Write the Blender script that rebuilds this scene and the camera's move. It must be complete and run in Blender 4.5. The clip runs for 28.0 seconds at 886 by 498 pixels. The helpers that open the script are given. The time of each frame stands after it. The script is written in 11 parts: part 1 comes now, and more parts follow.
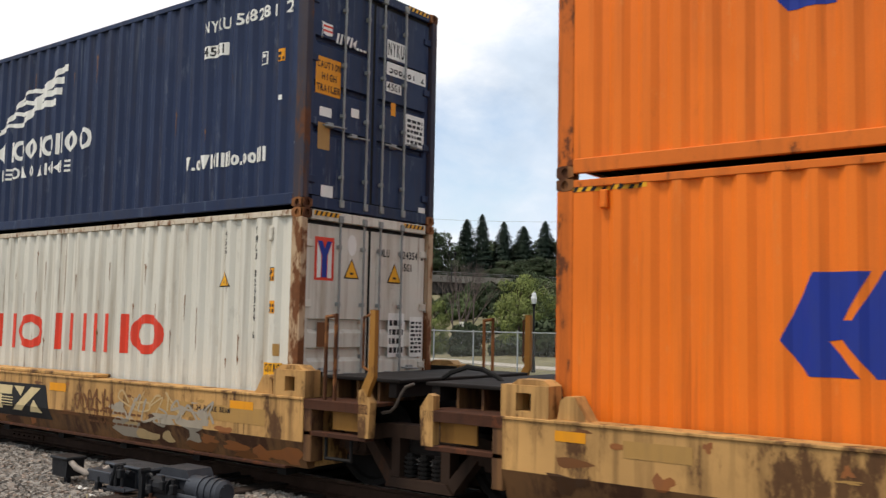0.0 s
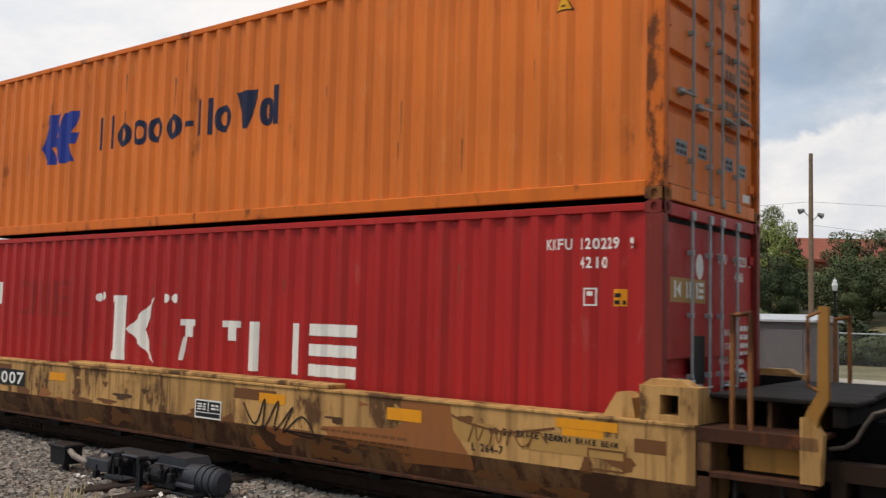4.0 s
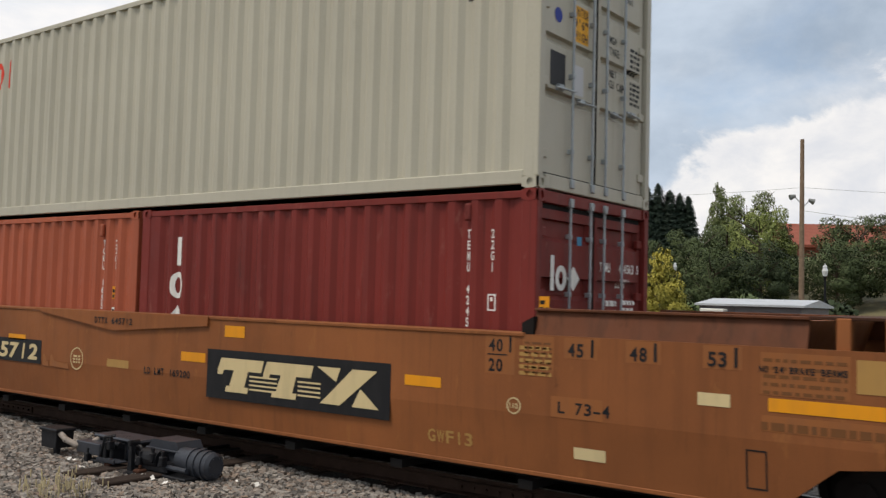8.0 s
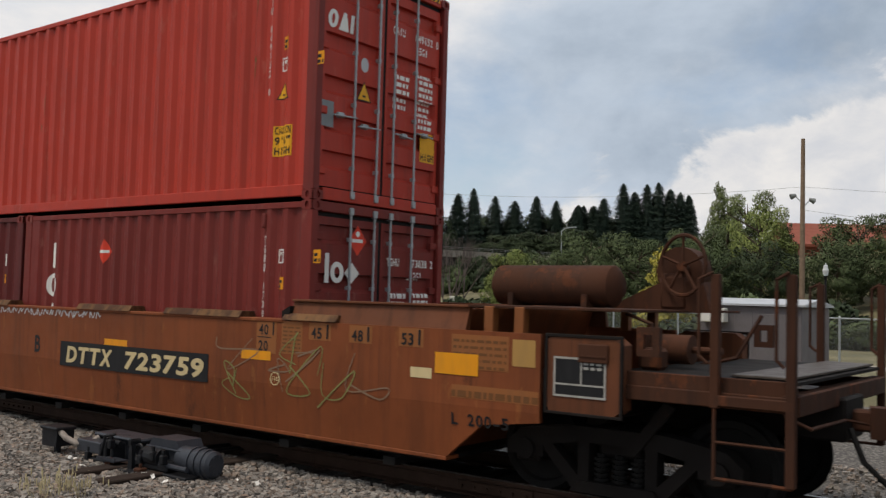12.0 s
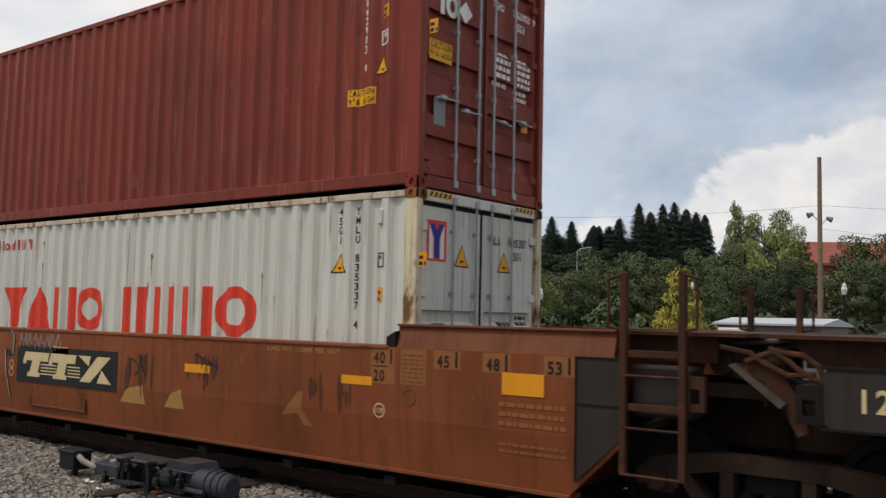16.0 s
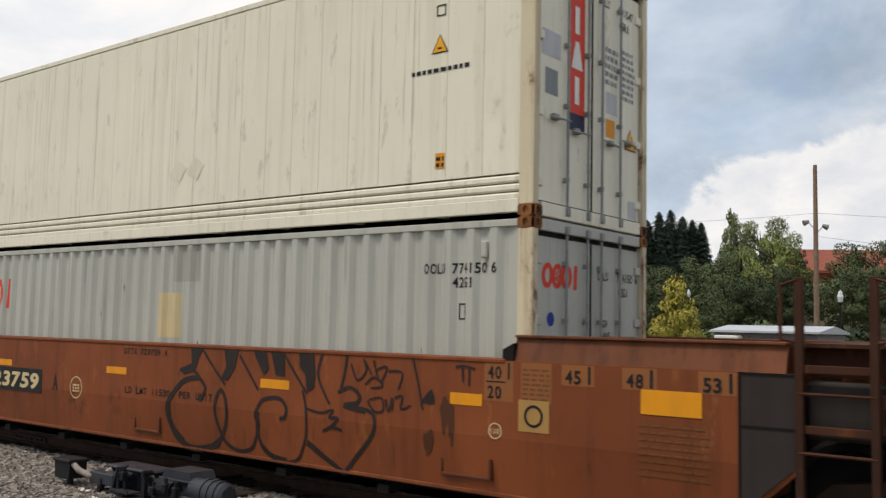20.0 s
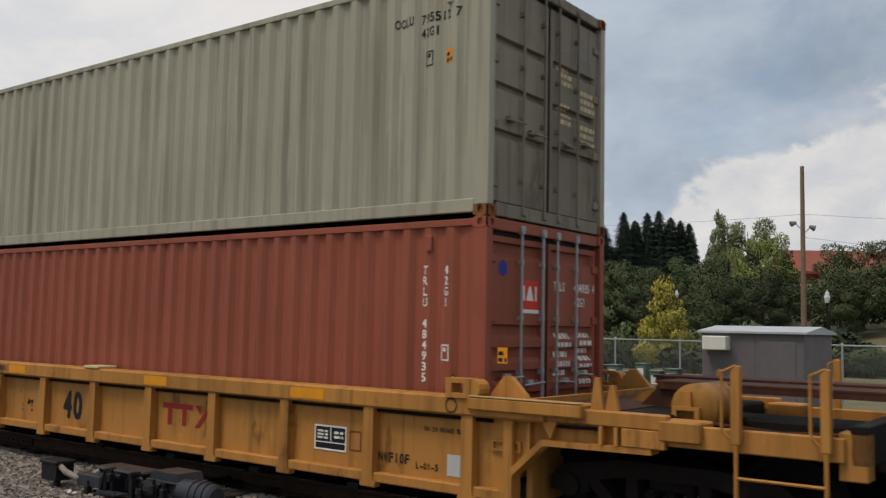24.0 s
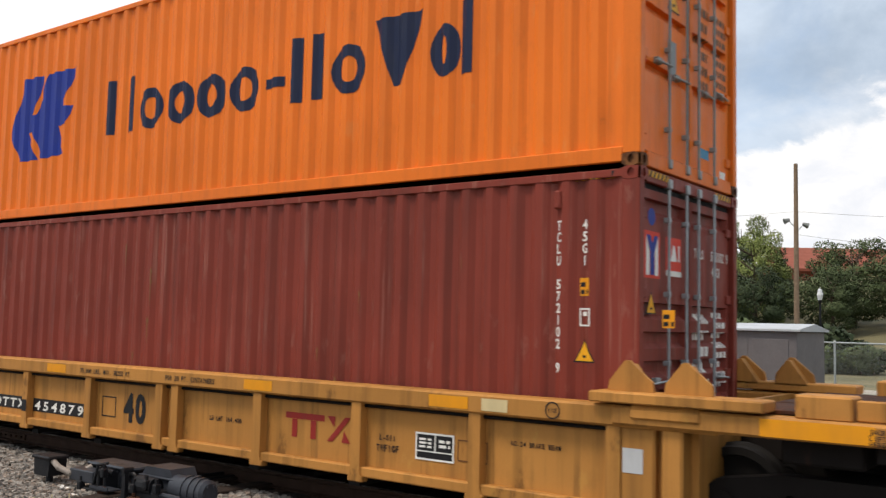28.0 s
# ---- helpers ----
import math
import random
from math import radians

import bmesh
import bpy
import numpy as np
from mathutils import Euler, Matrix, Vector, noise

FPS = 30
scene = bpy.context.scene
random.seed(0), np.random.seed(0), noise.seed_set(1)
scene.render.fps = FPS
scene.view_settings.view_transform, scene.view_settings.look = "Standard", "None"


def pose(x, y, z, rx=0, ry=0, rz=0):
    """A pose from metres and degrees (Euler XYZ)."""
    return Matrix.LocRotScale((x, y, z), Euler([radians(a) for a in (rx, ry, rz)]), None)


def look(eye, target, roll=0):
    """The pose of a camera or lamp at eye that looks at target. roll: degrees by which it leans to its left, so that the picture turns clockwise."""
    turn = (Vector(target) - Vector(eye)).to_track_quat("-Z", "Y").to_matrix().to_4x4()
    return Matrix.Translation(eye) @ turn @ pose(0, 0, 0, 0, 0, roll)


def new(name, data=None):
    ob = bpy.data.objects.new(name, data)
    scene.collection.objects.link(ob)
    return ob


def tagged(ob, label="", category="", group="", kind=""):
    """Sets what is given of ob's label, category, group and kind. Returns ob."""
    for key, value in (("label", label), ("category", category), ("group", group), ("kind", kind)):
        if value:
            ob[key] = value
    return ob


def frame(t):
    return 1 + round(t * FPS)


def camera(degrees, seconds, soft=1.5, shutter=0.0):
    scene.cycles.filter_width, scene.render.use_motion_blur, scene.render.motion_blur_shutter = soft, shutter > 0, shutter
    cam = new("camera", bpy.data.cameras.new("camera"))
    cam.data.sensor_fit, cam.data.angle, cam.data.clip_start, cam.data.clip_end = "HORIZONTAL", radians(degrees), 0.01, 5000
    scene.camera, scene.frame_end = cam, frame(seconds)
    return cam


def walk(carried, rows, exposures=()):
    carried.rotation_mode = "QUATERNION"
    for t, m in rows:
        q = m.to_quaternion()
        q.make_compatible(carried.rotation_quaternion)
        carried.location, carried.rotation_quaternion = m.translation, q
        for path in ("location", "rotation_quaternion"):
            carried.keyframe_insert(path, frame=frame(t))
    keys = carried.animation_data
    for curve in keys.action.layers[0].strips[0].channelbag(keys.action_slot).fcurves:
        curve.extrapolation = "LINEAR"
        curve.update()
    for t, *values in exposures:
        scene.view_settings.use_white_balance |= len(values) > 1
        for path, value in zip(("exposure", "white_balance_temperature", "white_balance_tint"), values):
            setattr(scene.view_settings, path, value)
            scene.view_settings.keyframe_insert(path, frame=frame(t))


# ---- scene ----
cam = camera(51.1, 28.0, soft=1.35, shutter=0.12)
EYE = 1.80
# the camera stands beside the track, held by hand: seconds, heading, tilt, lean
SWAY = [
    (0.0, 37.54, 4.57, -1.08), (0.5, 37.59, 4.42, -1.10), (1.0, 37.61, 4.37, -1.14), (1.5, 37.58, 4.28, -1.17),
    (2.0, 37.58, 4.23, -1.22), (2.5, 37.52, 4.20, -1.26), (3.0, 37.34, 4.13, -1.30), (3.5, 37.43, 4.06, -1.34),
    (4.0, 37.43, 3.98, -1.39), (4.5, 37.40, 3.77, -1.44), (6.5, 37.12, 3.32, -1.40), (7.0, 37.11, 3.19, -1.44),
    (7.5, 37.10, 3.05, -1.47), (8.0, 36.92, 3.04, -1.53), (8.5, 36.97, 3.09, -1.62), (9.0, 37.14, 3.13, -1.70),
    (9.5, 37.10, 3.08, -1.73), (10.0, 37.00, 2.92, -1.68), (10.5, 36.89, 2.85, -1.65), (11.0, 36.82, 2.91, -1.68),
    (11.5, 36.81, 2.89, -1.63), (12.0, 36.95, 2.98, -1.59), (12.5, 36.98, 2.99, -1.55), (14.5, 37.18, 3.47, -1.27),
    (15.0, 37.49, 3.70, -1.25), (15.5, 37.80, 4.01, -1.26), (16.0, 37.92, 4.27, -1.27), (16.5, 37.94, 4.63, -1.23),
    (17.0, 37.88, 4.87, -1.19), (17.5, 37.82, 4.90, -1.23), (18.0, 37.92, 4.91, -1.27), (18.5, 37.91, 4.93, -1.32),
    (19.0, 37.69, 4.78, -1.28), (19.5, 37.61, 4.60, -1.26), (20.0, 37.71, 4.76, -1.22), (20.5, 37.57, 4.94, -1.20),
    (21.0, 37.53, 4.92, -1.17), (21.5, 37.41, 4.96, -1.18), (23.5, 37.06, 4.81, -1.15), (24.0, 37.02, 4.82, -1.17),
    (24.5, 36.77, 4.68, -1.26), (25.0, 36.74, 4.66, -1.34), (25.5, 36.87, 4.69, -1.30), (26.0, 36.77, 4.58, -1.27),
    (26.5, 36.69, 4.48, -1.23), (27.0, 36.60, 4.40, -1.24), (27.5, 36.58, 4.51, -1.29), (28.0, 36.64, 4.59, -1.33),
]
# how far the train has rolled since the start: seconds, metres
RIDE = [
    (0, 0.000), (1, 4.986), (2, 9.978), (3, 14.978), (4, 19.987), (5, 25.006),
    (6, 30.037), (7, 35.079), (8, 40.135), (9, 45.204), (10, 50.287), (11, 55.384),
    (12, 60.496), (13, 65.622), (14, 70.763), (15, 75.919), (16, 81.088), (17, 86.271),
    (18, 91.467), (19, 96.675), (20, 101.894), (21, 107.124), (22, 112.363), (23, 117.610),
    (24, 122.863), (25, 128.121), (26, 133.383), (27, 138.645), (28, 143.908),
]
# the camera brightens and darkens its picture by itself: seconds, stops
LIGHTNESS = [(0, 0.38), (0.5, 0.1), (1, 0.05), (2, 0.40), (3, -0.05), (4, 0.05), (6.5, -0.2), (7, -0.17), (8, 0.12), (9, 1.0), (10, 0.4), (11, 0), (12, -0.1), (14.5, 0.7), (15, 0.25), (16, -0.03), (17, 0.02), (18, 0.16), (19, -0.4), (20, 0.1), (21, 0.15), (24, -0.25), (25, 0.55), (26, 0.15), (27, -0.25), (27.5, -0.1), (28, 0.38)]
walk(cam, [(t, pose(0, 0, EYE, 90 + tilt, lean, yaw)) for t, yaw, tilt, lean in SWAY], exposures=[(t, stops, 6950, 12) for t, stops in LIGHTNESS])

TRACK = 8.565      # the track's middle line, metres ahead of the camera
GROUND = -0.2      # ballast, below the rail's top

# ---- sky and sun ----
world = bpy.data.worlds.new("sky")
scene.world = world
world.use_nodes = True
wn = world.node_tree
wn.nodes.clear()


def wnode(kind, **props):
    n = wn.nodes.new(kind)
    for k, v in props.items():
        if k == "sky_type":
            n.sky_type = v
        elif k == "operation":
            n.operation = v
        elif k == "blend_type":
            n.blend_type = v
        elif k == "data_type":
            n.data_type = v
    return n


def build_sky():
    link = wn.links.new
    coord = wnode("ShaderNodeTexCoord")
    def mix(f, a, b):
        m = wnode("ShaderNodeMix", data_type="RGBA")
        if isinstance(f, float):
            m.inputs[0].default_value = f
        else:
            link(f, m.inputs[0])
        for i, s in ((6, a), (7, b)):
            if isinstance(s, tuple):
                m.inputs[i].default_value = (*s, 1)
            else:
                link(s, m.inputs[i])
        return m.outputs[2]

    def mass(az, el, wide, amount):
        """A broad cloud mass round a direction: az degrees left of straight across the track."""
        d = (-math.sin(radians(az)) * math.cos(radians(el)), math.cos(radians(az)) * math.cos(radians(el)), math.sin(radians(el)))
        n = wn.nodes.new("ShaderNodeVectorMath")
        n.operation = "DOT_PRODUCT"
        link(coord.outputs["Generated"], n.inputs[0])
        n.inputs[1].default_value = d
        r = wn.nodes.new("ShaderNodeMapRange")
        r.interpolation_type = "SMOOTHSTEP"
        link(n.outputs["Value"], r.inputs[0])
        for i, v in ((1, math.cos(radians(wide))), (2, 1.0), (3, 0.0), (4, amount)):
            r.inputs[i].default_value = v
        return r.outputs[0]

    def total(*socks):
        s = socks[0]
        for t in socks[1:]:
            m = wnode("ShaderNodeMath", operation="ADD")
            link(s, m.inputs[0])
            link(t, m.inputs[1])
            s = m.outputs[0]
        return s

    def raw(scale, detail, offset):
        m = wnode("ShaderNodeMapping")
        m.inputs["Location"].default_value = offset
        m.inputs["Scale"].default_value = (1.0, 1.0, 1.7)
        link(coord.outputs["Generated"], m.inputs["Vector"])
        n = wnode("ShaderNodeTexNoise")
        n.inputs["Scale"].default_value, n.inputs["Detail"].default_value, n.inputs["Roughness"].default_value = scale, detail, 0.6
        n.inputs["Distortion"].default_value = 0.25
        link(m.outputs[0], n.inputs["Vector"])
        return n.outputs[0]

    def ramp(s, lo, hi):
        r = wn.nodes.new("ShaderNodeMapRange")
        r.interpolation_type = "SMOOTHSTEP"
        link(s, r.inputs[0])
        for i, v in ((1, lo), (2, hi), (3, 0.0), (4, 1.0)):
            r.inputs[i].default_value = v
        return r.outputs[0]

    # thin bright cloud high on the left, a blue-grey belt, a slate sheet on the right, a white bank low under it
    puff = raw(4.6, 12, (3.1, 1.7, 0))
    veil = ramp(total(puff, mass(64, 18, 24, 0.13), mass(44, 22, 17, 0.20), mass(40, 2, 7, 0.14), mass(48, 8, 9, -0.02), mass(33, 9, 11, -0.13), mass(19, 15, 16, -0.20)), 0.34, 0.80)
    dark = ramp(total(raw(3.4, 9, (7.4, 4.2, 0)), mass(16, 15, 17, 0.24), mass(28, 11, 9, 0.06)), 0.46, 0.98)
    bank = ramp(total(raw(7.5, 12, (5.3, 2.2, 0)), mass(6, 0, 18, 0.60), mass(21, 0, 13.5, 0.46)), 0.64, 0.76)
    grey = mix(dark, (0.55, 0.66, 0.80), (0.28, 0.37, 0.49))
    cover = mix(veil, grey, (0.90, 0.92, 0.95))
    cover = mix(bank, cover, mix(ramp(raw(11, 10, (2.0, 0.4, 0)), 0.3, 0.7), (0.66, 0.71, 0.79), (0.86, 0.88, 0.90)))
    gap = ramp(total(raw(3.6, 9, (1.2, 9.0, 0)), mass(38, 7, 10, 0.16), mass(55, 9, 11, 0.06), mass(14, 4, 9, -0.3)), 0.50, 0.84)
    sky = wnode("ShaderNodeTexSky", sky_type="NISHITA")
    sky.sun_disc = False
    sky.sun_elevation, sky.sun_rotation = radians(63), radians(207)
    b1, b2 = wnode("ShaderNodeBackground"), wnode("ShaderNodeBackground")
    link(sky.outputs[0], b1.inputs[0])
    b1.inputs[1].default_value = 0.14
    link(cover, b2.inputs[0])
    b2.inputs[1].default_value = 1.0
    ms = wnode("ShaderNodeMixShader")
    inv = wnode("ShaderNodeMath", operation="SUBTRACT")
    inv.inputs[0].default_value = 1.0
    link(gap, inv.inputs[1])
    link(inv.outputs[0], ms.inputs[0])
    link(b1.outputs[0], ms.inputs[1])
    link(b2.outputs[0], ms.inputs[2])
    out = wnode("ShaderNodeOutputWorld")
    link(ms.outputs[0], out.inputs[0])


build_sky()
sun = new("sun", bpy.data.lights.new("sun", "SUN"))
sun.data.energy, sun.data.angle, sun.data.color = 2.3, radians(18), (1.0, 0.92, 0.82)
sun.matrix_world = look((-8, -7.5, 34), (0, 8, 0))

# ---- materials ----


def rgb(h):
    """Linear colour of a six-digit display colour."""
    c = [int(h[i:i + 2], 16) / 255 for i in (0, 2, 4)]
    return tuple(x / 12.92 if x <= 0.04045 else ((x + 0.055) / 1.055) ** 2.4 for x in c)


class Mat:
    """A node material under construction."""

    def __init__(self, name):
        self.m = bpy.data.materials.new(name)
        self.m.use_nodes = True
        self.nt = self.m.node_tree
        self.b = self.nt.nodes["Principled BSDF"]
        tc = self.nt.nodes.new("ShaderNodeTexCoord")
        oi = self.nt.nodes.new("ShaderNodeObjectInfo")
        mul = self.math("MULTIPLY", oi.outputs["Random"], 37.0)
        add = self.nt.nodes.new("ShaderNodeVectorMath")
        add.operation = "ADD"
        self.link(tc.outputs["Object"], add.inputs[0])
        self.link(mul, add.inputs[1])
        self.co, self.plain, self.rand = add.outputs[0], tc.outputs["Object"], oi.outputs["Random"]

    def link(self, a, b):
        self.nt.links.new(a, b)

    def put(self, sock, val):
        if isinstance(val, (int, float)):
            sock.default_value = val
        elif isinstance(val, tuple):
            sock.default_value = (*val, 1) if len(val) == 3 and sock.type == "RGBA" else val
        else:
            self.link(val, sock)

    def math(self, op, a, b=0.0):
        n = self.nt.nodes.new("ShaderNodeMath")
        n.operation = op
        self.put(n.inputs[0], a)
        self.put(n.inputs[1], b)
        return n.outputs[0]

    def fbm(self, scale, detail=4.0, stretch=(1, 1, 1), rough=0.55, plain=False):
        mp = self.nt.nodes.new("ShaderNodeMapping")
        mp.inputs["Scale"].default_value = stretch
        self.link(self.plain if plain else self.co, mp.inputs["Vector"])
        n = self.nt.nodes.new("ShaderNodeTexNoise")
        n.inputs["Scale"].default_value, n.inputs["Detail"].default_value, n.inputs["Roughness"].default_value = scale, detail, rough
        self.link(mp.outputs[0], n.inputs["Vector"])
        return n.outputs[0]

    def ramp(self, fac, lo, hi, a=0.0, b=1.0):
        n = self.nt.nodes.new("ShaderNodeMapRange")
        self.put(n.inputs[0], fac)
        for i, v in ((1, lo), (2, hi), (3, a), (4, b)):
            n.inputs[i].default_value = v
        return n.outputs[0]

    def mix(self, f, a, b, mode="MIX"):
        n = self.nt.nodes.new("ShaderNodeMix")
        n.data_type, n.blend_type = "RGBA", mode
        self.put(n.inputs[0], f)
        self.put(n.inputs[6], a)
        self.put(n.inputs[7], b)
        return n.outputs[2]

    def bump(self, height, strength, dist=0.01):
        n = self.nt.nodes.new("ShaderNodeBump")
        n.inputs["Strength"].default_value, n.inputs["Distance"].default_value = strength, dist
        self.link(height, n.inputs["Height"])
        self.link(n.outputs[0], self.b.inputs["Normal"])

    def done(self, color, rough, metal=0.0, spec=0.5):
        self.put(self.b.inputs["Base Color"], color)
        self.put(self.b.inputs["Roughness"], rough)
        self.put(self.b.inputs["Metallic"], metal)
        self.b.inputs["Specular IOR Level"].default_value = spec
        return self.m


def paint(name, h, rough=0.5, var=0.12, streak=0.25, rust=0.35, dirt="3a3026", rustcol="6e3a1e", rust_at=0.63, drip=0.0, dripcol="5a5046", spot=1.6, scuff=0.0, scuffcol="c8c0b4"):
    """Weathered painted steel: faded patches, running streaks, thin drips, scuffs, rust spots, fine grain."""
    k = Mat(name)
    c = rgb(h)
    fade = k.ramp(k.fbm(0.55, 5), 0.3, 0.7, 1 - var, 1 + var)
    col = k.mix(1.0, c, (1, 1, 1), "MULTIPLY")
    vs = k.nt.nodes.new("ShaderNodeVectorMath")
    vs.operation = "SCALE"
    k.link(col, vs.inputs[0])
    k.link(fade, vs.inputs[3])
    col = vs.outputs[0]
    run = k.ramp(k.fbm(1.0, 6, (6.5, 6.5, 0.28)), 0.50, 0.66, 0.0, streak)
    col = k.mix(run, col, rgb(dirt))
    if drip:
        thin = k.ramp(k.fbm(1.0, 5, (17, 17, 0.42), 0.6), 0.575, 0.65, 0.0, drip)
        where = k.ramp(k.fbm(0.9, 4, (1.6, 1.6, 0.7)), 0.44, 0.58)
        col = k.mix(k.math("MULTIPLY", thin, where), col, rgb(dripcol))
    if scuff:
        rub = k.ramp(k.fbm(2.2, 8, (2.4, 2.4, 0.8), 0.7), 0.60, 0.66, 0.0, scuff)
        col = k.mix(rub, col, rgb(scuffcol))
    spots = k.ramp(k.fbm(spot, 9, (1.3, 1.3, 0.55), 0.68), rust_at, rust_at + 0.05, 0.0, rust)
    halo = k.ramp(k.fbm(spot, 9, (1.3, 1.3, 0.55), 0.68), rust_at - 0.07, rust_at + 0.02, 0.0, rust * 0.35)
    col = k.mix(halo, col, rgb(dirt))
    col = k.mix(spots, col, k.mix(k.fbm(16, 4), rgb(rustcol), tuple(x * 0.45 for x in rgb(rustcol))))
    fine = k.fbm(70, 3)
    col = k.mix(k.ramp(fine, 0.2, 0.8, 0.0, 0.10), col, (0.02, 0.018, 0.015))
    k.bump(k.fbm(9, 6), 0.12, 0.01)
    return k.done(col, k.ramp(k.fbm(4, 4), 0.2, 0.8, rough - 0.08, rough + 0.15), 0.0, 0.22)


def plain(name, h, rough=0.6, metal=0.0, var=0.15, scale=6.0, bump=0.1):
    k = Mat(name)
    c = rgb(h)
    n = k.fbm(scale, 5)
    col = k.mix(k.ramp(n, 0.3, 0.75, 0.0, 1.0), tuple(min(1, x * (1 + var)) for x in c), tuple(x * (1 - var) for x in c))
    col = k.mix(k.ramp(k.fbm(scale * 9, 3), 0.3, 0.8, 0, 0.25), col, tuple(x * 0.6 for x in c))
    k.bump(k.fbm(scale * 6, 4), bump, 0.01)
    return k.done(col, k.ramp(n, 0.2, 0.8, rough - 0.08, rough + 0.1), metal, 0.25)


def decal(name, h, rough=0.5, worn=0.35, under=None):
    """Paint of a marking, chipped and dusty."""
    k = Mat(name)
    c = rgb(h)
    col = k.mix(k.ramp(k.fbm(3, 6, (3, 3, 0.8)), 0.45, 0.8, 0.0, worn), c, tuple(x * 0.45 + 0.03 for x in c))
    return k.done(col, rough, 0.0, 0.2)


M = {}
M["navy"] = paint("navy_paint", "1b2a48", 0.5, 0.16, 0.25, 0.6, rustcol="5a3a28", rust_at=0.655, drip=0.35, dripcol="6d7684", scuff=0.3, scuffcol="6d7480")
M["cream"] = paint("off_white_paint", "cbc8bc", 0.5, 0.06, 0.45, 0.8, dirt="8d7b62", rustcol="83522c", rust_at=0.65, drip=0.6, dripcol="6e5238", scuff=0.25, scuffcol="8f8a80")
M["white"] = paint("white_paint", "c8c8c0", 0.5, 0.05, 0.28, 0.6, dirt="85796a", rustcol="83522c", rust_at=0.66, drip=0.6, dripcol="6a5c4c", scuff=0.2, scuffcol="918c84")
M["reefer"] = paint("ivory_paint", "e2decb", 0.42, 0.05, 0.14, 0.35, dirt="8f8468", rustcol="7a6a48", rust_at=0.66, drip=0.25, dripcol="6f6856", scuff=0.3, scuffcol="85806c")
M["orange"] = paint("orange_paint", "e47320", 0.45, 0.10, 0.18, 0.5, dirt="7a431c", rustcol="7a4220", rust_at=0.67, drip=0.3, dripcol="a04e1a", scuff=0.2, scuffcol="e09a5c")
M["orange2"] = paint("faded_orange_paint", "d6722e", 0.5, 0.12, 0.22, 0.55, dirt="7a431c", rustcol="7a4220", rust_at=0.65, drip=0.35, dripcol="96501e", scuff=0.25, scuffcol="dc9a62")
M["red"] = paint("red_paint", "a62322", 0.45, 0.12, 0.22, 0.3, dirt="5c2a22", rustcol="5c2b1c", rust_at=0.68, drip=0.35, dripcol="5c1c1c", scuff=0.18, scuffcol="c07068")
M["caired"] = paint("scarlet_paint", "ad3728", 0.45, 0.10, 0.22, 0.35, dirt="5c2a22", rustcol="5c2b1c", rust_at=0.67, drip=0.3, dripcol="702018", scuff=0.2, scuffcol="c47a6a")
M["grey"] = paint("warm_grey_paint", "b2ae9e", 0.45, 0.05, 0.12, 0.3, dirt="7e796a", rustcol="7a5436", rust_at=0.70, drip=0.15, dripcol="7d786a", scuff=0.12, scuffcol="8d887a")
M["greygrimy"] = paint("grimy_grey_paint", "857d6e", 0.6, 0.2, 0.45, 0.4, dirt="4e463b", rustcol="5a4630", rust_at=0.60, drip=0.5, dripcol="5c5142", scuff=0.2, scuffcol="9a9282")
M["greydull"] = paint("dull_grey_paint", "a09d8c", 0.5, 0.10, 0.45, 0.25, dirt="6c6556", rustcol="6a5a40", rust_at=0.68, drip=0.6, dripcol="b5ae9f", scuff=0.35, scuffcol="aca698")
M["greyblue"] = paint("pale_grey_paint", "b0b1a8", 0.45, 0.05, 0.2, 0.3, dirt="74756e", rustcol="83522c", rust_at=0.68, drip=0.35, dripcol="77756a", scuff=0.2, scuffcol="8a8a80")
M["maroon"] = paint("maroon_paint", "742a24", 0.5, 0.14, 0.25, 0.35, dirt="3c2420", rustcol="4a2a20", rust_at=0.67, drip=0.3, dripcol="3c1814", scuff=0.25, scuffcol="9c6a60")
M["maroon2"] = paint("brown_red_paint", "7d3428", 0.5, 0.16, 0.32, 0.35, dirt="3a241e", rustcol="4a2a20", rust_at=0.66, drip=0.4, dripcol="a4776a", scuff=0.3, scuffcol="9a6a5e")
M["maroon3"] = paint("dark_maroon_paint", "5a1e1c", 0.5, 0.14, 0.25, 0.35, dirt="3c2420", rustcol="4a2a20", rust_at=0.67, drip=0.3, dripcol="3c1814", scuff=0.25, scuffcol="8c5a50")
M["brick"] = paint("brick_red_paint", "93503d", 0.5, 0.10, 0.22, 0.3, dirt="4c2c22", rustcol="5a3020", rust_at=0.68, drip=0.25, dripcol="5c2a1e", scuff=0.15, scuffcol="ae7260")
M["terra"] = paint("terracotta_paint", "a2543a", 0.5, 0.12, 0.24, 0.3, dirt="5c3426", rustcol="5a3020", rust_at=0.68, drip=0.25, dripcol="6c3424")
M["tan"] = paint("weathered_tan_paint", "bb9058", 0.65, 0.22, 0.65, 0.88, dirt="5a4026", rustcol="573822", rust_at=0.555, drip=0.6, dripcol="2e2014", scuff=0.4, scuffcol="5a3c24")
M["browndirt"] = paint("grimy_brown_paint", "683c25", 0.65, 0.25, 0.4, 0.5, dirt="2c1c12", rustcol="6a4026", rust_at=0.60, drip=0.3, dripcol="2c1a10")
M["brown2"] = paint("dirty_rust_brown_paint", "7b4122", 0.6, 0.26, 0.3, 0.5, dirt="452818", rustcol="3c2216", rust_at=0.62, drip=0.3, dripcol="3a2014", scuff=0.35, scuffcol="9a6434")
M["ochre"] = paint("dull_ochre_paint", "94682e", 0.55, 0.16, 0.45, 0.6, dirt="4a3018", rustcol="4a2c18", rust_at=0.57)
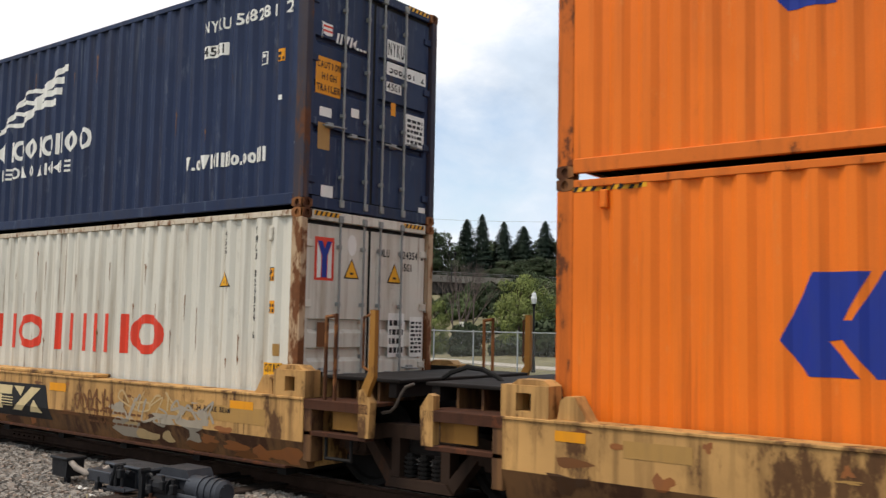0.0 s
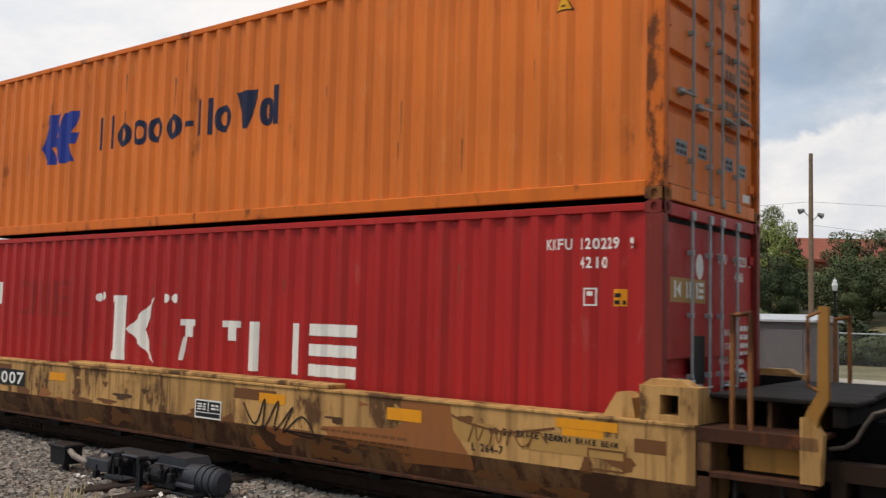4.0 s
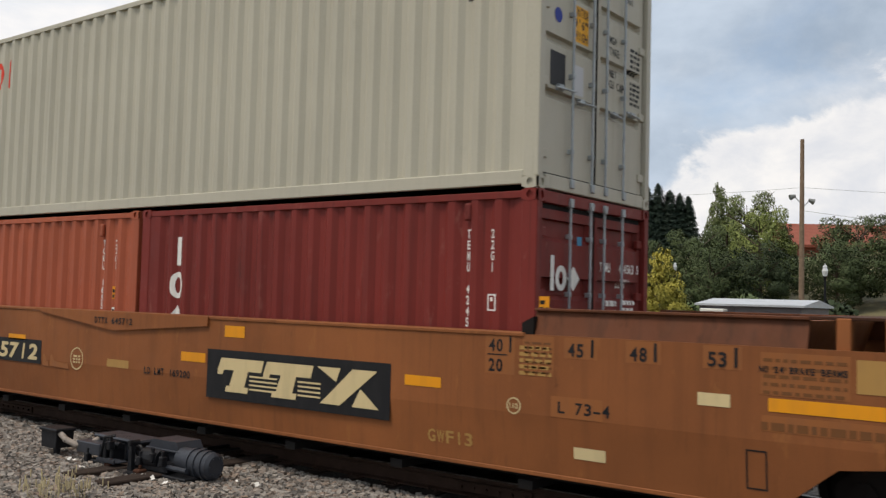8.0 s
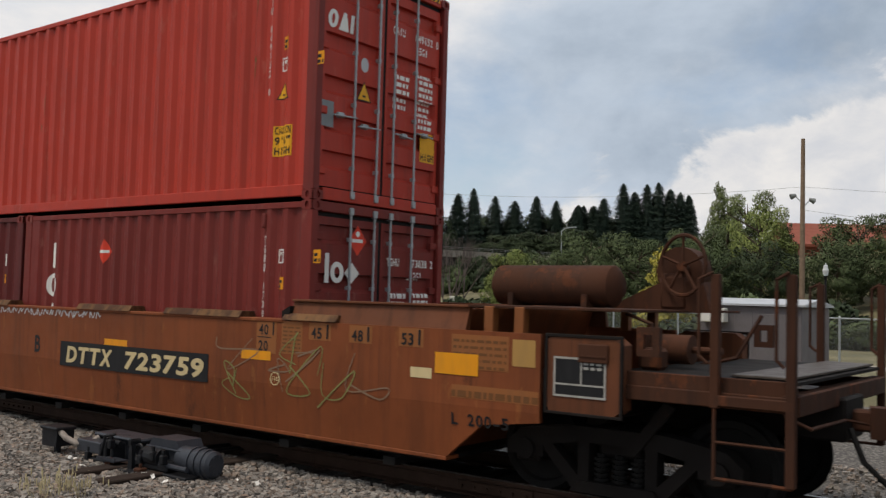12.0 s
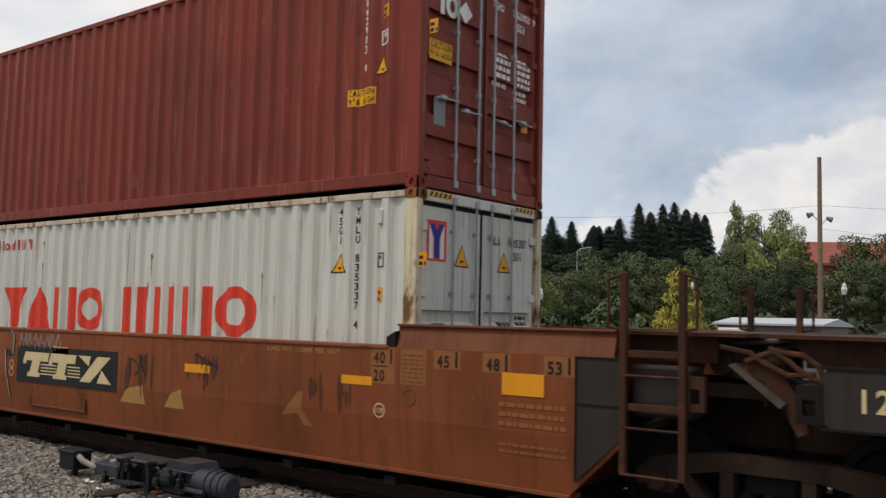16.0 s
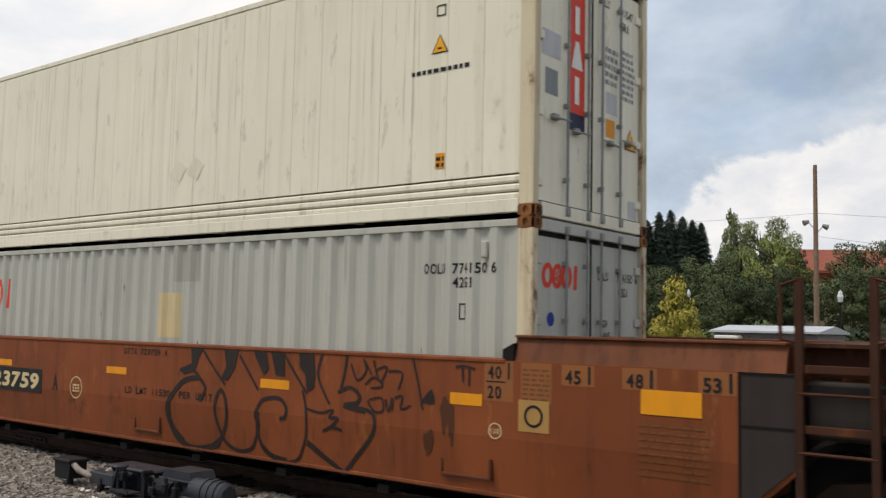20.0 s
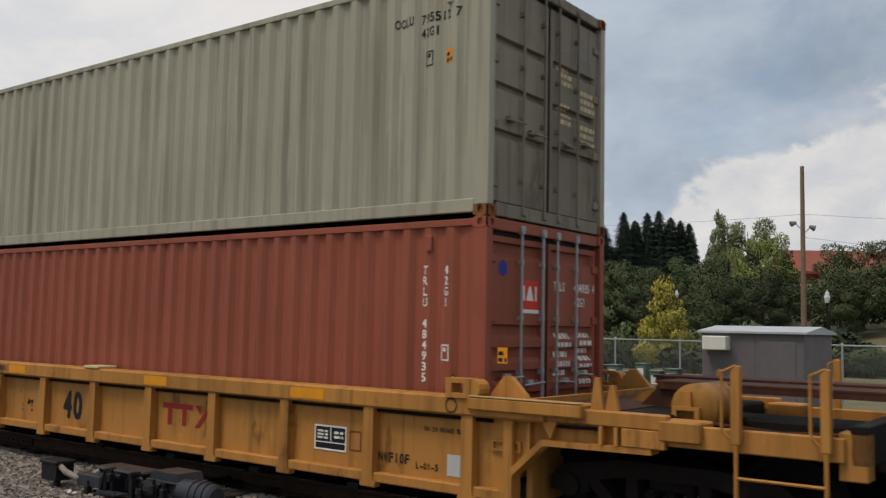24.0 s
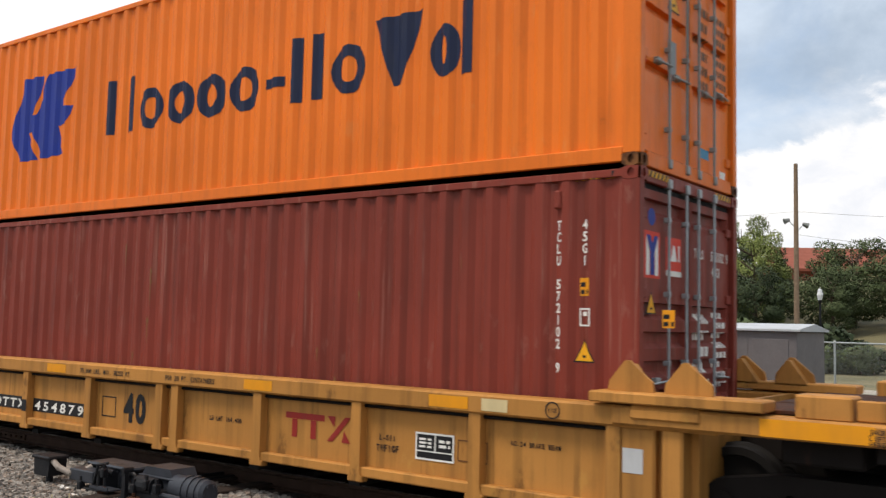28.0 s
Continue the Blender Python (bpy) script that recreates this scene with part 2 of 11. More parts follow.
# darker tan with heavier rust, for low sills, end ribs and ledges
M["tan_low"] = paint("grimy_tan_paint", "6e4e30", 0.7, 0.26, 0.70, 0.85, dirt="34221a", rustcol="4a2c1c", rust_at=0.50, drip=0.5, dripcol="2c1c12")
M["brown"] = paint("rust_brown_paint", "85502c", 0.58, 0.22, 0.22, 0.45, dirt="5a341e", rustcol="4a2a1a", rust_at=0.635, drip=0.2, dripcol="4a2a1a", scuff=0.3, scuffcol="a06a3a")
M["gold"] = paint("golden_yellow_paint", "b07a3c", 0.6, 0.16, 0.45, 0.6, dirt="6a4a22", rustcol="66431f", rust_at=0.61, drip=0.4, dripcol="4c361c", scuff=0.2, scuffcol="caa050")
M["sooty"] = paint("sooty_brown_paint", "15100e", 0.8, 0.2, 0.4, 0.5, dirt="16110f", rustcol="40261a", rust_at=0.62)
M["darkplate"] = paint("dark_grey_plate_paint", "302a27", 0.7, 0.2, 0.35, 0.4, dirt="1c1614", rustcol="4a2e1e", rust_at=0.64)
M["dusty"] = paint("dusty_cast_steel", "34251c", 0.8, 0.25, 0.4, 0.5, dirt="18110d", rustcol="5a3620", rust_at=0.60)
M["rusty"] = paint("rusted_steel", "432719", 0.8, 0.3, 0.45, 0.75, dirt="1e1410", rustcol="6c3c22", rust_at=0.56, spot=4.0)
M["rustpost"] = paint("rust_eaten_corner_steel", "8a5a34", 0.75, 0.25, 0.5, 0.9, dirt="4a2e1c", rustcol="4e2c18", rust_at=0.50, spot=3.0, drip=0.5, dripcol="3a2416")
M["post_cream"] = paint("rust_eaten_pale_paint", "b9a184", 0.7, 0.12, 0.5, 0.95, dirt="8a6238", rustcol="74421f", rust_at=0.49, spot=2.4, drip=0.7, dripcol="6a3c1c")
M["post_ivory"] = paint("rust_streaked_ivory_paint", "cfc4a8", 0.6, 0.10, 0.45, 0.9, dirt="8a6a44", rustcol="74421f", rust_at=0.575, spot=2.6, drip=0.7, dripcol="7a4a26")
M["post_navy"] = paint("rust_eaten_dark_paint", "333340", 0.7, 0.15, 0.4, 0.95, dirt="4a3a30", rustcol="6a4026", rust_at=0.53, spot=2.2, drip=0.5, dripcol="84572f")
M["post_orange"] = paint("rust_eaten_orange_paint", "c9651f", 0.6, 0.12, 0.4, 0.85, dirt="7a431c", rustcol="5a3018", rust_at=0.55, spot=3.0, drip=0.5, dripcol="5a3018")
M["rail_cream"] = paint("rust_edged_pale_paint", "c2b8a6", 0.6, 0.06, 0.3, 0.85, dirt="8a6238", rustcol="7a4824", rust_at=0.545, spot=9.0)
M["rail_orange"] = paint("rust_edged_orange_paint", "d46c22", 0.5, 0.08, 0.2, 0.7, dirt="7a431c", rustcol="5c3018", rust_at=0.60, spot=3.4)
M["darksteel"] = plain("dirty_dark_steel", "100e0d", 0.8, 0.0, 0.3, 5, 0.2)
M["black"] = plain("black_rubber", "141414", 0.8, 0.0, 0.2, 8, 0.1)
M["galv"] = plain("galvanised_steel", "9aa0a2", 0.45, 0.35, 0.15, 9, 0.05)
M["galvdirt"] = plain("worn_tread_plate", "4c443e", 0.5, 0.2, 0.3, 7, 0.2)
M["barpaint"] = plain("grey_bar_paint", "868886", 0.5, 0.0, 0.2, 9, 0.05)
M["tread"] = plain("polished_wheel_tread", "8a8480", 0.3, 0.9, 0.2, 9, 0.05)
for n, h in (("d_white", "dcdcd6"), ("d_black", "1c1c1e"), ("d_red", "d2402c"), ("d_rouge", "b8423a"), ("d_blue", "1f3388"), ("d_navy", "18223e"),
             ("d_yellow", "e0a224"), ("d_amber", "d98f1c"), ("d_cream", "c9b68a"), ("d_green", "5a7852"), ("d_grey", "7e8486"),
             ("d_teal", "3f86a8"), ("d_silver", "b4b6b8"), ("d_darkred", "8c2a24"), ("d_tan", "a37e48"), ("d_rustpatch", "6a4426"), ("d_patch", "8a5630"), ("d_soot", "2a2320"), ("d_grease", "4e2d1b"), ("d_smear", "b0966c"), ("d_greywash", "948a7a"), ("d_soil", "4a3220"), ("d_dust", "7e6450"), ("d_palegreen", "7c7c4c"), ("d_faint", "9c9a94"), ("d_ivory", "d6d0bc"), ("d_paledirt", "c4b48c"), ("d_greypatch", "9c9c92")):
    M[n] = decal(n[2:] + "_marking", h)

# ---- building helpers ----
from mathutils.geometry import tessellate_polygon as tessellate


class Geo:
    """A mesh under construction: vertices and faces of boxes, prisms, rods and plates."""

    def __init__(self):
        self.v, self.f = [], []

    def add(self, vs, fs):
        o = len(self.v)
        self.v += vs
        self.f += [tuple(i + o for i in q) for q in fs]
        return self

    def box(self, x0, x1, y0, y1, z0, z1, c=0.0):
        x0, x1, y0, y1, z0, z1 = min(x0, x1), max(x0, x1), min(y0, y1), max(y0, y1), min(z0, z1), max(z0, z1)
        c = min(c, (x1 - x0) * 0.4, (y1 - y0) * 0.4, (z1 - z0) * 0.4)
        if c <= 0:
            vs = [(x, y, z) for x in (x0, x1) for y in (y0, y1) for z in (z0, z1)]
            return self.add(vs, [(0, 1, 3, 2), (4, 6, 7, 5), (0, 4, 5, 1), (2, 3, 7, 6), (0, 2, 6, 4), (1, 5, 7, 3)])
        vs, ix = [], {}
        X, Y, Z = (x0, x1), (y0, y1), (z0, z1)
        s = (c, -c)
        for i in (0, 1):
            for j in (0, 1):
                for k in (0, 1):
                    for a in (0, 1, 2):
                        ix[i, j, k, a] = len(vs)
                        vs.append((X[i] + (s[i] if a != 0 else 0), Y[j] + (s[j] if a != 1 else 0), Z[k] + (s[k] if a != 2 else 0)))
        fs = []
        for i in (0, 1):
            fs.append(tuple(ix[i, j, k, 0] for j, k in ((0, 0), (1, 0), (1, 1), (0, 1))))
            fs.append(tuple(ix[j, i, k, 1] for j, k in ((0, 0), (1, 0), (1, 1), (0, 1))))
            fs.append(tuple(ix[j, k, i, 2] for j, k in ((0, 0), (1, 0), (1, 1), (0, 1))))
            for j in (0, 1):
                fs.append((ix[i, j, 0, 0], ix[i, j, 1, 0], ix[i, j, 1, 1], ix[i, j, 0, 1]))
                fs.append((ix[i, 0, j, 0], ix[i, 1, j, 0], ix[i, 1, j, 2], ix[i, 0, j, 2]))
                fs.append((ix[0, i, j, 1], ix[1, i, j, 1], ix[1, i, j, 2], ix[0, i, j, 2]))
                for k in (0, 1):
                    fs.append((ix[i, j, k, 0], ix[i, j, k, 1], ix[i, j, k, 2]))
        return self.add(vs, fs)

    def prism(self, pts, axis, a, b):
        """A polygon pushed along an axis. Points are (x, z) for y, (y, z) for x, (x, y) for z."""
        def at(p, w):
            return {"y": (p[0], w, p[1]), "x": (w, p[0], p[1]), "z": (p[0], p[1], w)}[axis]
        n = len(pts)
        vs = [at(p, a) for p in pts] + [at(p, b) for p in pts]
        fs = [tuple(range(n)), tuple(range(2 * n - 1, n - 1, -1))] + [(i, (i + 1) % n, n + (i + 1) % n, n + i) for i in range(n)]
        return self.add(vs, fs)

    def rod(self, p0, p1, r, n=10, r1=None):
        p0, p1 = Vector(p0), Vector(p1)
        q = (p1 - p0).to_track_quat("Z", "Y")
        r1 = r if r1 is None else r1
        vs = []
        for p, rr in ((p0, r), (p1, r1)):
            vs += [tuple(p + q @ Vector((rr * math.cos(6.28318 * i / n), rr * math.sin(6.28318 * i / n), 0))) for i in range(n)]
        fs = [tuple(range(n)), tuple(range(2 * n - 1, n - 1, -1))] + [(i, (i + 1) % n, n + (i + 1) % n, n + i) for i in range(n)]
        return self.add(vs, fs)

    def tube(self, pts, r, n=7):
        for a, b in zip(pts, pts[1:]):
            d = (Vector(b) - Vector(a)).normalized() * r * 0.6
            self.rod(Vector(a) - d, Vector(b) + d, r, n)
        return self

    def ring(self, c, axis, r, w, n=20, thick=0.02):
        """A hoop round c, lying across an axis."""
        vs, k = [], 6
        for i in range(n):
            a = 6.28318 * i / n
            for j in range(k):
                b = 6.28318 * j / k
                q, d = r + thick * math.cos(b), thick * math.sin(b)
                u, v = q * math.cos(a), q * math.sin(a)
                vs.append({"x": (c[0] + d, c[1] + u, c[2] + v), "y": (c[0] + u, c[1] + d, c[2] + v), "z": (c[0] + u, c[1] + v, c[2] + d)}[axis])
        return self.add(vs, [(i * k + j, (i + 1) % n * k + j, (i + 1) % n * k + (j + 1) % k, i * k + (j + 1) % k) for i in range(n) for j in range(k)])

    def window(self, x0, x1, z0, z1, hx0, hx1, hz0, hz1, y0, y1):
        """A plate with a rectangular hole through it."""
        o = [(x0, z0), (x1, z0), (x1, z1), (x0, z1)]
        h = [(hx0, hz0), (hx1, hz0), (hx1, hz1), (hx0, hz1)]
        vs = [(p[0], y, p[1]) for y in (y0, y1) for p in o + h]
        fs = []
        for i in range(4):
            j = (i + 1) % 4
            fs += [(i, j, 4 + j, 4 + i), (8 + i, 8 + j, 12 + j, 12 + i), (i, j, 8 + j, 8 + i), (4 + i, 4 + j, 12 + j, 12 + i)]
        return self.add(vs, fs)

    def sheet(self, us, vs, at):
        """A grid of quads: at(u, v) gives the place."""
        n = len(vs)
        return self.add([at(u, v) for u in us for v in vs],
                        [(i * n + j, (i + 1) * n + j, (i + 1) * n + j + 1, i * n + j + 1) for i in range(len(us) - 1) for j in range(n - 1)])

    def mesh(self, name, smooth=None, mend=True):
        me = bpy.data.meshes.new(name)
        me.from_pydata(self.v, [], self.f)
        if mend:
            bm = bmesh.new()
            bm.from_mesh(me)
            bmesh.ops.recalc_face_normals(bm, faces=bm.faces)
            bm.to_mesh(me)
            bm.free()
        if smooth:
            me.polygons.foreach_set("use_smooth", [True] * len(me.polygons))
            me.set_sharp_from_angle(angle=radians(smooth))
        me.update()
        return me


def thing(name, label, category, group="", kind=""):
    return tagged(new(name), label, category, group, kind)


def part(name, geo, material, parent, label="", smooth=None, mend=True, kind=""):
    """One mesh object under a thing or a part; geo is a Geo or a ready mesh."""
    if isinstance(geo, Geo):
        geo = geo.mesh(name, smooth, mend)
        geo.materials.append(M[material])
    ob = new(name, geo)
    ob.parent = parent
    return tagged(ob, label, kind=kind) if kind else tagged(ob, label)


def solid(name, geo, material, label, category, group="", kind="", smooth=None):
    """A thing that is a single mesh."""
    me = geo.mesh(name, smooth)
    me.materials.append(M[material])
    return tagged(new(name, me), label, category, group, kind)


def glyphs(chars):
    """Flat triangles of each character of the built-in font, cap height 1."""
    made, obs = {}, []
    for ch in chars:
        cu = bpy.data.curves.new("glyph", "FONT")
        cu.body, cu.resolution_u, cu.offset = ch, 3, 0.022
        ob = new("glyph", cu)
        obs.append((ch, ob, cu))
    dg = bpy.context.evaluated_depsgraph_get()
    for ch, ob, cu in obs:
        me = bpy.data.meshes.new_from_object(ob.evaluated_get(dg))
        me.calc_loop_triangles()
        v = [(p.co.x / 0.729, p.co.y / 0.729) for p in me.vertices]
        t = [[v[i] for i in tri.vertices] for tri in me.loop_triangles]
        xs = [p[0] for p in v] or [0, 0.3]
        made[ch] = (min(xs), max(xs), t)
        bpy.data.meshes.remove(me)
    for ch, ob, cu in obs:
        bpy.data.objects.remove(ob)
        bpy.data.curves.remove(cu)
    return made


FONT = glyphs("ABCDEFGHIJKLMNOPQRSTUVWXYZ0123456789.,'-/\"")


class Flat:
    """A flat marking in its own plane: convex pieces in (u, v) metres, in thin coats one over the other."""

    def __init__(self):
        self.p, self.coat, self.k = [], [], 0

    def put(self, *polys):
        self.p += polys
        self.coat += [self.k] * len(polys)
        self.k += 1
        return self

    def rect(self, u0, v0, u1, v1):
        return self.put([(u0, v0), (u1, v0), (u1, v1), (u0, v1)])

    def poly(self, pts):
        tri = tessellate([[Vector((*p, 0)) for p in pts]])
        return self.put(*[[pts[i] for i in t] for t in tri])

    def disc(self, u, v, r, n=14, ru=None):
        ru = ru or r
        return self.put([(u + ru * math.cos(6.28318 * i / n), v + r * math.sin(6.28318 * i / n)) for i in range(n)])

    def hoop(self, u, v, r, w, n=16):
        a = [(math.cos(6.28318 * i / n), math.sin(6.28318 * i / n)) for i in range(n + 1)]
        q = r - w
        return self.put(*[[(u + r * c, v + r * s), (u + r * c2, v + r * s2), (u + q * c2, v + q * s2), (u + q * c, v + q * s)] for (c, s), (c2, s2) in zip(a, a[1:])])

    def outline(self, u0, v0, u1, v1, w):
        R = lambda a, b, c, d: [(a, b), (c, b), (c, d), (a, d)]
        return self.put(R(u0, v0, u1, v0 + w), R(u0, v1 - w, u1, v1), R(u0, v0 + w, u0 + w, v1 - w), R(u1 - w, v0 + w, u1, v1 - w))

    def text(self, s, u, v, h, pitch=0.72, down=False, fill=0.82, lean=0.0, bold=0.0):
        """Lettering of cap height h from (u, v) on; down: one character under the other."""
        cw, out = h * pitch, []
        for i, ch in enumerate(s):
            if ch == " ":
                continue
            a, b, tris = FONT[ch]
            w = max(b - a, 0.05)
            sx = min(cw * fill / w, h * (1.65 if w > 0.3 else 0.9))
            uu = (u + (cw * fill - w * sx) / 2) if down else (u + i * cw + (cw * fill - w * sx) / 2)
            vv = v - i * h * 1.22 if down else v
            out += [[(uu + (x - a) * sx + y * h * lean, vv + y * h) for x, y in t] for t in tris]
        self.put(*out)
        if bold:
            self.put(*[[(x + bold, y) for x, y in q] for q in out]).put(*[[(x, y + bold * 0.6) for x, y in q] for q in out])
        return self

    def bars(self, u0, v0, u1, v1, rows, seed=1, fill=0.6):
        """Lines of small print, as plain bars."""
        rnd = random.Random(seed)
        step, out = (v1 - v0) / rows, []
        for i in range(rows):
            u = u0
            while u < u1 - 0.02:
                w = rnd.uniform(0.03, 0.10) * max(1, (u1 - u0) / 0.9)
                e, b = min(u + w, u1), v0 + i * step
                out.append([(u, b), (e, b), (e, b + step * fill), (u, b + step * fill)])
                u += w + 0.022
        return self.put(*out)

    def stroke(self, pts, w, w1=None):
        """A ribbon along a line of points, without overlaps."""
        n = len(pts)
        L, R = [], []
        for i, (x, y) in enumerate(pts):
            a, b = pts[max(0, i - 1)], pts[min(n - 1, i + 1)]
            dx, dy = b[0] - a[0], b[1] - a[1]
            d = math.hypot(dx, dy) or 1
            ww = (w if w1 is None else w + (w1 - w) * i / max(1, n - 1)) / 2
            L.append((x - dy / d * ww, y + dx / d * ww))
            R.append((x + dy / d * ww, y - dx / d * ww))
        return self.put(*[[R[i], R[i + 1], L[i + 1], L[i]] for i in range(n - 1)])

    def curve(self, ctrl, w, w1=None, steps=6):
        """A brushed line through control points."""
        pts, P = [], [ctrl[0], *ctrl, ctrl[-1]]
        for i in range(1, len(P) - 2):
            for k in range(steps):
                t = k / steps
                q = []
                for a in (0, 1):
                    p0, p1, p2, p3 = P[i - 1][a], P[i][a], P[i + 1][a], P[i + 2][a]
                    q.append(0.5 * (2 * p1 + (p2 - p0) * t + (2 * p0 - 5 * p1 + 4 * p2 - p3) * t * t + (3 * p1 - p0 - 3 * p2 + p3) * t ** 3))
                pts.append(tuple(q))
        pts.append(ctrl[-1])
        return self.stroke(pts, w, w1)


WIDTHS = {"i": 0.30, "u": 0.78, "o": 0.66, "0": 0.94, "d": 0.68, "v": 0.86, "^": 0.98, "m": 1.12, "=": 0.70, "k": 0.86, "x": 0.76, "-": 0.40, ".": 0.24, " ": 0.42}


def shapes(code, a, b, v0, v1, t):
    """Plain forms between a and b: uprights, rings, wedges and stacked bars. Gives the pieces, each a list of convex polygons."""
    h, x = v1 - v0, v0 + (v1 - v0) * 0.73
    m = (a + b) / 2
    R = lambda p, q, r, w: [(p, q), (r, q), (r, w), (p, w)]

    def ring(p, q, r, w, n=20):
        cx, cy, rx, ry = (p + r) / 2, (q + w) / 2, (r - p) / 2, (w - q) / 2
        A = [6.28318 * k / n for k in range(n + 1)]
        o = [(cx + rx * math.cos(k), cy + ry * math.sin(k)) for k in A]
        e = [(cx + (rx - t) * math.cos(k), cy + (ry - t * 0.85) * math.sin(k)) for k in A]
        return [[o[k], o[k + 1], e[k + 1], e[k]] for k in range(n)]
    if code == "i":                                   # one upright
        return [[R(m - t / 2, v0, m + t / 2, v1)]]
    if code == "u":                                   # two uprights
        return [[R(a, v0, a + t, v1)], [R(b - t, v0, b, v1)]]
    if code == "m":                                   # three uprights
        return [[R(a, v0, a + t, v1)], [R(m - t / 2, v0, m + t / 2, v1)], [R(b - t, v0, b, v1)]]
    if code == "o":                                   # a low ring
        return [ring(a, v0, b, x)]
    if code == "0":                                   # a full ring
        return [ring(a, v0, b, v1)]
    if code == "d":                                   # a low ring beside an upright
        return [ring(a, v0, b - t * 1.1, x), [R(b - t, v0, b, v1)]]
    if code == "v":                                   # a wedge, point down
        return [[[(a, v1), (m - t * 0.4, v0), (m + t * 0.4, v0), (b, v1)]]]
    if code == "^":                                   # a wedge, point up
        return [[[(a, v0), (b, v0), (m + t * 0.4, v1), (m - t * 0.4, v1)]]]
    if code == "=":                                   # three stacked bars
        g = t * 0.95
        return [[R(a, v0, b, v0 + g)], [R(a, v0 + h / 2 - g / 2, b, v0 + h / 2 + g / 2)], [R(a, v1 - g, b, v1)]]
    if code == "k":                                   # an upright and a wedge beside it
        return [[R(a, v0, a + t, v1)], [[(a + t * 1.25, v0 + h * 0.5), (b, v0), (b, v1)]]]
    if code == "x":                                   # a diamond
        return [[[(a, (v0 + x) / 2), (m, v0), (b, (v0 + x) / 2), (m, x)]]]
    if code == "-":
        return [[R(a, v0 + h * 0.30, b, v0 + h * 0.30 + t * 0.9)]]
    return [[R(m - t / 2, v0, m + t / 2, v0 + t)]]


def marks_row(u0, v0, u1, v1, codes, thick=0.2, lean=0.0, gap=0.12):
    """The pieces of a row of plain forms that fills the width from u0 to u1."""
    k = (u1 - u0) / (sum(WIDTHS[c] + gap for c in codes) - gap)
    out, u = [], u0
    for c in codes:
        if c != " ":
            for piece in shapes(c, u, u + WIDTHS[c] * k, v0, v1, min(thick * (v1 - v0), WIDTHS[c] * k * 0.42 if c not in "i.v^" else 9)):
                out.append([[(p + (q - v0) * lean, q) for p, q in poly] for poly in piece])
        u += (WIDTHS[c] + gap) * k
    return out


def clip(poly, axis, at, keep_less):
    out = []
    for a, b in zip(poly, poly[1:] + poly[:1]):
        ia, ib = ((p[axis] <= at) == keep_less for p in (a, b))
        if ia:
            out.append(a)
        if ia != ib:
            t = (at - a[axis]) / (b[axis] - a[axis])
            out.append((a[0] + (b[0] - a[0]) * t, a[1] + (b[1] - a[1]) * t))
    return out


def laid(flat, axis, breaks, place):
    """The marking cut along the folds of a surface and laid on it."""
    g, seen = Geo(), {}
    for poly, coat in zip(flat.p, flat.coat):
        lo, hi = min(p[axis] for p in poly), max(p[axis] for p in poly)
        rest = poly
        pieces = []
        for b in breaks:
            if lo < b < hi:
                a = clip(rest, axis, b, True)
                rest = clip(rest, axis, b, False)
                if len(a) > 2:
                    pieces.append(a)
                if len(rest) < 3:
                    break
        if len(rest) > 2:
            pieces.append(rest)
        for q in pieces:
            face = []
            for p in q:
                at = place(*p, (coat % 10) * 0.0004)
                key = (round(at[0], 4), round(at[1], 4), round(at[2], 4))
                if key not in seen:
                    seen[key] = len(g.v)
                    g.v.append(at)
                if seen[key] not in face:
                    face.append(seen[key])
            if len(face) > 2:
                g.f.append(tuple(face))
    return g

# ---- shipping containers ----
WIDE = 2.438
PITCH, DEEP = 0.278, 0.040


def fold(x, L):
    """How far a corrugated side lies behind its outer face at x."""
    if abs(x) > L / 2 - 0.30:
        return 0.0
    f = ((x + L / 2 - 0.30) / PITCH) % 1.0
    if f < 0.26:
        return 0.0
    if f < 0.50:
        return DEEP * (f - 0.26) / 0.24
    if f < 0.76:
        return DEEP
    return DEEP * (1 - (f - 0.76) / 0.24)


def folds(L):
    xs, k = [-L / 2 + 0.14], 0
    while True:
        for f in (0.0, 0.26, 0.50, 0.76):
            x = -L / 2 + 0.30 + (k + f) * PITCH
            if x > L / 2 - 0.30:
                return xs + [L / 2 - 0.30, L / 2 - 0.14]
            xs.append(x)
        k += 1


FACE = WIDE / 2 - 0.012     # the sides' outer face


# pressed channels of the doors: their width, and their heights as shares of the door
CHANNELS = {"narrow": (0.10, (0.30, 0.51, 0.72)), "wide": (0.22, (0.12, 0.29, 0.46, 0.655, 0.90)), "two": (0.17, (0.40, 0.53, 0.09)), "one": (0.20, (0.42, 0.10)),
            "many": (0.15, (0.07, 0.17, 0.27, 0.37, 0.47, 0.57, 0.93))}


def channel_heights(H, ribs):
    return [0.17 + (H - 0.32) * k for k in CHANNELS[ribs][1]]


def door_inset(z, H, ribs):
    """Depth of the pressed channels of a door at height z."""
    if ribs == "flat":
        return 0.0
    wide = CHANNELS[ribs][0]
    for c in channel_heights(H, ribs):
        d = z - c
        if -wide / 2 + 0.05 <= d <= wide / 2 - 0.008:
            return 0.055
        if -wide / 2 < d < -wide / 2 + 0.05:
            return 0.055 * (d + wide / 2) / 0.05
        if wide / 2 - 0.008 < d < wide / 2:
            return 0.055 * (wide / 2 - d) / 0.008
    return 0.0


def door_folds(H, ribs):
    if ribs == "flat":
        return []
    wide = CHANNELS[ribs][0]
    out = []
    for c in channel_heights(H, ribs):
        out += [c - wide / 2, c - wide / 2 + 0.05, c + wide / 2 - 0.008, c + wide / 2]
    return out


SHARED = {}


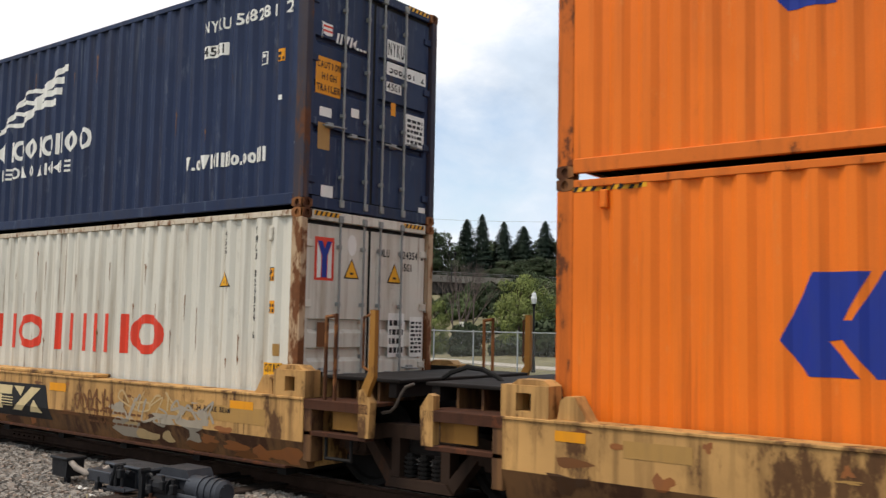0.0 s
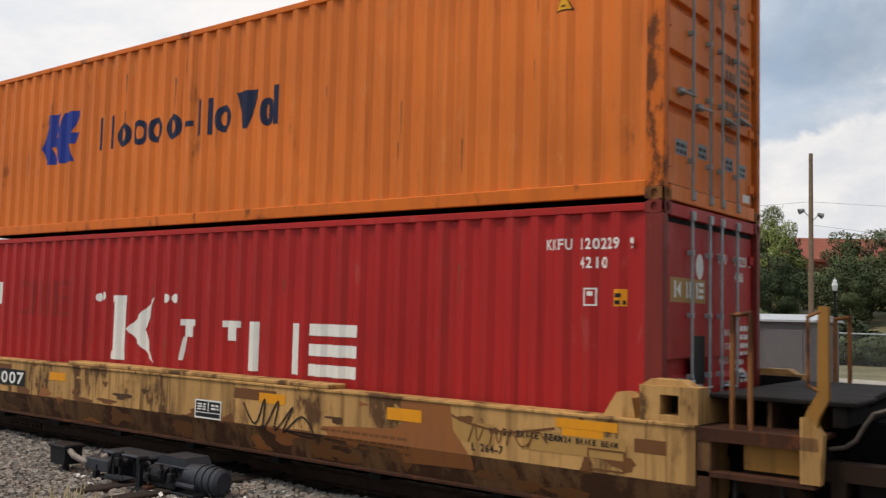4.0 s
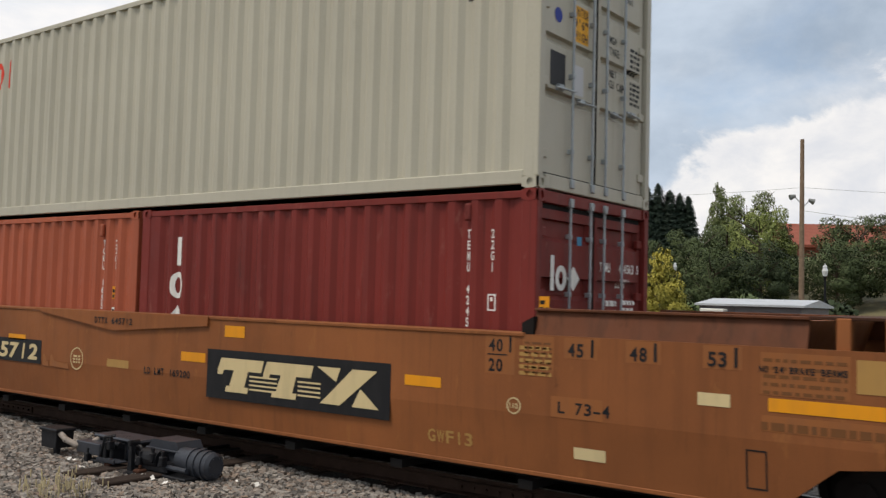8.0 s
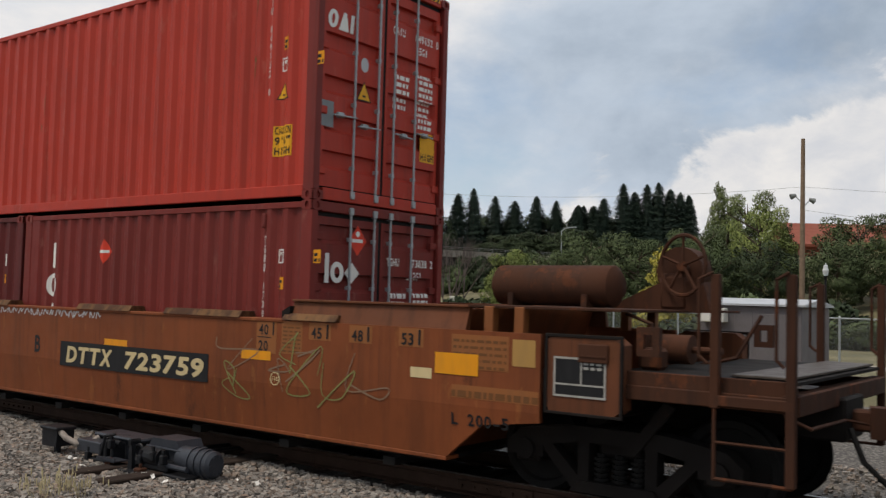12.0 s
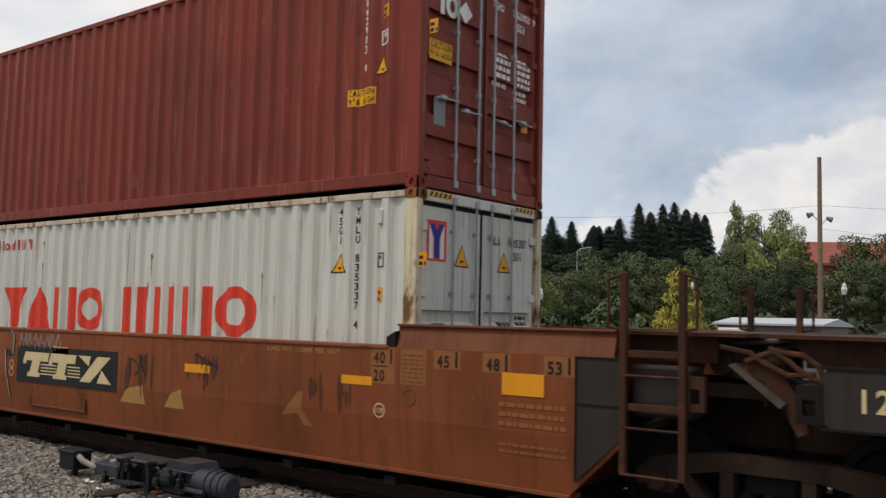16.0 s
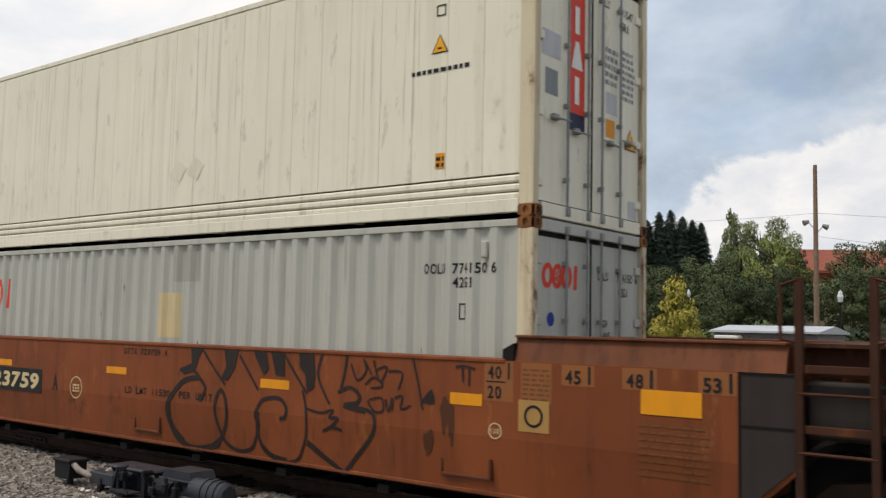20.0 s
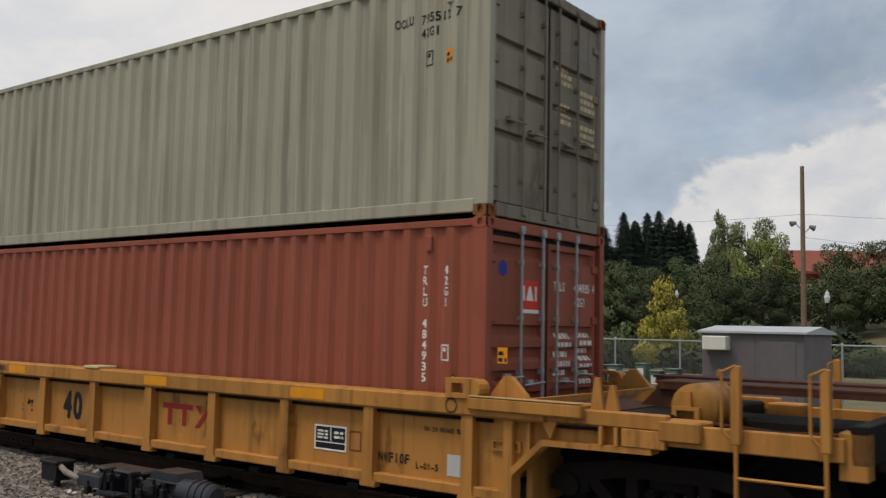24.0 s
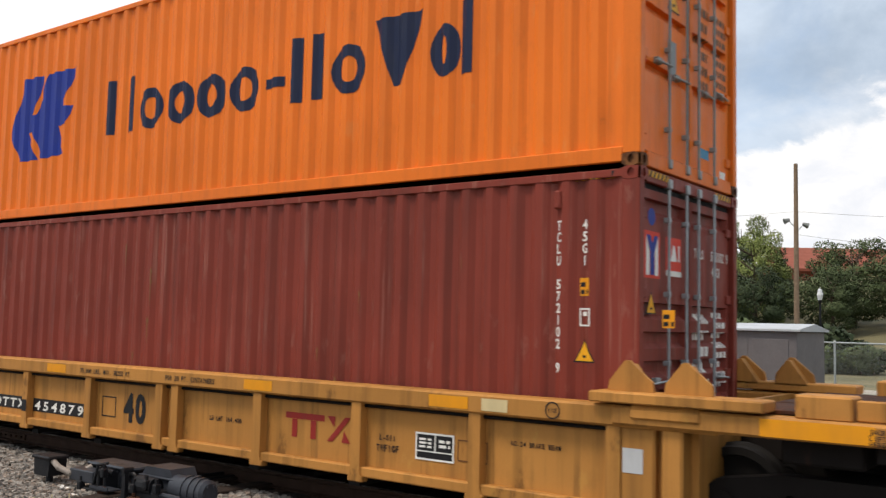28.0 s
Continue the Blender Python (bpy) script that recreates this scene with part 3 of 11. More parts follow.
def once(key, build):
    """Alike pieces share one mesh."""
    if key not in SHARED:
        SHARED[key] = build()
    return SHARED[key]


def meshed(name, geo, material, smooth=None):
    me = geo.mesh(name, smooth)
    me.materials.append(M[material])
    return me


def casting_geo(hole_side):
    """A corner fitting with its oval pocket on the side and on the end."""
    g = Geo()
    a, b, c = 0.178, 0.162, 0.118
    g.box(0.02, a - 0.02, 0.02, b - 0.02, 0, c)
    for axis in ("y", "x"):
        n = 10
        w = a if axis == "y" else b
        oval = [(w / 2 + 0.034 * math.cos(6.28318 * i / n), c / 2 + 0.04 * math.sin(6.28318 * i / n)) for i in range(n)]
        rect = []
        for i in range(n):
            u, v = math.cos(6.28318 * i / n), math.sin(6.28318 * i / n)
            k = 1 / max(abs(u), abs(v))
            rect.append((w / 2 + u * k * w / 2, c / 2 + v * k * c / 2))
        o = len(g.v)
        for ring, depth in ((rect, 0.02), (rect, 0.0), (oval, 0.0), (oval, 0.03)):
            for p in ring:
                g.v.append((p[0], depth, p[1]) if axis == "y" else (depth, p[0], p[1]))
        for r in range(3):
            for i in range(n):
                j = (i + 1) % n
                g.f.append((o + r * n + i, o + r * n + j, o + (r + 1) * n + j, o + (r + 1) * n + i))
        g.f.append(tuple(o + 3 * n + i for i in range(n)))
    return g


class Box:
    """A container: a thing with its parts, and the surfaces that its markings lie on."""

    def __init__(self, label, paintname, L=12.192, H=2.896, post=None, ribs="narrow", bars="galv", stripes=True, smooth_side=False,
                 rail=None, casting="darksteel", inner=None, doors=None):
        self.L, self.H, self.ribs, self.flat_side, self.paint = L, H, ribs, smooth_side, paintname
        self.ob = r = thing("shipping_container", label, "container", "containers on the train")
        post, rail = post or paintname, rail or paintname
        w = WIDE / 2
        # corrugated sides
        if smooth_side:
            g = Geo()
            n = 26
            for i in range(n):
                x0 = -L / 2 + 0.15 + (L - 0.3) * i / n
                x1 = -L / 2 + 0.15 + (L - 0.3) * (i + 1) / n
                g.box(x0 + 0.0015, x1 - 0.0015, -FACE, -FACE + 0.03, 0.42, H - 0.10, 0.003)
            for k, z in enumerate((0.16, 0.245, 0.33)):
                g.box(-L / 2 + 0.15, L / 2 - 0.15, -FACE - 0.006, -FACE + 0.04, z, z + 0.075, 0.022)
        else:
            xs = folds(L)
            g = Geo().sheet(xs, (0.15, H - 0.075), lambda x, z: (x, -FACE + fold(x, L), z))
        me = g.mesh("side_panel", None, smooth_side)
        if not smooth_side:
            me.flip_normals()
        me.materials.append(M[paintname])
        part("side_panel", me, None, r)
        part("side_panel", me, None, r).rotation_euler = (0, 0, math.pi)
        # frame
        for s in (-1, 1):
            part("top_rail", once(("tr", L, rail), lambda: meshed("top_rail", Geo().box(-L / 2 + 0.17, L / 2 - 0.17, -0.035, 0.035, -0.07, 0, 0.006), rail)), None, r).location = (0, s * (w - 0.041), H - 0.022)
            part("bottom_rail", once(("br", L, rail), lambda: meshed("bottom_rail", Geo().box(-L / 2 + 0.17, L / 2 - 0.17, -0.03, 0.03, 0, 0.135, 0.008), rail)), None, r).location = (0, s * (w - 0.031), 0.040)
            for e in (-1, 1):
                o = part("corner_post", once(("cp", H, post), lambda: meshed("corner_post", Geo().box(-0.085, 0.085, -0.05, 0.05, 0.11, H - 0.11, 0.008), post)), None, r)
                o.location = (e * (L / 2 - 0.088), s * (w - 0.053), 0)
                for z in (0, H - 0.118):
                    cm = casting
                    o = part("corner_casting", once(("cc", cm), lambda: meshed("corner_casting", casting_geo(1), cm)), None, r)
                    o.matrix_basis = Matrix.Translation((e * L / 2, s * w, z)) @ Matrix.Diagonal((-e, -s, 1, 1))
        g = Geo().sheet([-L / 2 + 0.1 + i * 0.10 for i in range(int((L - 0.2) / 0.1) + 1)], (-w + 0.06, w - 0.06),
                        lambda x, y: (x, y, H - 0.04 - (0.02 if round((x + L / 2 - 0.1) / 0.1) % 2 else 0)))
        part("roof", g, paintname, r, mend=False)
        part("front_wall", Geo().box(-L / 2 + 0.03, -L / 2 + 0.08, -w + 0.1, w - 0.1, 0.12, H - 0.05), paintname, r)
        g = Geo().box(-L / 2 + 0.2, L / 2 - 0.2, -w + 0.1, w - 0.1, 0.12, 0.16)
        part("floor", g, "darksteel", r)
        for i in [-0.28, -0.12, *range(int(L / 1.2))]:
            part("cross_member", once("crossm", lambda: meshed("cross_member", Geo().box(-0.04, 0.04, -w + 0.09, w - 0.09, 0.05, 0.118), "darksteel")), None, r).location = (-L / 2 + 0.64 + i * 1.2, 0, 0)
        self.door_end(r, doors or paintname, L, H, ribs, bars, post, stripes)

    def door_end(self, r, paintname, L, H, ribs, bars, post, stripes):
        w, xd = WIDE / 2, L / 2 - 0.055
        self.xd = xd
        part("door_header", Geo().box(L / 2 - 0.12, L / 2 - 0.012, -w + 0.16, w - 0.16, H - 0.125, H - 0.008, 0.008), paintname, r)
        part("door_sill", Geo().box(L / 2 - 0.12, L / 2 - 0.008, -w + 0.16, w - 0.16, 0.012, 0.15, 0.008), paintname, r)
        part("gasket", Geo().box(L / 2 - 0.19, xd - 0.06, -w + 0.1, w - 0.1, 0.14, H - 0.12), "black", r)
        zs = sorted({0.17, H - 0.175, *door_folds(H, ribs)})
        part("center_gasket", Geo().box(xd - 0.07, xd - 0.006, -0.024, 0.024, 0.16, H - 0.14), "black", r, "black rubber door seal")
        part("top_gasket", Geo().box(xd - 0.07, xd - 0.004, -w + 0.15, w - 0.15, H - 0.174, H - 0.128), "black", r)
        for s in (-1, 1):
            y0, y1 = s * 0.025, s * (w - 0.125)

            def at(y, z):
                edge = min(abs(y - y0), abs(y - y1))
                k = 0 if edge < 0.07 else 1
                return (xd - door_inset(z, H, ribs) * k, y, z)
            span = [y0, y0 + s * 0.055, y0 + s * 0.085, y1 - s * 0.085, y1 - s * 0.055, y1]
            g = Geo().sheet(span, zs, at)
            g.box(xd - 0.05, xd - 0.002, y0, y0 + s * 0.004, 0.17, H - 0.175)
            d = part("door", g, paintname, r)
            # locking rods with their guides and handles
            for k, yy in enumerate((0.15, 0.57)):
                y = s * yy
                g = Geo().rod((xd + 0.045, y, 0.09), (xd + 0.045, y, H - 0.07), 0.015, 8)
                for z in (0.10, H - 0.09):
                    g.box(xd - 0.0, xd + 0.07, y - 0.035, y + 0.035, z - 0.045, z + 0.045, 0.008)
                for z in (0.42, H * 0.37 + 0.1, H * 0.62, H - 0.42):
                    g.box(xd - 0.004, xd + 0.062, y - 0.021, y + 0.021, z - 0.024, z + 0.024, 0.005)
                part("locking_rod", g, bars, d, "", 40)
                z = 0.95 if k == 0 else 1.02
                g = Geo().rod((xd + 0.06, y + 0.03, z), (xd + 0.06, y + s * 0.36, z - 0.02), 0.011, 6)
                part("handle", g, bars, d)
                part("handle_catch", Geo().box(xd - 0.002, xd + 0.05, y + s * 0.22 - 0.05, y + s * 0.22 + 0.05, z - 0.03, z + 0.03, 0.006), bars, d)
            for z in (0.35, H * 0.36, H * 0.62, H - 0.40):
                part("hinge", Geo().box(xd - 0.03, xd + 0.022, y1 - s * 0.10, y1 + s * 0.05, z - 0.045, z + 0.045, 0.008).rod((xd + 0.015, y1 + s * 0.035, z - 0.07), (xd + 0.015, y1 + s * 0.035, z + 0.07), 0.016, 8),
                     paintname, d)
        if stripes:
            self.stripes()

    def stripes(self):
        L, H, w = self.L, self.H, WIDE / 2
        for s in (-1, 1):
            fl, bl = Flat().rect(s * (w - 0.20), H - 0.075, s * (w - 0.62), H - 0.02), Flat()
            for i in range(5):
                u = s * (w - 0.24 - i * 0.08)
                bl.put([(u, H - 0.075), (u - 0.035, H - 0.075), (u - 0.005, H - 0.02), (u + 0.03, H - 0.02)])
            for f, m, o in ((fl, "d_yellow", 0.0), (bl, "d_black", 0.003)):
                part("hazard_stripe", laid(f, 0, [], lambda u, v, e: (L / 2 - 0.008 + o + e, u, v)), m, self.ob, mend=False)

    # markings: u runs along the side from its middle, v up from the container's foot
    def side(self, name, flat, material, label="", lift=0.003, kind=""):
        L = self.L
        if self.flat_side:
            g = laid(flat, 0, [], lambda u, v, e: (u, -FACE - 0.002 - lift - e, v))
        else:
            g = laid(flat, 0, folds(L), lambda u, v, e: (u, -FACE - lift - e + fold(u, L), v))
        return part(name, g, material, self.ob, label, mend=False, kind=kind or ("stuff" if name in ("lettering", "small_print") else ""))

    # on the doors u runs from the near edge (0) to the far edge (2.44)
    def door(self, name, flat, material, label="", lift=0.003, kind=""):
        H, ribs, xd = self.H, self.ribs, self.xd
        follow = name in ("lettering", "graffiti")
        return part(name, laid(flat, 1, door_folds(H, ribs) if follow else [], lambda u, v, e: (xd + lift + e - (door_inset(v, H, ribs) if follow else 0), u - WIDE / 2, v)), material, self.ob, label, mend=False, kind=kind or ("stuff" if name in ("lettering", "small_print") else ""))

    def triangle(self, where, u, v, h):
        put = self.side if where == "side" else self.door
        put("warning_triangle", Flat().poly([(u - h * 0.55, v), (u + h * 0.55, v), (u, v + h)]), "d_black", "yellow warning triangle with a black border")
        put("warning_triangle", Flat().poly([(u - h * 0.45, v + h * 0.06), (u + h * 0.45, v + h * 0.06), (u, v + h * 0.90)]), "d_yellow", "", 0.005)
        put("warning_triangle", Flat().rect(u - h * 0.12, v + h * 0.2, u + h * 0.12, v + h * 0.30), "d_black", "", 0.007)

    def sticker(self, where, u, v, w, h, material, rows=0, ink="d_black", seed=3, words=None, name="sticker", label=""):
        put = self.side if where == "side" else self.door
        put(name, Flat().rect(u, v, u + w, v + h), material, label)
        if words:
            f = Flat()
            for i, s in enumerate(words):
                hh = h / (len(words) * 1.35)
                f.text(s, u + w * 0.06, v + h - (i + 1) * h / len(words) + hh * 0.25, hh, w * 0.92 / max(1, len(s)) / hh)
            put("lettering", f, ink, "", 0.005)
        elif rows:
            put(name, Flat().bars(u + w * 0.08, v + h * 0.1, u + w * 0.92, v + h * 0.92, rows, seed), ink, "", 0.005, "stuff")

    def caution(self, where, u, v, w=0.42, h=0.62, words=("CAUTION", "9'6\"", "HIGH")):
        self.sticker(where, u, v, w, h, "d_yellow", words=words, label="yellow height warning sticker")

    def ident(self, ink, number, code, u, v, h, down=False, pitch=0.72):
        self.side("lettering", Flat().text(number, u, v, h, pitch, down), ink, "identification number " + number)
        if code:
            self.side("lettering", Flat().text(code[0], code[1], code[2], h, pitch, down), ink, "size code " + code[0])

    def door_ident(self, ink, owner, number, code, v=None, h=0.10):
        v = v or self.H - 0.48
        self.door("lettering", Flat().text(owner, 1.36, v, h, 0.62).text(number, 1.80, v, h, 0.62).text(code, 1.82, v - h * 1.6, h, 0.62), ink, "container number and size code")

    def door_table(self, ink, u, v0, v1, rows, seed, w=0.36):
        self.door("lettering", Flat().bars(u, v0, u + w, v1, rows, seed), ink, "small print of weights in lines", 0.003, "stuff")

# ---- more materials: ground, plants, concrete ----


def ground_mats():
    k = Mat("dry_grass_ground")
    a = k.mix(k.ramp(k.fbm(0.35, 6), 0.35, 0.65), rgb("7d7354"), rgb("585538"))
    a = k.mix(k.ramp(k.fbm(0.09, 5), 0.50, 0.66), a, rgb("6c6648"))
    a = k.mix(k.ramp(k.fbm(14, 5), 0.4, 0.7, 0, 0.5), a, rgb("3d3c24"))
    k.bump(k.fbm(8, 6), 0.6, 0.05)
    M["grass"] = k.done(a, 0.95)
    k = Mat("ballast_bed")
    v = k.nt.nodes.new("ShaderNodeTexVoronoi")
    v.inputs["Scale"].default_value = 22
    k.link(k.plain, v.inputs["Vector"])
    a = k.mix(k.ramp(k.fbm(1.2, 4), 0.35, 0.65), rgb("6f6a64"), rgb("57514c"))
    sep = k.nt.nodes.new("ShaderNodeSeparateColor")
    k.link(v.outputs["Color"], sep.inputs[0])
    a = k.mix(k.ramp(sep.outputs[0], 0, 1, 0, 0.6), a, rgb("9a948c"))
    a = k.mix(k.ramp(v.outputs["Distance"], 0.25, 0.6, 0, 0.8), a, rgb("2a2724"))
    k.bump(v.outputs["Distance"], 0.8, 0.03)
    M["ballast"] = k.done(a, 0.9)
    # oily ballast whose colour also holds the shade under the cars
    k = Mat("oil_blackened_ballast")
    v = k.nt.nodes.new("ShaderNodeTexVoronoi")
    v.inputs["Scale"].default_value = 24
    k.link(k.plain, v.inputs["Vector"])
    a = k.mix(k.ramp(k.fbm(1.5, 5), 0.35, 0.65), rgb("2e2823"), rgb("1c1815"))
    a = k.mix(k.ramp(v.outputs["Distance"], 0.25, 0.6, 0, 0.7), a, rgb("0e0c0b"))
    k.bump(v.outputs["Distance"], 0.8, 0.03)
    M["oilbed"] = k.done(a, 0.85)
    k = Mat("ballast_stone")
    g = k.nt.nodes.new("ShaderNodeNewGeometry")
    isl = g.outputs["Random Per Island"]
    a = k.mix(isl, rgb("605a54"), rgb("9a948c"))
    n2 = k.math("FRACT", k.math("MULTIPLY", isl, 17.0))
    a = k.mix(k.ramp(n2, 0.6, 1.0, 0, 0.7), a, rgb("8d7766"))
    a = k.mix(k.ramp(k.fbm(40, 4), 0.35, 0.7, 0, 0.35), a, rgb("45403a"))
    M["stone"] = k.done(a, 0.88)
    k = Mat("bridge_concrete")
    a = k.mix(k.ramp(k.fbm(0.4, 6, (1, 1, 0.3)), 0.35, 0.7), rgb("8c857a"), rgb("6f6a62"))
    a = k.mix(k.ramp(k.fbm(1.5, 5, (3, 3, 0.2)), 0.5, 0.8, 0, 0.4), a, rgb("4a463f"))
    k.bump(k.fbm(3, 5), 0.2, 0.03)
    M["concrete"] = k.done(a, 0.85)
    for name, h1, h2, h3 in (("leaf_mid", "414e2d", "55633f", "303b24"), ("leaf_light", "69763a", "858f52", "4d592c"), ("leaf_dark", "2d3a23", "3e4c30", "202a19"),
                             ("leaf_spruce", "2f4037", "425443", "222e28"), ("leaf_yellow", "9a9238", "beb458", "74702e"), ("leaf_olive", "5a663c", "74804f", "454f2e")):
        k = Mat(name + "_foliage")
        g = k.nt.nodes.new("ShaderNodeNewGeometry")
        isl = g.outputs["Random Per Island"]
        a = k.mix(isl, rgb(h1), rgb(h2))
        a = k.mix(k.ramp(k.math("FRACT", k.math("MULTIPLY", isl, 13.0)), 0.5, 1.0, 0, 0.7), a, rgb(h3))
        a = k.mix(k.ramp(k.fbm(0.5, 3), 0.4, 0.7, 0, 0.35), a, rgb(h3))
        M[name] = k.done(a, 0.7, 0, 0.25)
    M["bark"] = plain("bark", "4b4036", 0.9, 0, 0.3, 6, 0.5)
    M["greybark"] = plain("grey_bark", "5e5450", 0.9, 0, 0.25, 6, 0.4)
    M["tie"] = plain("old_timber_tie", "2c221c", 0.9, 0, 0.35, 5, 0.5)
    M["railrust"] = plain("rail_rust", "3a281e", 0.8, 0, 0.3, 6, 0.3)
    M["railtop"] = plain("rail_running_surface", "8f8984", 0.3, 0.85, 0.15, 4, 0.05)
    M["machine"] = plain("dark_blue_grey_enamel", "34373d", 0.34, 0, 0.22, 6, 0.1)
    M["machinedark"] = plain("black_grease_steel", "17181b", 0.5, 0.0, 0.3, 8, 0.2)
    M["hose"] = plain("ribbed_grey_hose", "8a8178", 0.7, 0, 0.2, 20, 0.2)
    M["alu"] = plain("dull_aluminium", "6c686a", 0.6, 0.2, 0.08, 2, 0.05)
    M["roofalu"] = plain("pale_metal_roof", "b0b4b8", 0.5, 0.1, 0.08, 2, 0.05)
    M["lampblack"] = plain("black_iron", "16171a", 0.5, 0.2, 0.2, 6, 0.05)
    M["lampglass"] = plain("white_lamp_glass", "c8ccce", 0.35, 0, 0.05, 3, 0.02)
    M["poletan"] = plain("weathered_pole_wood", "7d6a58", 0.9, 0, 0.25, 4, 0.3)
    M["polegrey"] = plain("grey_pole_steel", "7f827f", 0.55, 0.4, 0.15, 4, 0.1)
    M["greenbox"] = plain("grey_green_box_paint", "5e6e66", 0.5, 0, 0.12, 4, 0.05)
    M["girder"] = plain("dark_girder", "3c3936", 0.8, 0, 0.25, 1, 0.2)
    M["roofred"] = plain("red_brown_roof", "824838", 0.8, 0, 0.15, 1, 0.2)
    M["wallpale"] = plain("pale_wall", "a89c86", 0.85, 0, 0.12, 0.5, 0.1)
    M["wallwhite"] = plain("white_trim", "d5d4cc", 0.7, 0, 0.08, 1, 0.05)
    M["path"] = plain("pale_concrete_path", "9c968b", 0.9, 0, 0.15, 0.8, 0.2)
    M["haze"] = plain("distant_blue_ridge", "6f88a8", 1.0, 0, 0.08, 0.002, 0.0)
    M["drygrass"] = plain("dry_straw", "b0a380", 0.9, 0, 0.3, 3, 0.1)
    M["paper"] = plain("white_litter", "d8d6d0", 0.8, 0, 0.1, 9, 0.2)
    k = Mat("chain_link")
    w = []
    for ang in (45, -45):
        mp = k.nt.nodes.new("ShaderNodeMapping")
        mp.inputs["Rotation"].default_value = (0, radians(ang), 0)
        k.link(k.plain, mp.inputs["Vector"])
        t = k.nt.nodes.new("ShaderNodeTexWave")
        t.inputs["Scale"].default_value = 11.0
        k.link(mp.outputs[0], t.inputs["Vector"])
        w.append(k.ramp(t.outputs["Fac"], 0.90, 0.99, 0.0, 0.42))
    wire = k.math("MAXIMUM", w[0], w[1])
    k.link(wire, k.b.inputs["Alpha"])
    M["chain"] = k.done(rgb("9a9d9c"), 0.6, 0.2)


ground_mats()

# ---- the ground ----


def step(a, b, x):
    t = min(1, max(0, (x - a) / (b - a)))
    return t * t * (3 - 2 * t)


def rise(x, y):
    """The ground's height: flat by the track, a wooded bank behind."""
    h = GROUND - 0.10 - 0.3 * step(-10, -80, x)
    h += 10.5 * step(52, 140, y + 0.35 * (x + 30)) * step(-420, -200, x)
    h += 1.2 * step(30, 60, y) * noise.noise(Vector((x * 0.05, y * 0.05, 0)))
    return h


def ground():
    xs = [-3000, -1500, -800, -500] + [-400 + i * 12 for i in range(26)] + [-88 + i * 4 for i in range(42)] + [90, 130, 200, 400, 900, 3000]
    ys = [-3000, -900, -300, -120, -60, -30, -15, -6, 2, 12] + [16 + i * 3 for i in range(30)] + [110 + i * 8 for i in range(20)] + [300, 420, 700, 1200, 3000]
    g = Geo().sheet(xs, ys, lambda x, y: (x, y, rise(x, y)))
    solid("ground", g, "grass", "dry grass and bare earth ground", "ground", "", "structure", 60)
    g = Geo().prism([(1.2, GROUND - 0.5), (1.2, GROUND), (6.0, GROUND + 0.01), (7.2, GROUND + 0.005), (7.4, GROUND - 0.03), (9.7, GROUND - 0.03), (10.0, GROUND + 0.015), (12.6, GROUND - 0.02), (21.0, GROUND - 0.05), (23.0, GROUND - 0.4), (23.0, GROUND - 0.5)], "x", -220, 90)
    solid("ballast_bed", g, "ballast", "grey crushed stone ballast bed", "ballast", "", "structure")
    # dark sheet along the track: oil plus under-train shade put into its colour
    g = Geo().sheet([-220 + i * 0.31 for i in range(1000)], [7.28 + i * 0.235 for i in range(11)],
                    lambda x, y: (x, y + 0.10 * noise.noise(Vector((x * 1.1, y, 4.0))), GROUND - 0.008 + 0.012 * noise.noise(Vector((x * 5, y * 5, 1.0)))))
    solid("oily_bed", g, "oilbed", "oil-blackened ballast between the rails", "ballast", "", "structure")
    g = Geo()
    for k in range(30):
        x0, x1 = 20 - k * 4, 16 - k * 4
        f = lambda x: 33.5 - 0.272 * (x + 7)
        z0, z1 = rise(x0, f(x0)) + 0.06, rise(x1, f(x1)) + 0.06
        g.add([(x0, f(x0), z0), (x1, f(x1), z1), (x1, f(x1) + 2.2, z1), (x0, f(x0) + 2.2, z0), (x0, f(x0), z0 - 0.3), (x1, f(x1), z1 - 0.3), (x1, f(x1) + 2.2, z1 - 0.3), (x0, f(x0) + 2.2, z0 - 0.3)],
              [(0, 1, 2, 3), (0, 1, 5, 4), (2, 3, 7, 6)])
    solid("pavement", g, "path", "pale concrete footpath beyond the fence", "footpath", "", "structure")


ground()


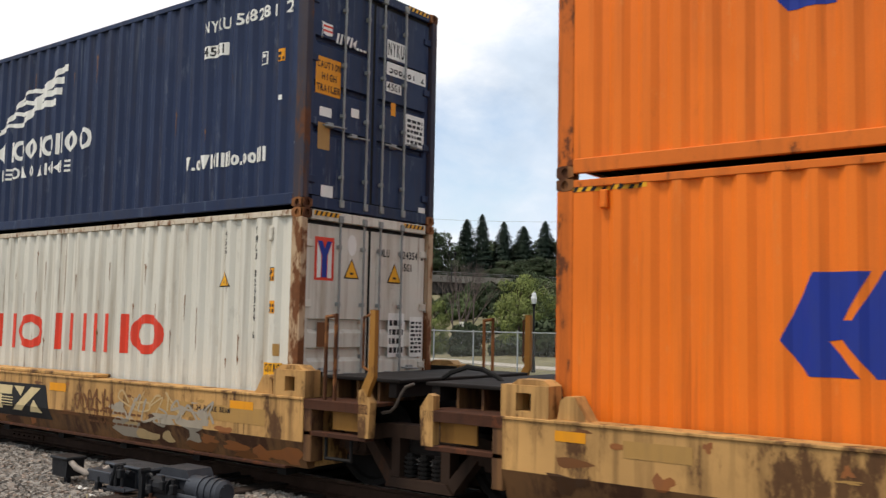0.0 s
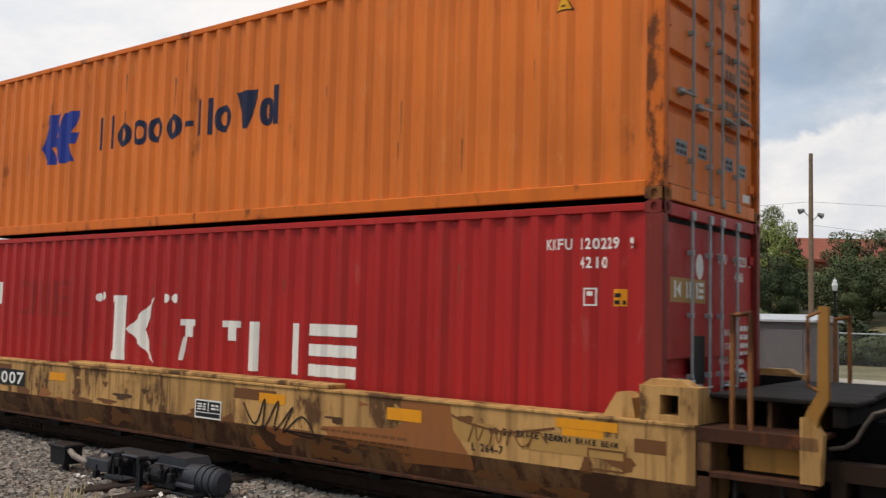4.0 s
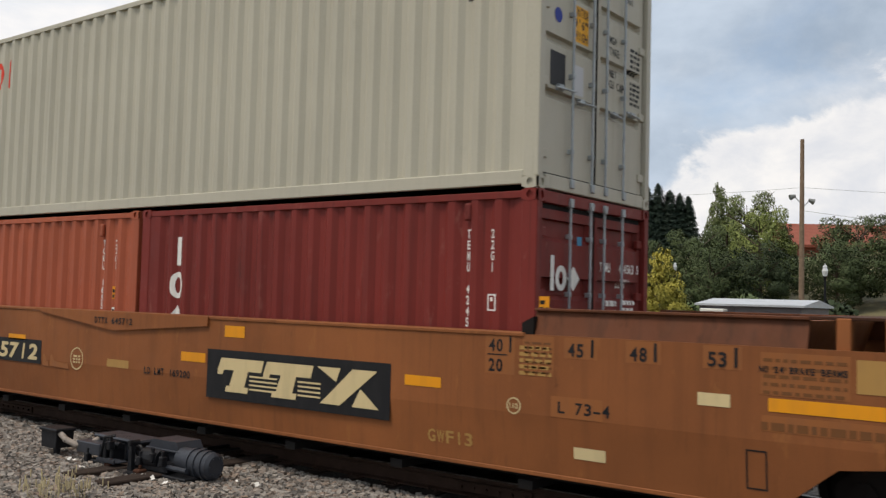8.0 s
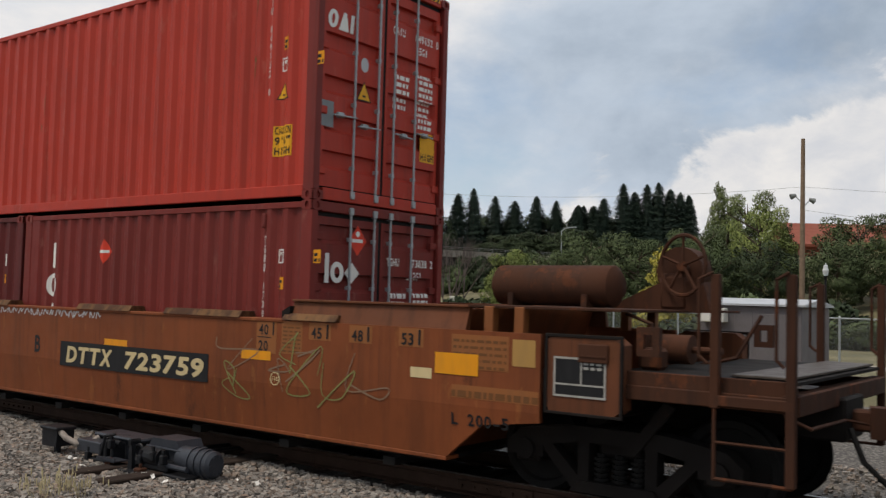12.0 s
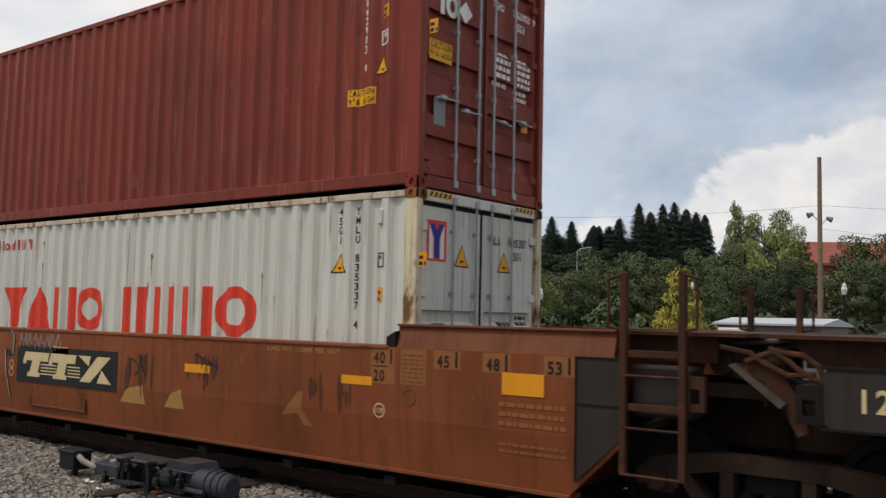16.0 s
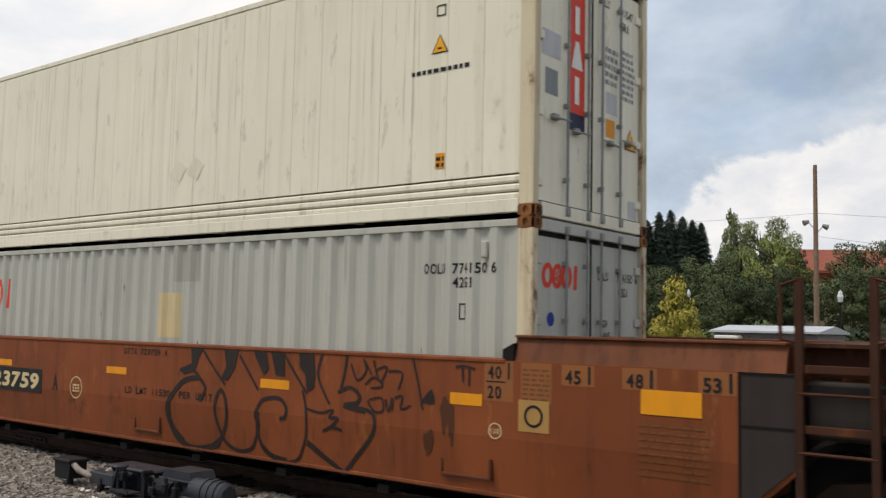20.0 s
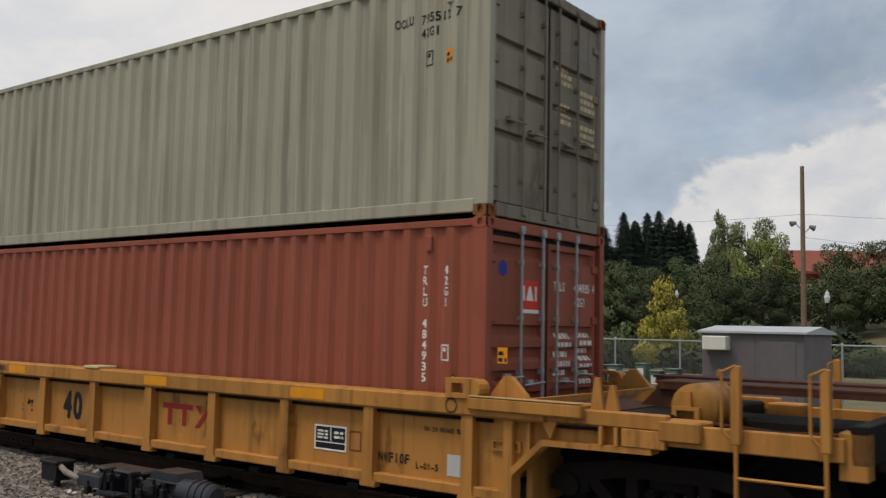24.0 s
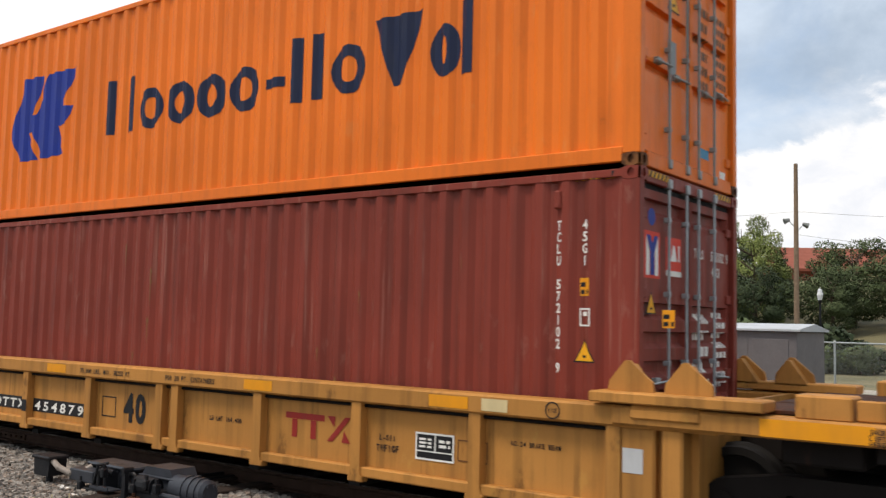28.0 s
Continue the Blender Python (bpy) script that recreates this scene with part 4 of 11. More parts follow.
def gravel():
    """Loose crushed stones where the track bed shows."""
    rng = np.random.default_rng(4)
    base = np.array([(x, y, z) for x in (-1, 1) for y in (-1, 1) for z in (-1, 1)], float)
    quads = np.array([(0, 1, 3, 2), (4, 6, 7, 5), (0, 4, 5, 1), (2, 3, 7, 6), (0, 2, 6, 4), (1, 5, 7, 3)])
    spots = []
    for n, x0, x1, y0, y1 in ((21000, -15.5, -4.2, 4.2, 7.45), (4000, -17, -1, 9.75, 12.5)):
        spots.append(np.stack([rng.uniform(x0, x1, n), rng.uniform(y0, y1, n)], 1))
    spots = np.concatenate(spots)
    n = len(spots)
    size = rng.uniform(0.009, 0.027, n)
    pts = base[None] * (1 + rng.uniform(-0.45, 0.35, (n, 8, 3))) * np.array([1.15, 1, 0.8]) * size[:, None, None]
    a = rng.uniform(0, 6.28, n)
    b = rng.uniform(-0.6, 0.6, n)
    ca, sa, cb, sb = np.cos(a), np.sin(a), np.cos(b), np.sin(b)
    x, y, z = pts[..., 0], pts[..., 1], pts[..., 2]
    y, z = y * cb[:, None] - z * sb[:, None], y * sb[:, None] + z * cb[:, None]
    x, y = x * ca[:, None] - y * sa[:, None], x * sa[:, None] + y * ca[:, None]
    bump = np.array([noise.noise(Vector((p[0] * 1.3, p[1] * 1.3, 0.0))) for p in spots]) * 0.03
    v = np.stack([x + spots[:, 0:1], y + spots[:, 1:2], z + (GROUND + 0.022 + bump)[:, None]], -1).reshape(-1, 3)
    f = (quads[None] + (np.arange(n) * 8)[:, None, None]).reshape(-1, 4)
    me = bpy.data.meshes.new("gravel")
    me.from_pydata(v.tolist(), [], f.tolist())
    me.materials.append(M["stone"])
    tagged(new("gravel", me), "loose grey and tan crushed stones", "gravel", "", "stuff")


gravel()


def track():
    t = thing("railway_track", "rusty steel rails on dark timber ties", "railway track", "", "structure")
    prof = [(-0.07, -0.185), (0.07, -0.185), (0.07, -0.172), (0.012, -0.155), (0.009, -0.05), (0.036, -0.036), (0.036, -0.004), (0.03, 0.0),
            (-0.03, 0.0), (-0.036, -0.004), (-0.036, -0.036), (-0.009, -0.05), (-0.012, -0.155), (-0.07, -0.172)]
    for s in (-1, 1):
        y = TRACK + s * 0.7535
        part("rail", Geo().prism([(y + a, b) for a, b in prof], "x", -220, 90), "railrust", t, "rusty rail")
        part("running_surface", Geo().box(-220, 90, y - 0.024, y + 0.024, 0.0, 0.003), "railtop", t, "polished top of the rail")
        for x in (-14.2, -5.15, 6.6):
            g = Geo().box(x - 0.45, x + 0.45, y - 0.045, y - 0.012, -0.15, -0.055, 0.008)
            for k in range(6):
                g.rod((x - 0.38 + k * 0.152, y - 0.075, -0.10), (x - 0.38 + k * 0.152, y - 0.04, -0.10), 0.017, 6)
            part("joint_bar", g, "railrust", t)
    tie = meshed("tie", Geo().box(-0.115, 0.115, -1.3, 1.3, -0.18, 0, 0.012), "tie")
    plate = meshed("tie_plate", Geo().box(-0.09, 0.09, -0.16, 0.16, 0, 0.014).rod((-0.05, -0.09, 0), (-0.05, -0.09, 0.04), 0.014, 6).rod((0.05, 0.09, 0), (0.05, 0.09, 0.04), 0.014, 6)
                   .rod((0.05, -0.09, 0), (0.05, -0.09, 0.04), 0.014, 6), "railrust")
    rnd = random.Random(5)
    for i in range(110):
        x = -48 + i * 0.54
        if abs(x + 8.95) < 0.27 or abs(x + 8.35) < 0.27:
            continue
        o = part("tie", tie, None, t)
        o.matrix_basis = pose(x + rnd.uniform(-0.03, 0.03), TRACK + rnd.uniform(-0.05, 0.05), -0.186 + rnd.uniform(-0.008, 0.004), 0, 0, rnd.uniform(-1.5, 1.5))
        if -17 < x < -1:
            for s in (-1, 1):
                part("tie_plate", plate, None, t).location = (x, TRACK + s * 0.7535, -0.199)
    for x in (-9.0, -8.38):
        part("long_tie", Geo().box(x - 0.12, x + 0.12, 5.5, TRACK + 1.3, -0.33, -0.135, 0.012), "tie", t, "long timber tie carrying the switch machine")


track()


def switch_machine():
    m = thing("switch_machine", "dark grey electric switch machine beside the track", "switch machine")
    m.location = (-8.78, 6.38, -0.186)
    m.scale = (0.9, 0.9, 1.0)
    part("bed_plate", Geo().box(-1.0, 1.0, -0.26, 0.30, 0.0, 0.05, 0.01).box(-0.35, 0.20, -0.42, -0.2, 0.0, 0.035), "machinedark", m)
    part("gear_case", Geo().prism([(-1.18, 0.06), (-0.30, 0.06), (-0.30, 0.24), (-0.34, 0.27), (-1.10, 0.27), (-1.18, 0.23)], "y", -0.02, 0.30), "machine", m)
    part("case_lid", Geo().box(-1.16, -0.20, -0.06, 0.33, 0.255, 0.30, 0.018).box(-0.62, -0.58, 0.02, 0.10, 0.30, 0.303), "machine", m)
    part("front_box", Geo().box(-1.22, -0.70, -0.26, -0.04, 0.10, 0.235, 0.012), "machine", m)
    part("hand_throw_bracket", Geo().box(-0.66, -0.60, -0.24, -0.05, 0.05, 0.27, 0.012).box(-0.52, -0.46, -0.24, -0.05, 0.05, 0.25, 0.012).rod((-0.68, -0.15, 0.24), (-0.42, -0.15, 0.24), 0.035, 10).box(-0.70, -0.64, -0.20, -0.10, 0.22, 0.30, 0.01), "machinedark", m)
    part("hinge_ring", Geo().ring((-0.05, -0.14, 0.20), "y", 0.075, 0.02, 14, 0.02), "machinedark", m)
    part("hinge_seat", Geo().box(-0.16, 0.06, -0.22, -0.06, 0.06, 0.14, 0.02).rod((-0.2, -0.18, 0.24), (-0.1, -0.18, 0.30), 0.02, 8), "machinedark", m)
    part("motor_cover", Geo().prism([(0.02, 0.10), (0.62, 0.10), (0.62, 0.27), (0.56, 0.365), (0.10, 0.365), (0.02, 0.27)], "y", -0.06, 0.30).box(0.0, 0.66, -0.09, 0.33, 0.255, 0.275, 0.006), "machine", m)
    part("clutch_case", Geo().rod((0.12, -0.17, 0.18), (0.45, -0.17, 0.18), 0.10, 14).box(0.10, 0.62, -0.24, -0.05, 0.05, 0.16, 0.02).rod((0.3, -0.2, 0.24), (0.3, -0.2, 0.30), 0.02, 8).rod((0.5, -0.2, 0.22), (0.5, -0.2, 0.28), 0.025, 8), "machinedark", m)
    g = Geo().rod((0.60, 0.02, 0.17), (1.16, 0.02, 0.17), 0.145, 22).rod((1.16, 0.02, 0.17), (1.20, 0.02, 0.17), 0.145, 22, 0.11)
    for x in (0.80, 0.92, 1.04):
        g.rod((x, 0.02, 0.17), (x + 0.05, 0.02, 0.17), 0.158, 22)
    for k in range(6):
        a = 1.047 * k
        g.rod((1.19, 0.02 + 0.09 * math.cos(a), 0.17 + 0.09 * math.sin(a)), (1.215, 0.02 + 0.09 * math.cos(a), 0.17 + 0.09 * math.sin(a)), 0.012, 6)
    part("motor", g, "machine", m, "ribbed cylindrical motor", 40)
    for x, z in ((-0.98, 0.12), (-0.5, 0.30), (0.12, 0.20), (0.36, 0.26), (0.55, 0.24)):
        part("lug", Geo().box(x, x + 0.07, -0.30, -0.22, z - 0.10, z, 0.01).rod((x + 0.035, -0.26, z), (x + 0.035, -0.26, z + 0.05), 0.02, 7), "machinedark", m)
    part("front_tray", Geo().box(-0.55, -0.18, -0.40, -0.20, 0.085, 0.10, 0.004).box(-0.55, -0.18, -0.40, -0.385, 0.085, 0.13), "machine", m)
    part("crank_arm", Geo().prism([(-0.02, 0.02), (0.06, 0.02), (0.05, 0.36), (0.01, 0.36)], "y", -0.32, -0.27).rod((0.03, -0.34, 0.33), (0.03, -0.2, 0.33), 0.03, 9), "machinedark", m)
    part("locking_lever", Geo().tube([(-0.62, -0.3, 0.12), (-0.56, -0.28, 0.33), (-0.48, -0.2, 0.35)], 0.018, 6), "machinedark", m)
    part("motor_rod", Geo().rod((0.25, -0.22, 0.13), (0.95, -0.20, 0.12), 0.028, 8), "machine", m, "", 40)
    part("throw_rod", Geo().rod((-0.42, 0.3, 0.08), (-0.42, 1.9, 0.06), 0.025, 8).rod((-0.2, 0.3, 0.06), (-0.2, 1.9, 0.05), 0.02, 8), "machinedark", m)
    for x in (-0.45, 0.15):
        part("bolt", Geo().box(x, x + 0.12, -0.36, -0.24, 0.03, 0.07, 0.01).rod((x + 0.06, -0.3, 0.06), (x + 0.06, -0.3, 0.11), 0.02, 6), "rusty", m)
    b = thing("junction_box", "black cable junction box on a short post", "junction box")
    b.location = (-10.30, 6.16, -0.2)
    b.scale = (0.74, 0.74, 0.88)
    part("post", Geo().rod((0, 0, -0.05), (0, 0, 0.16), 0.055, 12), "machinedark", b)
    part("body", Geo().prism([(-0.20, 0.14), (0.20, 0.14), (0.22, 0.36), (-0.22, 0.36)], "y", -0.15, 0.15), "machinedark", b)
    part("lid", Geo().box(-0.25, 0.25, -0.18, 0.18, 0.355, 0.40, 0.015), "machinedark", b)
    c = [(-10.15, 6.1, 0.10), (-10.02, 6.10, 0.04), (-9.88, 6.15, -0.01), (-9.76, 6.25, 0.0), (-9.72, 6.32, 0.05)]
    h = solid("cable_conduit", Geo().tube(c, 0.035, 9), "hose", "ribbed pale grey cable hose", "hose", smooth=50)
    rnd = random.Random(8)
    for k in range(8):
        x, y = [(-9.7, 5.95), (-8.0, 5.95), (-7.25, 6.55), (-8.2, 6.0), (-9.5, 5.85)][k % 5]
        x, y, z = x + rnd.uniform(-0.25, 0.25), y + rnd.uniform(-0.1, 0.1), GROUND + 0.05 + rnd.uniform(0, 0.02)
        a, w, d = rnd.uniform(0, 3), rnd.uniform(0.02, 0.045), rnd.uniform(0.012, 0.03)
        g = Geo().sheet((-w, -w * 0.2, w * 0.5, w), (-d, 0, d), lambda u, v: (u, v, 0.012 * math.sin(u * 70 + v * 40)))
        o = solid("paper_scrap", g, "paper", "crumpled white scrap of litter", "litter", "litter by the track")
        o.matrix_basis = pose(x, y, z, rnd.uniform(-15, 15), rnd.uniform(-15, 15), math.degrees(a))


switch_machine()


def grass_tuft(x, y, n, h, seed, spread=0.2):
    rnd = random.Random(seed)
    g = Geo()
    for _ in range(n):
        a, r = rnd.uniform(0, 6.28), spread * rnd.random()
        bx, by = r * math.cos(a), r * math.sin(a)
        hh, lean, w = h * rnd.uniform(0.5, 1.0), rnd.uniform(0.1, 0.6) * h, 0.0032
        ca, sa = math.cos(a), math.sin(a)
        p = []
        for k in range(4):
            t = k / 3
            p.append((bx + ca * lean * t * t, by + sa * lean * t * t, hh * t, w * (1 - 0.8 * t)))
        o = len(g.v)
        for q in p:
            g.v += [(q[0] - sa * q[3], q[1] + ca * q[3], q[2]), (q[0] + sa * q[3], q[1] - ca * q[3], q[2])]
        for k in range(3):
            g.f.append((o + 2 * k, o + 2 * k + 1, o + 2 * k + 3, o + 2 * k + 2))
        if rnd.random() < 0.5:
            g.rod((p[3][0], p[3][1], p[3][2] - 0.04), (p[3][0], p[3][1], p[3][2] + 0.03), 0.006, 5)
    me = g.mesh("weed", None, False)
    me.materials.append(M["drygrass"])
    o = tagged(new("weed", me), "tuft of dry straw-coloured weeds in the gravel", "weed", "weeds", "stuff")
    o.location = (x, y, GROUND)


for k, (x, y, n, h) in enumerate(((-8.35, 5.05, 34, 0.24), (-8.12, 5.12, 26, 0.18), (-8.62, 4.95, 24, 0.15), (-8.2, 4.8, 30, 0.2))):
    grass_tuft(x, y, n, h, 20 + k)

# ---- fence, huts, poles ----


def fence_at(x):
    return 30.0 - 0.272 * (x + 7)


def fence():
    f = thing("chain_link_fence", "galvanised chain-link fence with a top rail", "fence")
    n = 44
    pts = []
    for i in range(n):
        x = 22 - i * 2.94
        y = fence_at(x)
        pts.append((x, y, rise(x, y)))
    post = meshed("post", Geo().rod((0, 0, -0.3), (0, 0, 1.82), 0.036, 8).rod((0, 0, 1.82), (0, 0, 1.87), 0.045, 8, 0.015), "galv", 40)
    for p in pts:
        part("post", post, None, f).location = p
    for i, (a, b) in enumerate(zip(pts, pts[1:])):
        part("top_rail", Geo().rod((a[0], a[1], a[2] + 1.79), (b[0], b[1], b[2] + 1.79), 0.026, 8), "galv", f, "", 40)
        d = Vector(b) - Vector(a)
        L = d.length
        g = Geo().sheet((0, L), (0.05, 1.78), lambda u, v: (u, 0, v))
        o = part("mesh_panel", g, "chain", f, "", None, False)
        o.matrix_basis = Matrix.Translation(a) @ Matrix.Rotation(math.atan2(d.y, d.x), 4, "Z")


fence()


def shed():
    s = thing("equipment_hut", "grey aluminium signal equipment hut with a low pitched roof", "hut")
    x0, x1, y0, y1, z0, z1 = -9.24, -6.65, 23.5, 26.0, -0.35, 1.80
    part("wall", Geo().box(x0, x1, y0, y1, z0, z1, 0.02), "alu", s)
    part("roof", Geo().prism([(y0 - 0.10, z1), (y1 + 0.10, z1), (y1 + 0.10, z1 + 0.05), ((y0 + y1) / 2, z1 + 0.20), (y0 - 0.10, z1 + 0.05)], "x", x0 - 0.1, x1 + 0.1), "roofalu", s)
    part("air_conditioner", Geo().box(x0 + 0.12, x0 + 0.75, y0 - 0.32, y0 + 0.02, 1.36, 1.72, 0.02), "wallwhite", s)
    part("door", Geo().box(x1 - 1.1, x1 - 0.2, y0 - 0.02, y0 + 0.02, z0 + 0.1, 1.6, 0.01), "alu", s)
    for x in (x0 + 0.9, x0 + 1.35):
        part("seam", Geo().box(x, x + 0.03, y0 - 0.012, y0 + 0.01, z0, z1 - 0.02), "alu", s)
    rnd = random.Random(3)
    for k in range(6):
        x, y = -12.75 + k * 0.44, 24.1 + 0.05 * (k % 2)
        w, h = rnd.uniform(0.30, 0.38), rnd.uniform(0.62, 0.92)
        c = thing("utility_cabinet", "small grey-green utility box with a pale plate", "utility box", "utility boxes by the fence")
        part("body", Geo().box(x, x + w, y, y + 0.35, -0.4, h, 0.02), "greenbox", c)
        part("lid", Geo().box(x - 0.02, x + w + 0.02, y - 0.02, y + 0.37, h, h + 0.04, 0.01), "greenbox", c)
        part("plate", Geo().box(x + 0.06, x + w - 0.06, y - 0.012, y, h - 0.34, h - 0.10), "wallwhite", c)


shed()


def lamp_post(x, y, top):
    z = rise(x, y)
    o = thing("street_lamp", "black iron post lamp with a white globe", "street lamp", "path lamps")
    o.location = (x, y, z)
    h = top - z
    part("pole", Geo().rod((0, 0, -0.2), (0, 0, 0.6), 0.11, 12, 0.07).rod((0, 0, 0.6), (0, 0, h - 0.75), 0.06, 10, 0.045).rod((0, 0, h - 0.78), (0, 0, h - 0.60), 0.05, 10, 0.10), "lampblack", o, "", 40)
    part("globe", Geo().rod((0, 0, h - 0.60), (0, 0, h - 0.36), 0.09, 12, 0.14).rod((0, 0, h - 0.36), (0, 0, h - 0.18), 0.14, 12, 0.08), "lampglass", o, "white glass globe", 40)
    part("cap", Geo().rod((0, 0, h - 0.18), (0, 0, h - 0.10), 0.11, 10, 0.06).rod((0, 0, h - 0.10), (0, 0, h), 0.025, 8, 0.006), "lampglass", o, "", 40)


for p in ((-11.4, 43.9, 3.85), (-22.4, 35.9, 3.35), (-48.6, 57.3, 3.25), (-42.9, 42.8, 3.5), (-50.9, 38.0, 3.0), (-66.9, 37.4, 2.6), (-26.2, 62.0, 4.8)):
    lamp_post(*p)


def cobra(o, base, tip, side):
    """A curved arm with a cobra-head lantern."""
    b, t = Vector(base), Vector(tip)
    d = t - b
    pts = [tuple(b + d * u + Vector((0, 0, 0.28 * d.length * (u - u * u) * 1.2))) for u in (0, 0.25, 0.5, 0.75, 1)]
    a = part("arm", Geo().tube(pts, 0.04, 7), "galv", o, "", 50)
    dd = Vector((d.x, d.y, 0)).normalized()
    e = t + dd * 0.75
    part("lantern", Geo().rod(t - dd * 0.05, t + dd * 0.35, 0.07, 10, 0.16).rod(t + dd * 0.35, e, 0.16, 10, 0.08), "galv", o, "", 40)


def poles():
    o = thing("utility_pole", "tall grey utility pole with two lamp arms", "utility pole")
    x, y = -53.6, 53.5
    part("shaft", Geo().rod((x, y, rise(x, y) - 0.5), (x, y, 11.2), 0.17, 12, 0.11), "polegrey", o, "", 40)
    cobra(o, (x, y, 9.9), (-55.3, 52.2, 10.55), -1)
    cobra(o, (x, y, 9.6), (-51.9, 54.85, 9.95), 1)
    part("insulator", Geo().box(x - 0.1, x + 0.25, y - 0.05, y + 0.05, 10.75, 10.95, 0.02), "galv", o)
    t = thing("utility_pole", "tall weathered wooden pole with floodlights", "utility pole")
    x, y = -17.5, 61.8
    part("shaft", Geo().rod((x, y, rise(x, y) - 0.5), (x, y, 12.75), 0.19, 12, 0.13), "poletan", t, "", 40)
    for s, z in ((-1, 9.05), (1, 8.8)):
        part("arm", Geo().tube([(x, y, z - 0.55), (x + s * 0.35, y + s * 0.26, z - 0.1)], 0.03, 6), "galv", t)
        part("floodlight", Geo().rod((x + s * 0.35, y + s * 0.26, z), (x + s * 0.62, y + s * 0.46, z - 0.12), 0.10, 10, 0.20), "polegrey", t, "", 40)
    w = thing("overhead_wire", "thin dark overhead wires between poles", "wire")

    def sag(a, b, d):
        a, b = Vector(a), Vector(b)
        return [tuple(a + (b - a) * (i / 12) - Vector((0, 0, d * 4 * (i / 12) * (1 - i / 12)))) for i in range(13)]
    for a, b, d in (((-53.6, 53.5, 10.8), (-17.5, 61.8, 9.6), 0.9), ((-53.6, 53.5, 10.8), (-110, 36, 10.5), 1.4), ((-17.5, 61.8, 8.1), (20, 74, 8.0), 1.6), ((-17.5, 61.8, 9.6), (20, 76, 9.4), 0.8)):
        part("wire", Geo().tube(sag(a, b, d), 0.010, 5), "polegrey", w)
    s = thing("street_lamp", "slim grey road lamp on the bank", "street lamp")
    x, y = -75.0, 131.2
    part("shaft", Geo().tube([(x, y, rise(x, y) - 0.3), (x, y, 13.0), (x + 0.5, y + 0.3, 13.5), (x + 1.4, y + 0.9, 13.7)], 0.09, 7), "galv", s)
    part("lantern", Geo().box(x + 1.3, x + 2.1, y + 0.8, y + 1.2, 13.6, 13.78, 0.04), "galv", s)
    for x, y, z in ((-40.2, 46.0, 2.1), (-37.2, 50.5, 1.9)):
        g = thing("sign_post", "small white notice on a thin post", "sign")
        part("post", Geo().rod((x, y, rise(x, y) - 0.1), (x, y, z), 0.03, 6), "galv", g)
        part("plate", Geo().box(x - 0.22, x + 0.22, y - 0.04, y - 0.02, z - 0.55, z, 0.004), "wallwhite", g)


poles()

# ---- the road bridge ----


def bridge():
    b = thing("road_bridge", "concrete road bridge with dark girders on hammerhead piers", "bridge")
    A, Bv = Vector((-139.9, 19.1, 0)), Vector((-88.1, 147.0, 0))
    d = (Bv - A).normalized()
    L = (Bv - A).length
    m = Matrix.Translation(A) @ Matrix.Rotation(math.atan2(d.y, d.x), 4, "Z")
    b.matrix_basis = m
    top = 9.3
    for s in (0, -11.0):
        for i in range(int(L / 12)):
            part("parapet", Geo().box(i * 12 + 0.01, i * 12 + 11.98, s - 0.16, s + 0.16, top - 1.05, top, 0.03), "concrete", b)
        g = Geo().tube([(0, s, top + 0.55), (L, s, top + 0.55)], 0.04, 6).tube([(0, s, top + 0.3), (L, s, top + 0.3)], 0.025, 6)
        part("railing", g, "polegrey", b)
        for i in range(int(L / 2.6)):
            part("railing_post", once("rpost", lambda: meshed("railing_post", Geo().box(-0.03, 0.03, -0.03, 0.03, 0, 0.58), "polegrey")), None, b).location = (i * 2.6, s, top)
    part("deck", Geo().box(0, L, -11.0, 0, top - 1.0, top - 0.75), "concrete", b)
    for k in range(5):
        part("girder", Geo().box(0, L, -0.9 - k * 2.3, -0.6 - k * 2.3, top - 2.75, top - 1.0).box(0, L, -1.05 - k * 2.3, -0.45 - k * 2.3, top - 2.80, top - 2.72), "girder", b)
    for u in (-4.0, 26.0, 56.4, 87.0, 117.0):
        g = Geo().prism([(-9.8, top - 2.8), (-1.2, top - 2.8), (-1.2, top - 3.6), (-3.9, top - 5.2), (-7.1, top - 5.2), (-9.8, top - 3.6)], "x", u - 0.55, u + 0.55)
        g.box(u - 0.52, u + 0.52, -6.9, -4.1, -1.5, top - 5.15, 0.1)
        part("pier", g, "concrete", b)
    part("abutment", Geo().prism([(L - 16.0, -1.5), (L, -1.5), (L, top - 1.0), (L - 3.0, top - 1.0), (L - 3.0, top - 2.82), (L - 5.0, top - 2.82)], "y", -10.9, -0.1), "girder", b)
    for u, s in ((76.8, 0.35), (76.5, -11.3), (108.6, 0.35), (109.9, -11.3)):
        o = thing("street_lamp", "twin-headed dark lamp on the bridge parapet", "street lamp", "bridge lamps")
        o.matrix_basis = m @ Matrix.Translation((u, s, top - 0.9))
        part("pole", Geo().rod((0, 0, 0), (0, 0, 4.4), 0.09, 8, 0.05).tube([(-0.6, 0, 4.0), (-0.5, 0, 3.85), (0.5, 0, 3.85), (0.6, 0, 4.0)], 0.04, 6), "lampblack", o)
        for k in (-0.6, 0.6):
            part("lantern", Geo().rod((k, 0, 4.0), (k, 0, 4.5), 0.12, 8, 0.2).rod((k, 0, 4.5), (k, 0, 4.7), 0.2, 8, 0.03), "lampblack", o)


bridge()


